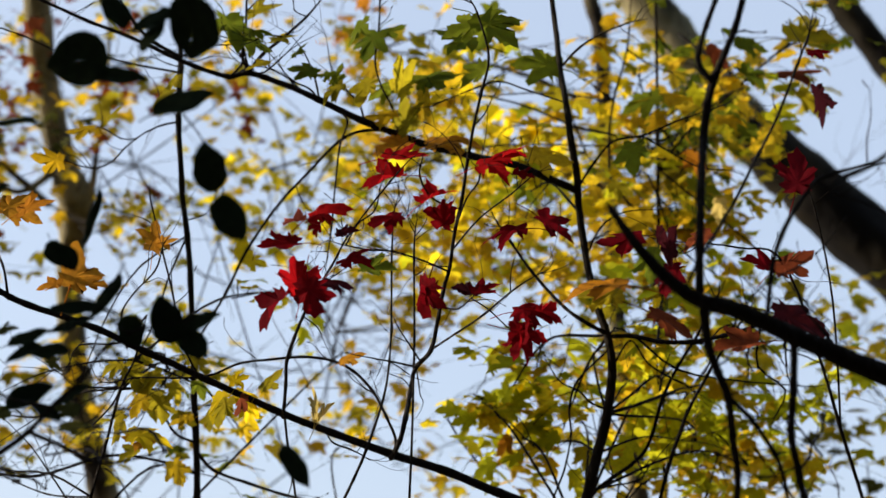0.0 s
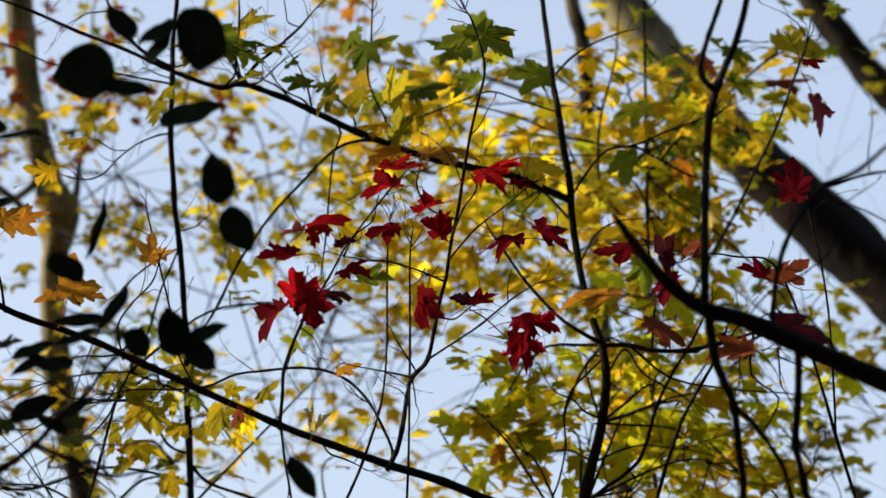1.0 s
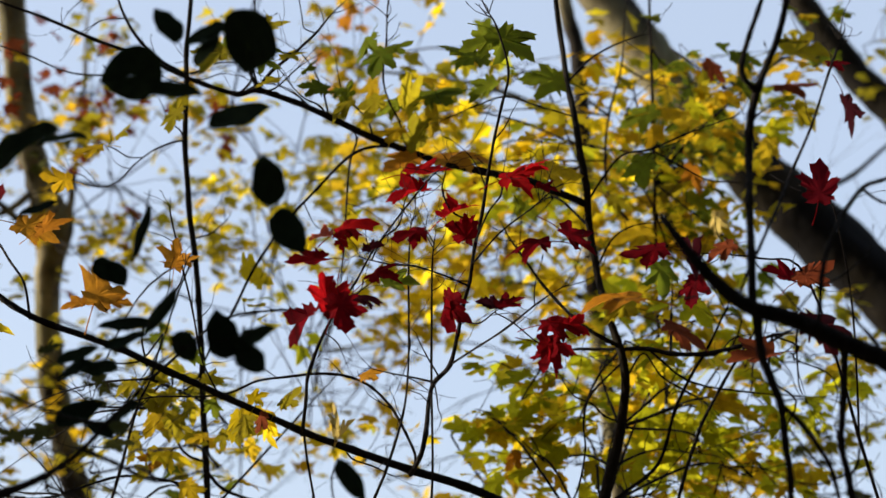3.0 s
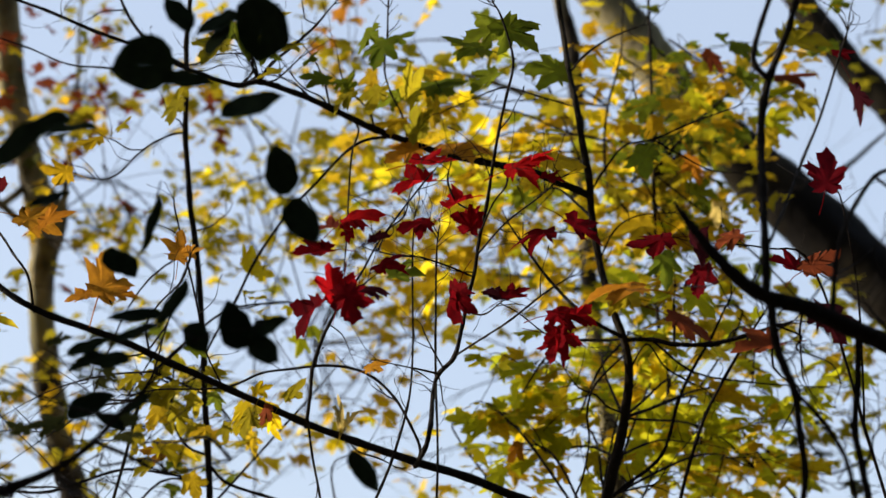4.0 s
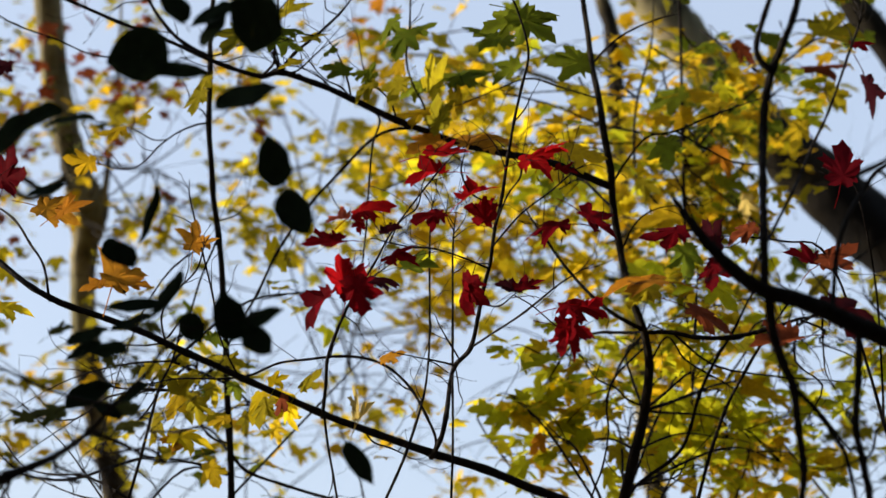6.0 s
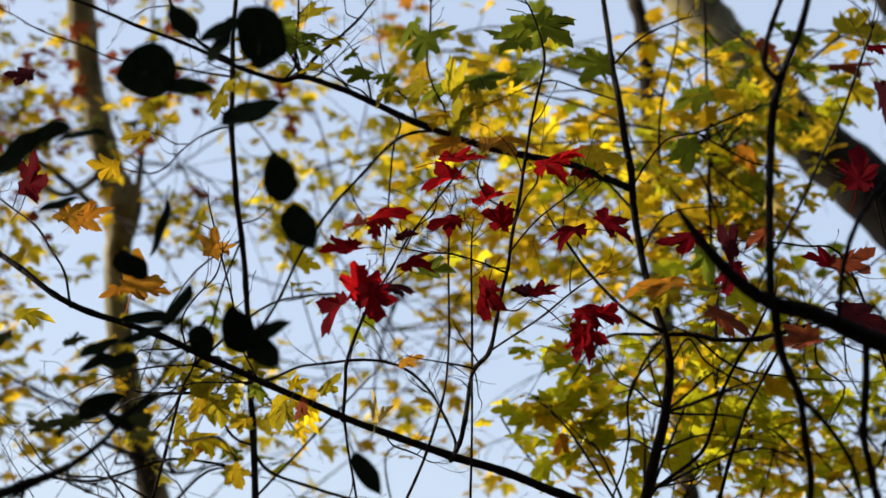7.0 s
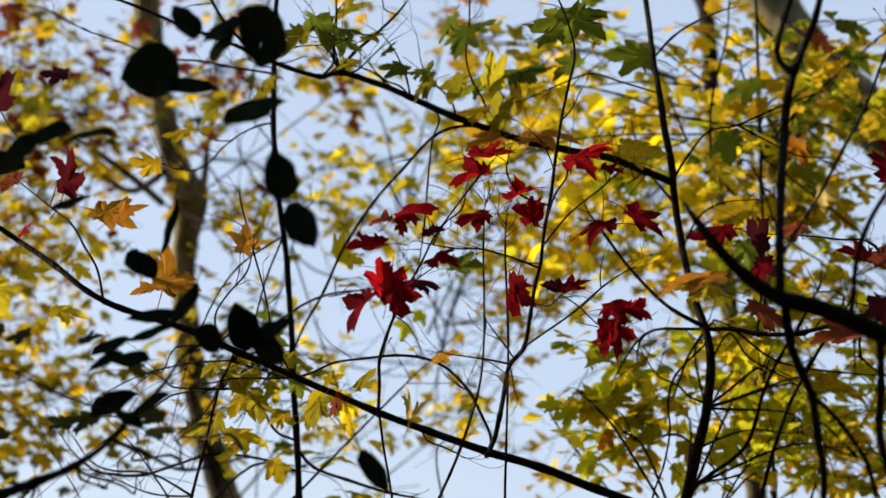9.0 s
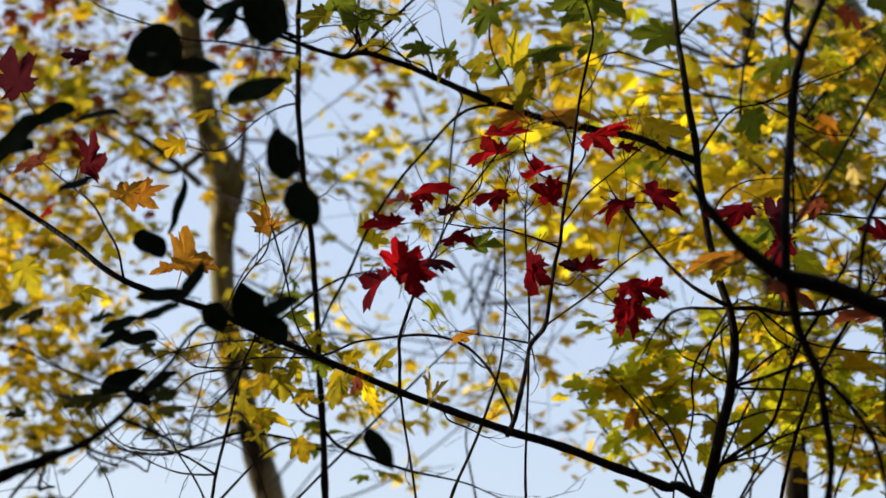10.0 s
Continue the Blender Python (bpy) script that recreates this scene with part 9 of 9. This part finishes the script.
stem(low_branch, "twig", "twig", [(-0.495, 1.639, 1.944, 0.0020), (-0.507, 1.689, 1.936, 0.0017), (-0.499, 1.752, 1.937, 0.0014), (-0.524, 1.799, 1.944, 0.0011), (-0.532, 1.848, 1.957, 0.0008), (-0.532, 1.891, 1.982, 0.0005), (-0.549, 1.919, 1.994, 0.0003)], steps=3, shoots=2)
stem(low_branch, "twig", "twig", [(-0.524, 1.799, 1.944, 0.0007), (-0.547, 1.828, 1.977, 0.0005), (-0.571, 1.858, 2.006, 0.0004)])
stem(low_branch, "twig", "twig", [(-0.321, 1.702, 1.969, 0.0022), (-0.361, 1.767, 2.007, 0.0019), (-0.413, 1.841, 2.016, 0.0015), (-0.464, 1.905, 2.028, 0.0012), (-0.494, 1.990, 2.035, 0.0008), (-0.517, 2.052, 2.053, 0.0005), (-0.536, 2.112, 2.069, 0.0003)], steps=3, shoots=2)
stem(low_branch, "twig", "twig", [(-0.464, 1.905, 2.028, 0.0008), (-0.435, 1.975, 2.082, 0.0006), (-0.405, 2.045, 2.128, 0.0004)])
stem(low_branch, "twig", "twig", [(-0.539, 1.639, 1.923, 0.0018), (-0.547, 1.666, 1.926, 0.0015), (-0.556, 1.688, 1.935, 0.0013), (-0.571, 1.708, 1.940, 0.0010), (-0.587, 1.728, 1.937, 0.0007), (-0.608, 1.740, 1.936, 0.0004), (-0.622, 1.745, 1.939, 0.0002)], steps=3)
stem(low_branch, "twig", "twig", [(-0.556, 1.688, 1.935, 0.0009), (-0.565, 1.710, 1.923, 0.0006), (-0.574, 1.732, 1.908, 0.0004)])
stem(low_branch, "twig", "twig", [(-0.385, 1.680, 1.949, 0.0018), (-0.396, 1.697, 1.961, 0.0015), (-0.401, 1.706, 1.980, 0.0013), (-0.414, 1.718, 1.993, 0.0010), (-0.428, 1.725, 2.008, 0.0007), (-0.436, 1.730, 2.029, 0.0004), (-0.447, 1.740, 2.036, 0.0002)], steps=3)
stem(low_branch, "twig", "twig", [(-0.401, 1.706, 1.980, 0.0009), (-0.389, 1.720, 1.997, 0.0006), (-0.377, 1.733, 2.012, 0.0004)])
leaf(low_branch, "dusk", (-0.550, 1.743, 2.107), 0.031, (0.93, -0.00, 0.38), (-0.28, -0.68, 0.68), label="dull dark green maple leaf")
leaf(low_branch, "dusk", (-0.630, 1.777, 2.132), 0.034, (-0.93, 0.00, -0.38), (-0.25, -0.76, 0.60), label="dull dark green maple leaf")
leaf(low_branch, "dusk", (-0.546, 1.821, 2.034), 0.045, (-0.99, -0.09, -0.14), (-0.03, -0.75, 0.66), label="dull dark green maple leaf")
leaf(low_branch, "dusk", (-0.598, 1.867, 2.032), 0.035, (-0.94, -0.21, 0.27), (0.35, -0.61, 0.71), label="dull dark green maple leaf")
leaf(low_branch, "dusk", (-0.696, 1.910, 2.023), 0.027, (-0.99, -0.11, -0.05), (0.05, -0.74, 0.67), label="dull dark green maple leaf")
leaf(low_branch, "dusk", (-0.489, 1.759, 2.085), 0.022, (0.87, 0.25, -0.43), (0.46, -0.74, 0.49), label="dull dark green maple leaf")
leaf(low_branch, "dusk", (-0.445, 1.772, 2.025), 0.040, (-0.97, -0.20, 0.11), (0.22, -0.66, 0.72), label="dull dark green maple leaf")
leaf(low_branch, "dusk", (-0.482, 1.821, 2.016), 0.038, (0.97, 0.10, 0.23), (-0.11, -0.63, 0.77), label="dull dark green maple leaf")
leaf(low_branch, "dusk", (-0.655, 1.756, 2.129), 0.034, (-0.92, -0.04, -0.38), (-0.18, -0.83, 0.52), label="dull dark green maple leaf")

# thin vine with oval green leaves coloured dark as in shade
vine = thing("climbing_vine", (-0.235, 1.712, 0.0), "thin vine with oval green leaves coloured dark as in shade", "vine")
stem(vine, "trunk", "twig", [(-0.262, 1.409, 2.579, 0.0012), (-0.270, 1.446, 2.465, 0.0012), (-0.289, 1.477, 2.373, 0.0012), (-0.299, 1.495, 2.322, 0.0012), (-0.297, 1.501, 2.301, 0.0012), (-0.271, 1.513, 2.269, 0.0009), (-0.247, 1.531, 2.217, 0.0009), (-0.251, 1.547, 2.169, 0.0009), (-0.276, 1.574, 2.089, 0.0009), (-0.284, 1.580, 2.071, 0.0009), (-0.265, 1.580, 1.732, 0.0010), (-0.245, 1.682, 0.800, 0.0012), (-0.235, 1.712, -0.060, 0.0015)])
stem(vine, "twig", "twig", [(-0.292, 1.481, 2.362, 0.0009), (-0.340, 1.484, 2.349, 0.0009), (-0.388, 1.487, 2.337, 0.0009), (-0.409, 1.485, 2.341, 0.0009)])
stem(vine, "twig", "twig", [(-0.251, 1.547, 2.169, 0.0009), (-0.221, 1.606, 2.074, 0.0009), (-0.197, 1.650, 2.009, 0.0009), (-0.186, 1.676, 1.974, 0.0009)])
stem(vine, "twig", "twig", [(-0.276, 1.574, 2.089, 0.0009), (-0.303, 1.579, 2.083, 0.0009), (-0.353, 1.587, 2.077, 0.0009), (-0.379, 1.583, 2.101, 0.0009), (-0.413, 1.593, 2.081, 0.0009)])
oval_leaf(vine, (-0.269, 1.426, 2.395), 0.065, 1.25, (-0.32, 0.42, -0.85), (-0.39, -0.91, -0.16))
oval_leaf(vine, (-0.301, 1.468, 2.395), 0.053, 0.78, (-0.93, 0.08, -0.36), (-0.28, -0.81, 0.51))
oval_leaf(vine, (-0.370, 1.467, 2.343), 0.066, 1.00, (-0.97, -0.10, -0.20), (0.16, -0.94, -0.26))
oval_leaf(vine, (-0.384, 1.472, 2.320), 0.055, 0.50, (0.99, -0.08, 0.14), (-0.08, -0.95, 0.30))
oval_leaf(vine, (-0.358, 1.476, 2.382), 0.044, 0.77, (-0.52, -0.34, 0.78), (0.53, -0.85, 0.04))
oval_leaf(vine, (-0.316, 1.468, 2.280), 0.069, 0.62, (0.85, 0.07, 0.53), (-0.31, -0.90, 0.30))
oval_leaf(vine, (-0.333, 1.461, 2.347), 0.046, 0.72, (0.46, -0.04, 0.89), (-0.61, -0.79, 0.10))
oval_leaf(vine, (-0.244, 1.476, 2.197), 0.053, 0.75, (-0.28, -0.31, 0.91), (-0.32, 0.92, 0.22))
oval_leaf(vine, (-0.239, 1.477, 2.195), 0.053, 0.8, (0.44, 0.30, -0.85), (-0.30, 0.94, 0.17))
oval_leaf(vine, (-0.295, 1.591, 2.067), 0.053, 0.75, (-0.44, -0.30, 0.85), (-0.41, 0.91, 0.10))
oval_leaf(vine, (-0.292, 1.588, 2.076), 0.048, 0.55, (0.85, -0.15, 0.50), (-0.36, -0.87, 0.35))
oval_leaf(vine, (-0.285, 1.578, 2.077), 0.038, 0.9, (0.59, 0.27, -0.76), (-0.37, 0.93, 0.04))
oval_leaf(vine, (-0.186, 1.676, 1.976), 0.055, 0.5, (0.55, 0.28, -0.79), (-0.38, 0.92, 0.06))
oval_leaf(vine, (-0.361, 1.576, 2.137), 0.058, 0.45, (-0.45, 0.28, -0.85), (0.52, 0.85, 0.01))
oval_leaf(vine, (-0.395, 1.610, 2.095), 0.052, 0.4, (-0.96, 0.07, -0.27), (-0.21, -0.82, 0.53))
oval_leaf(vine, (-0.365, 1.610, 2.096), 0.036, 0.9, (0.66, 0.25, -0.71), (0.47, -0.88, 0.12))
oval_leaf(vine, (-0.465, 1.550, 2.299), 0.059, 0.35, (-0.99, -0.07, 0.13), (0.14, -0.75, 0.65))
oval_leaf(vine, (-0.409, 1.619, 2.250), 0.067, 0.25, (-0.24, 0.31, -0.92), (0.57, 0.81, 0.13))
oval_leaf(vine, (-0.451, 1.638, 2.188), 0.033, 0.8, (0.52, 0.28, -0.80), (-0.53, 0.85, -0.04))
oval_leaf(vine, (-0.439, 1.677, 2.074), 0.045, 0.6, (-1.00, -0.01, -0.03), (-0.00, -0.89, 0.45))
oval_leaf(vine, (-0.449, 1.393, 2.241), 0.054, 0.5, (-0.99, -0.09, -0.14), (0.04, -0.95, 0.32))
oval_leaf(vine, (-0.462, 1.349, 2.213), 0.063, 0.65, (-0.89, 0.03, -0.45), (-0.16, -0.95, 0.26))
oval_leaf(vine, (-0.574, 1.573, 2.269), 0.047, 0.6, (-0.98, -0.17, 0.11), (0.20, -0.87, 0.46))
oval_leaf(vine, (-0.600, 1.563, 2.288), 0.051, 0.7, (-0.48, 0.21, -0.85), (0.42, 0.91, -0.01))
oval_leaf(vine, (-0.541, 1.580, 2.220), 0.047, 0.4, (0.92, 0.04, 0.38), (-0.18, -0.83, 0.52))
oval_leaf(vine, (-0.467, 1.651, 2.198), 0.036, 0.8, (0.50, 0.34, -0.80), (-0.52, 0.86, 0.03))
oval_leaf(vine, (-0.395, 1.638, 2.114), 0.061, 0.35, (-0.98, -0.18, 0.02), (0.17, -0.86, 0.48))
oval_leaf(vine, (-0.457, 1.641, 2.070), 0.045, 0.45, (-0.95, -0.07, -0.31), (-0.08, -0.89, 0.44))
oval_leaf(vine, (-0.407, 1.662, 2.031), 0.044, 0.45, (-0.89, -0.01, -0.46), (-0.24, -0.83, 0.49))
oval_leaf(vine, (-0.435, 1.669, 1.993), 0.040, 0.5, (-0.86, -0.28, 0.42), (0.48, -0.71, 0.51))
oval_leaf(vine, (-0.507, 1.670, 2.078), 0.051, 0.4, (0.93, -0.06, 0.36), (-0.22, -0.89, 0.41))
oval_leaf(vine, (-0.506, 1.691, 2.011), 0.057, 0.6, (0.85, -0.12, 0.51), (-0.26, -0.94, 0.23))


# ---- unseen woods added behind and beside the camera, to shade the thicket from that side ----
def build_shading_woods():
    r = random.Random(77)
    verts, faces = [], []
    tv, tf = [], []
    for i in range(52):
        a = radians(r.uniform(48, 305))
        d = r.uniform(4.5, 13)
        x, y = math.sin(a) * d, math.cos(a) * d
        top = r.uniform(8, 13)
        w = r.uniform(0.08, 0.2)
        tube_data([(x, y, -0.1, w * 1.3), (x + r.gauss(0, 0.2), y + r.gauss(0, 0.2), top * 0.5, w), (x + r.gauss(0, 0.4), y + r.gauss(0, 0.4), top, w * 0.4)], tv, tf)
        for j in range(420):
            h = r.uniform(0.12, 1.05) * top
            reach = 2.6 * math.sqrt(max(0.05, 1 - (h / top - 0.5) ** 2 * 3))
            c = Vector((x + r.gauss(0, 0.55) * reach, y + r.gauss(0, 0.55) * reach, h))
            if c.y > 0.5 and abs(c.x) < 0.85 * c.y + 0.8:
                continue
            if c.x < -2 and 2.1 < c.y < 8.8:  # gap left in the added woods so the low sun reaches the thicket
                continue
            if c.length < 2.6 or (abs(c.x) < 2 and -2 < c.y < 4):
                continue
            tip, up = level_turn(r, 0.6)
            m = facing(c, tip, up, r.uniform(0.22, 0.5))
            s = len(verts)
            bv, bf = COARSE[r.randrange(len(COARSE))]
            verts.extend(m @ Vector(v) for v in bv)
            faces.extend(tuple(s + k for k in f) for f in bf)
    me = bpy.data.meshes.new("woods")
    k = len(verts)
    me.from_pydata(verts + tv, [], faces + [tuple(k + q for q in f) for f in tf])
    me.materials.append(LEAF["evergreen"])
    me.materials.append(BARK["dark"])
    for p in list(me.polygons)[len(faces):]:
        p.material_index = 1
    tagged(new("woods", me), "added unseen woods that block light around the thicket", "woods", kind="stuff")


build_shading_woods()
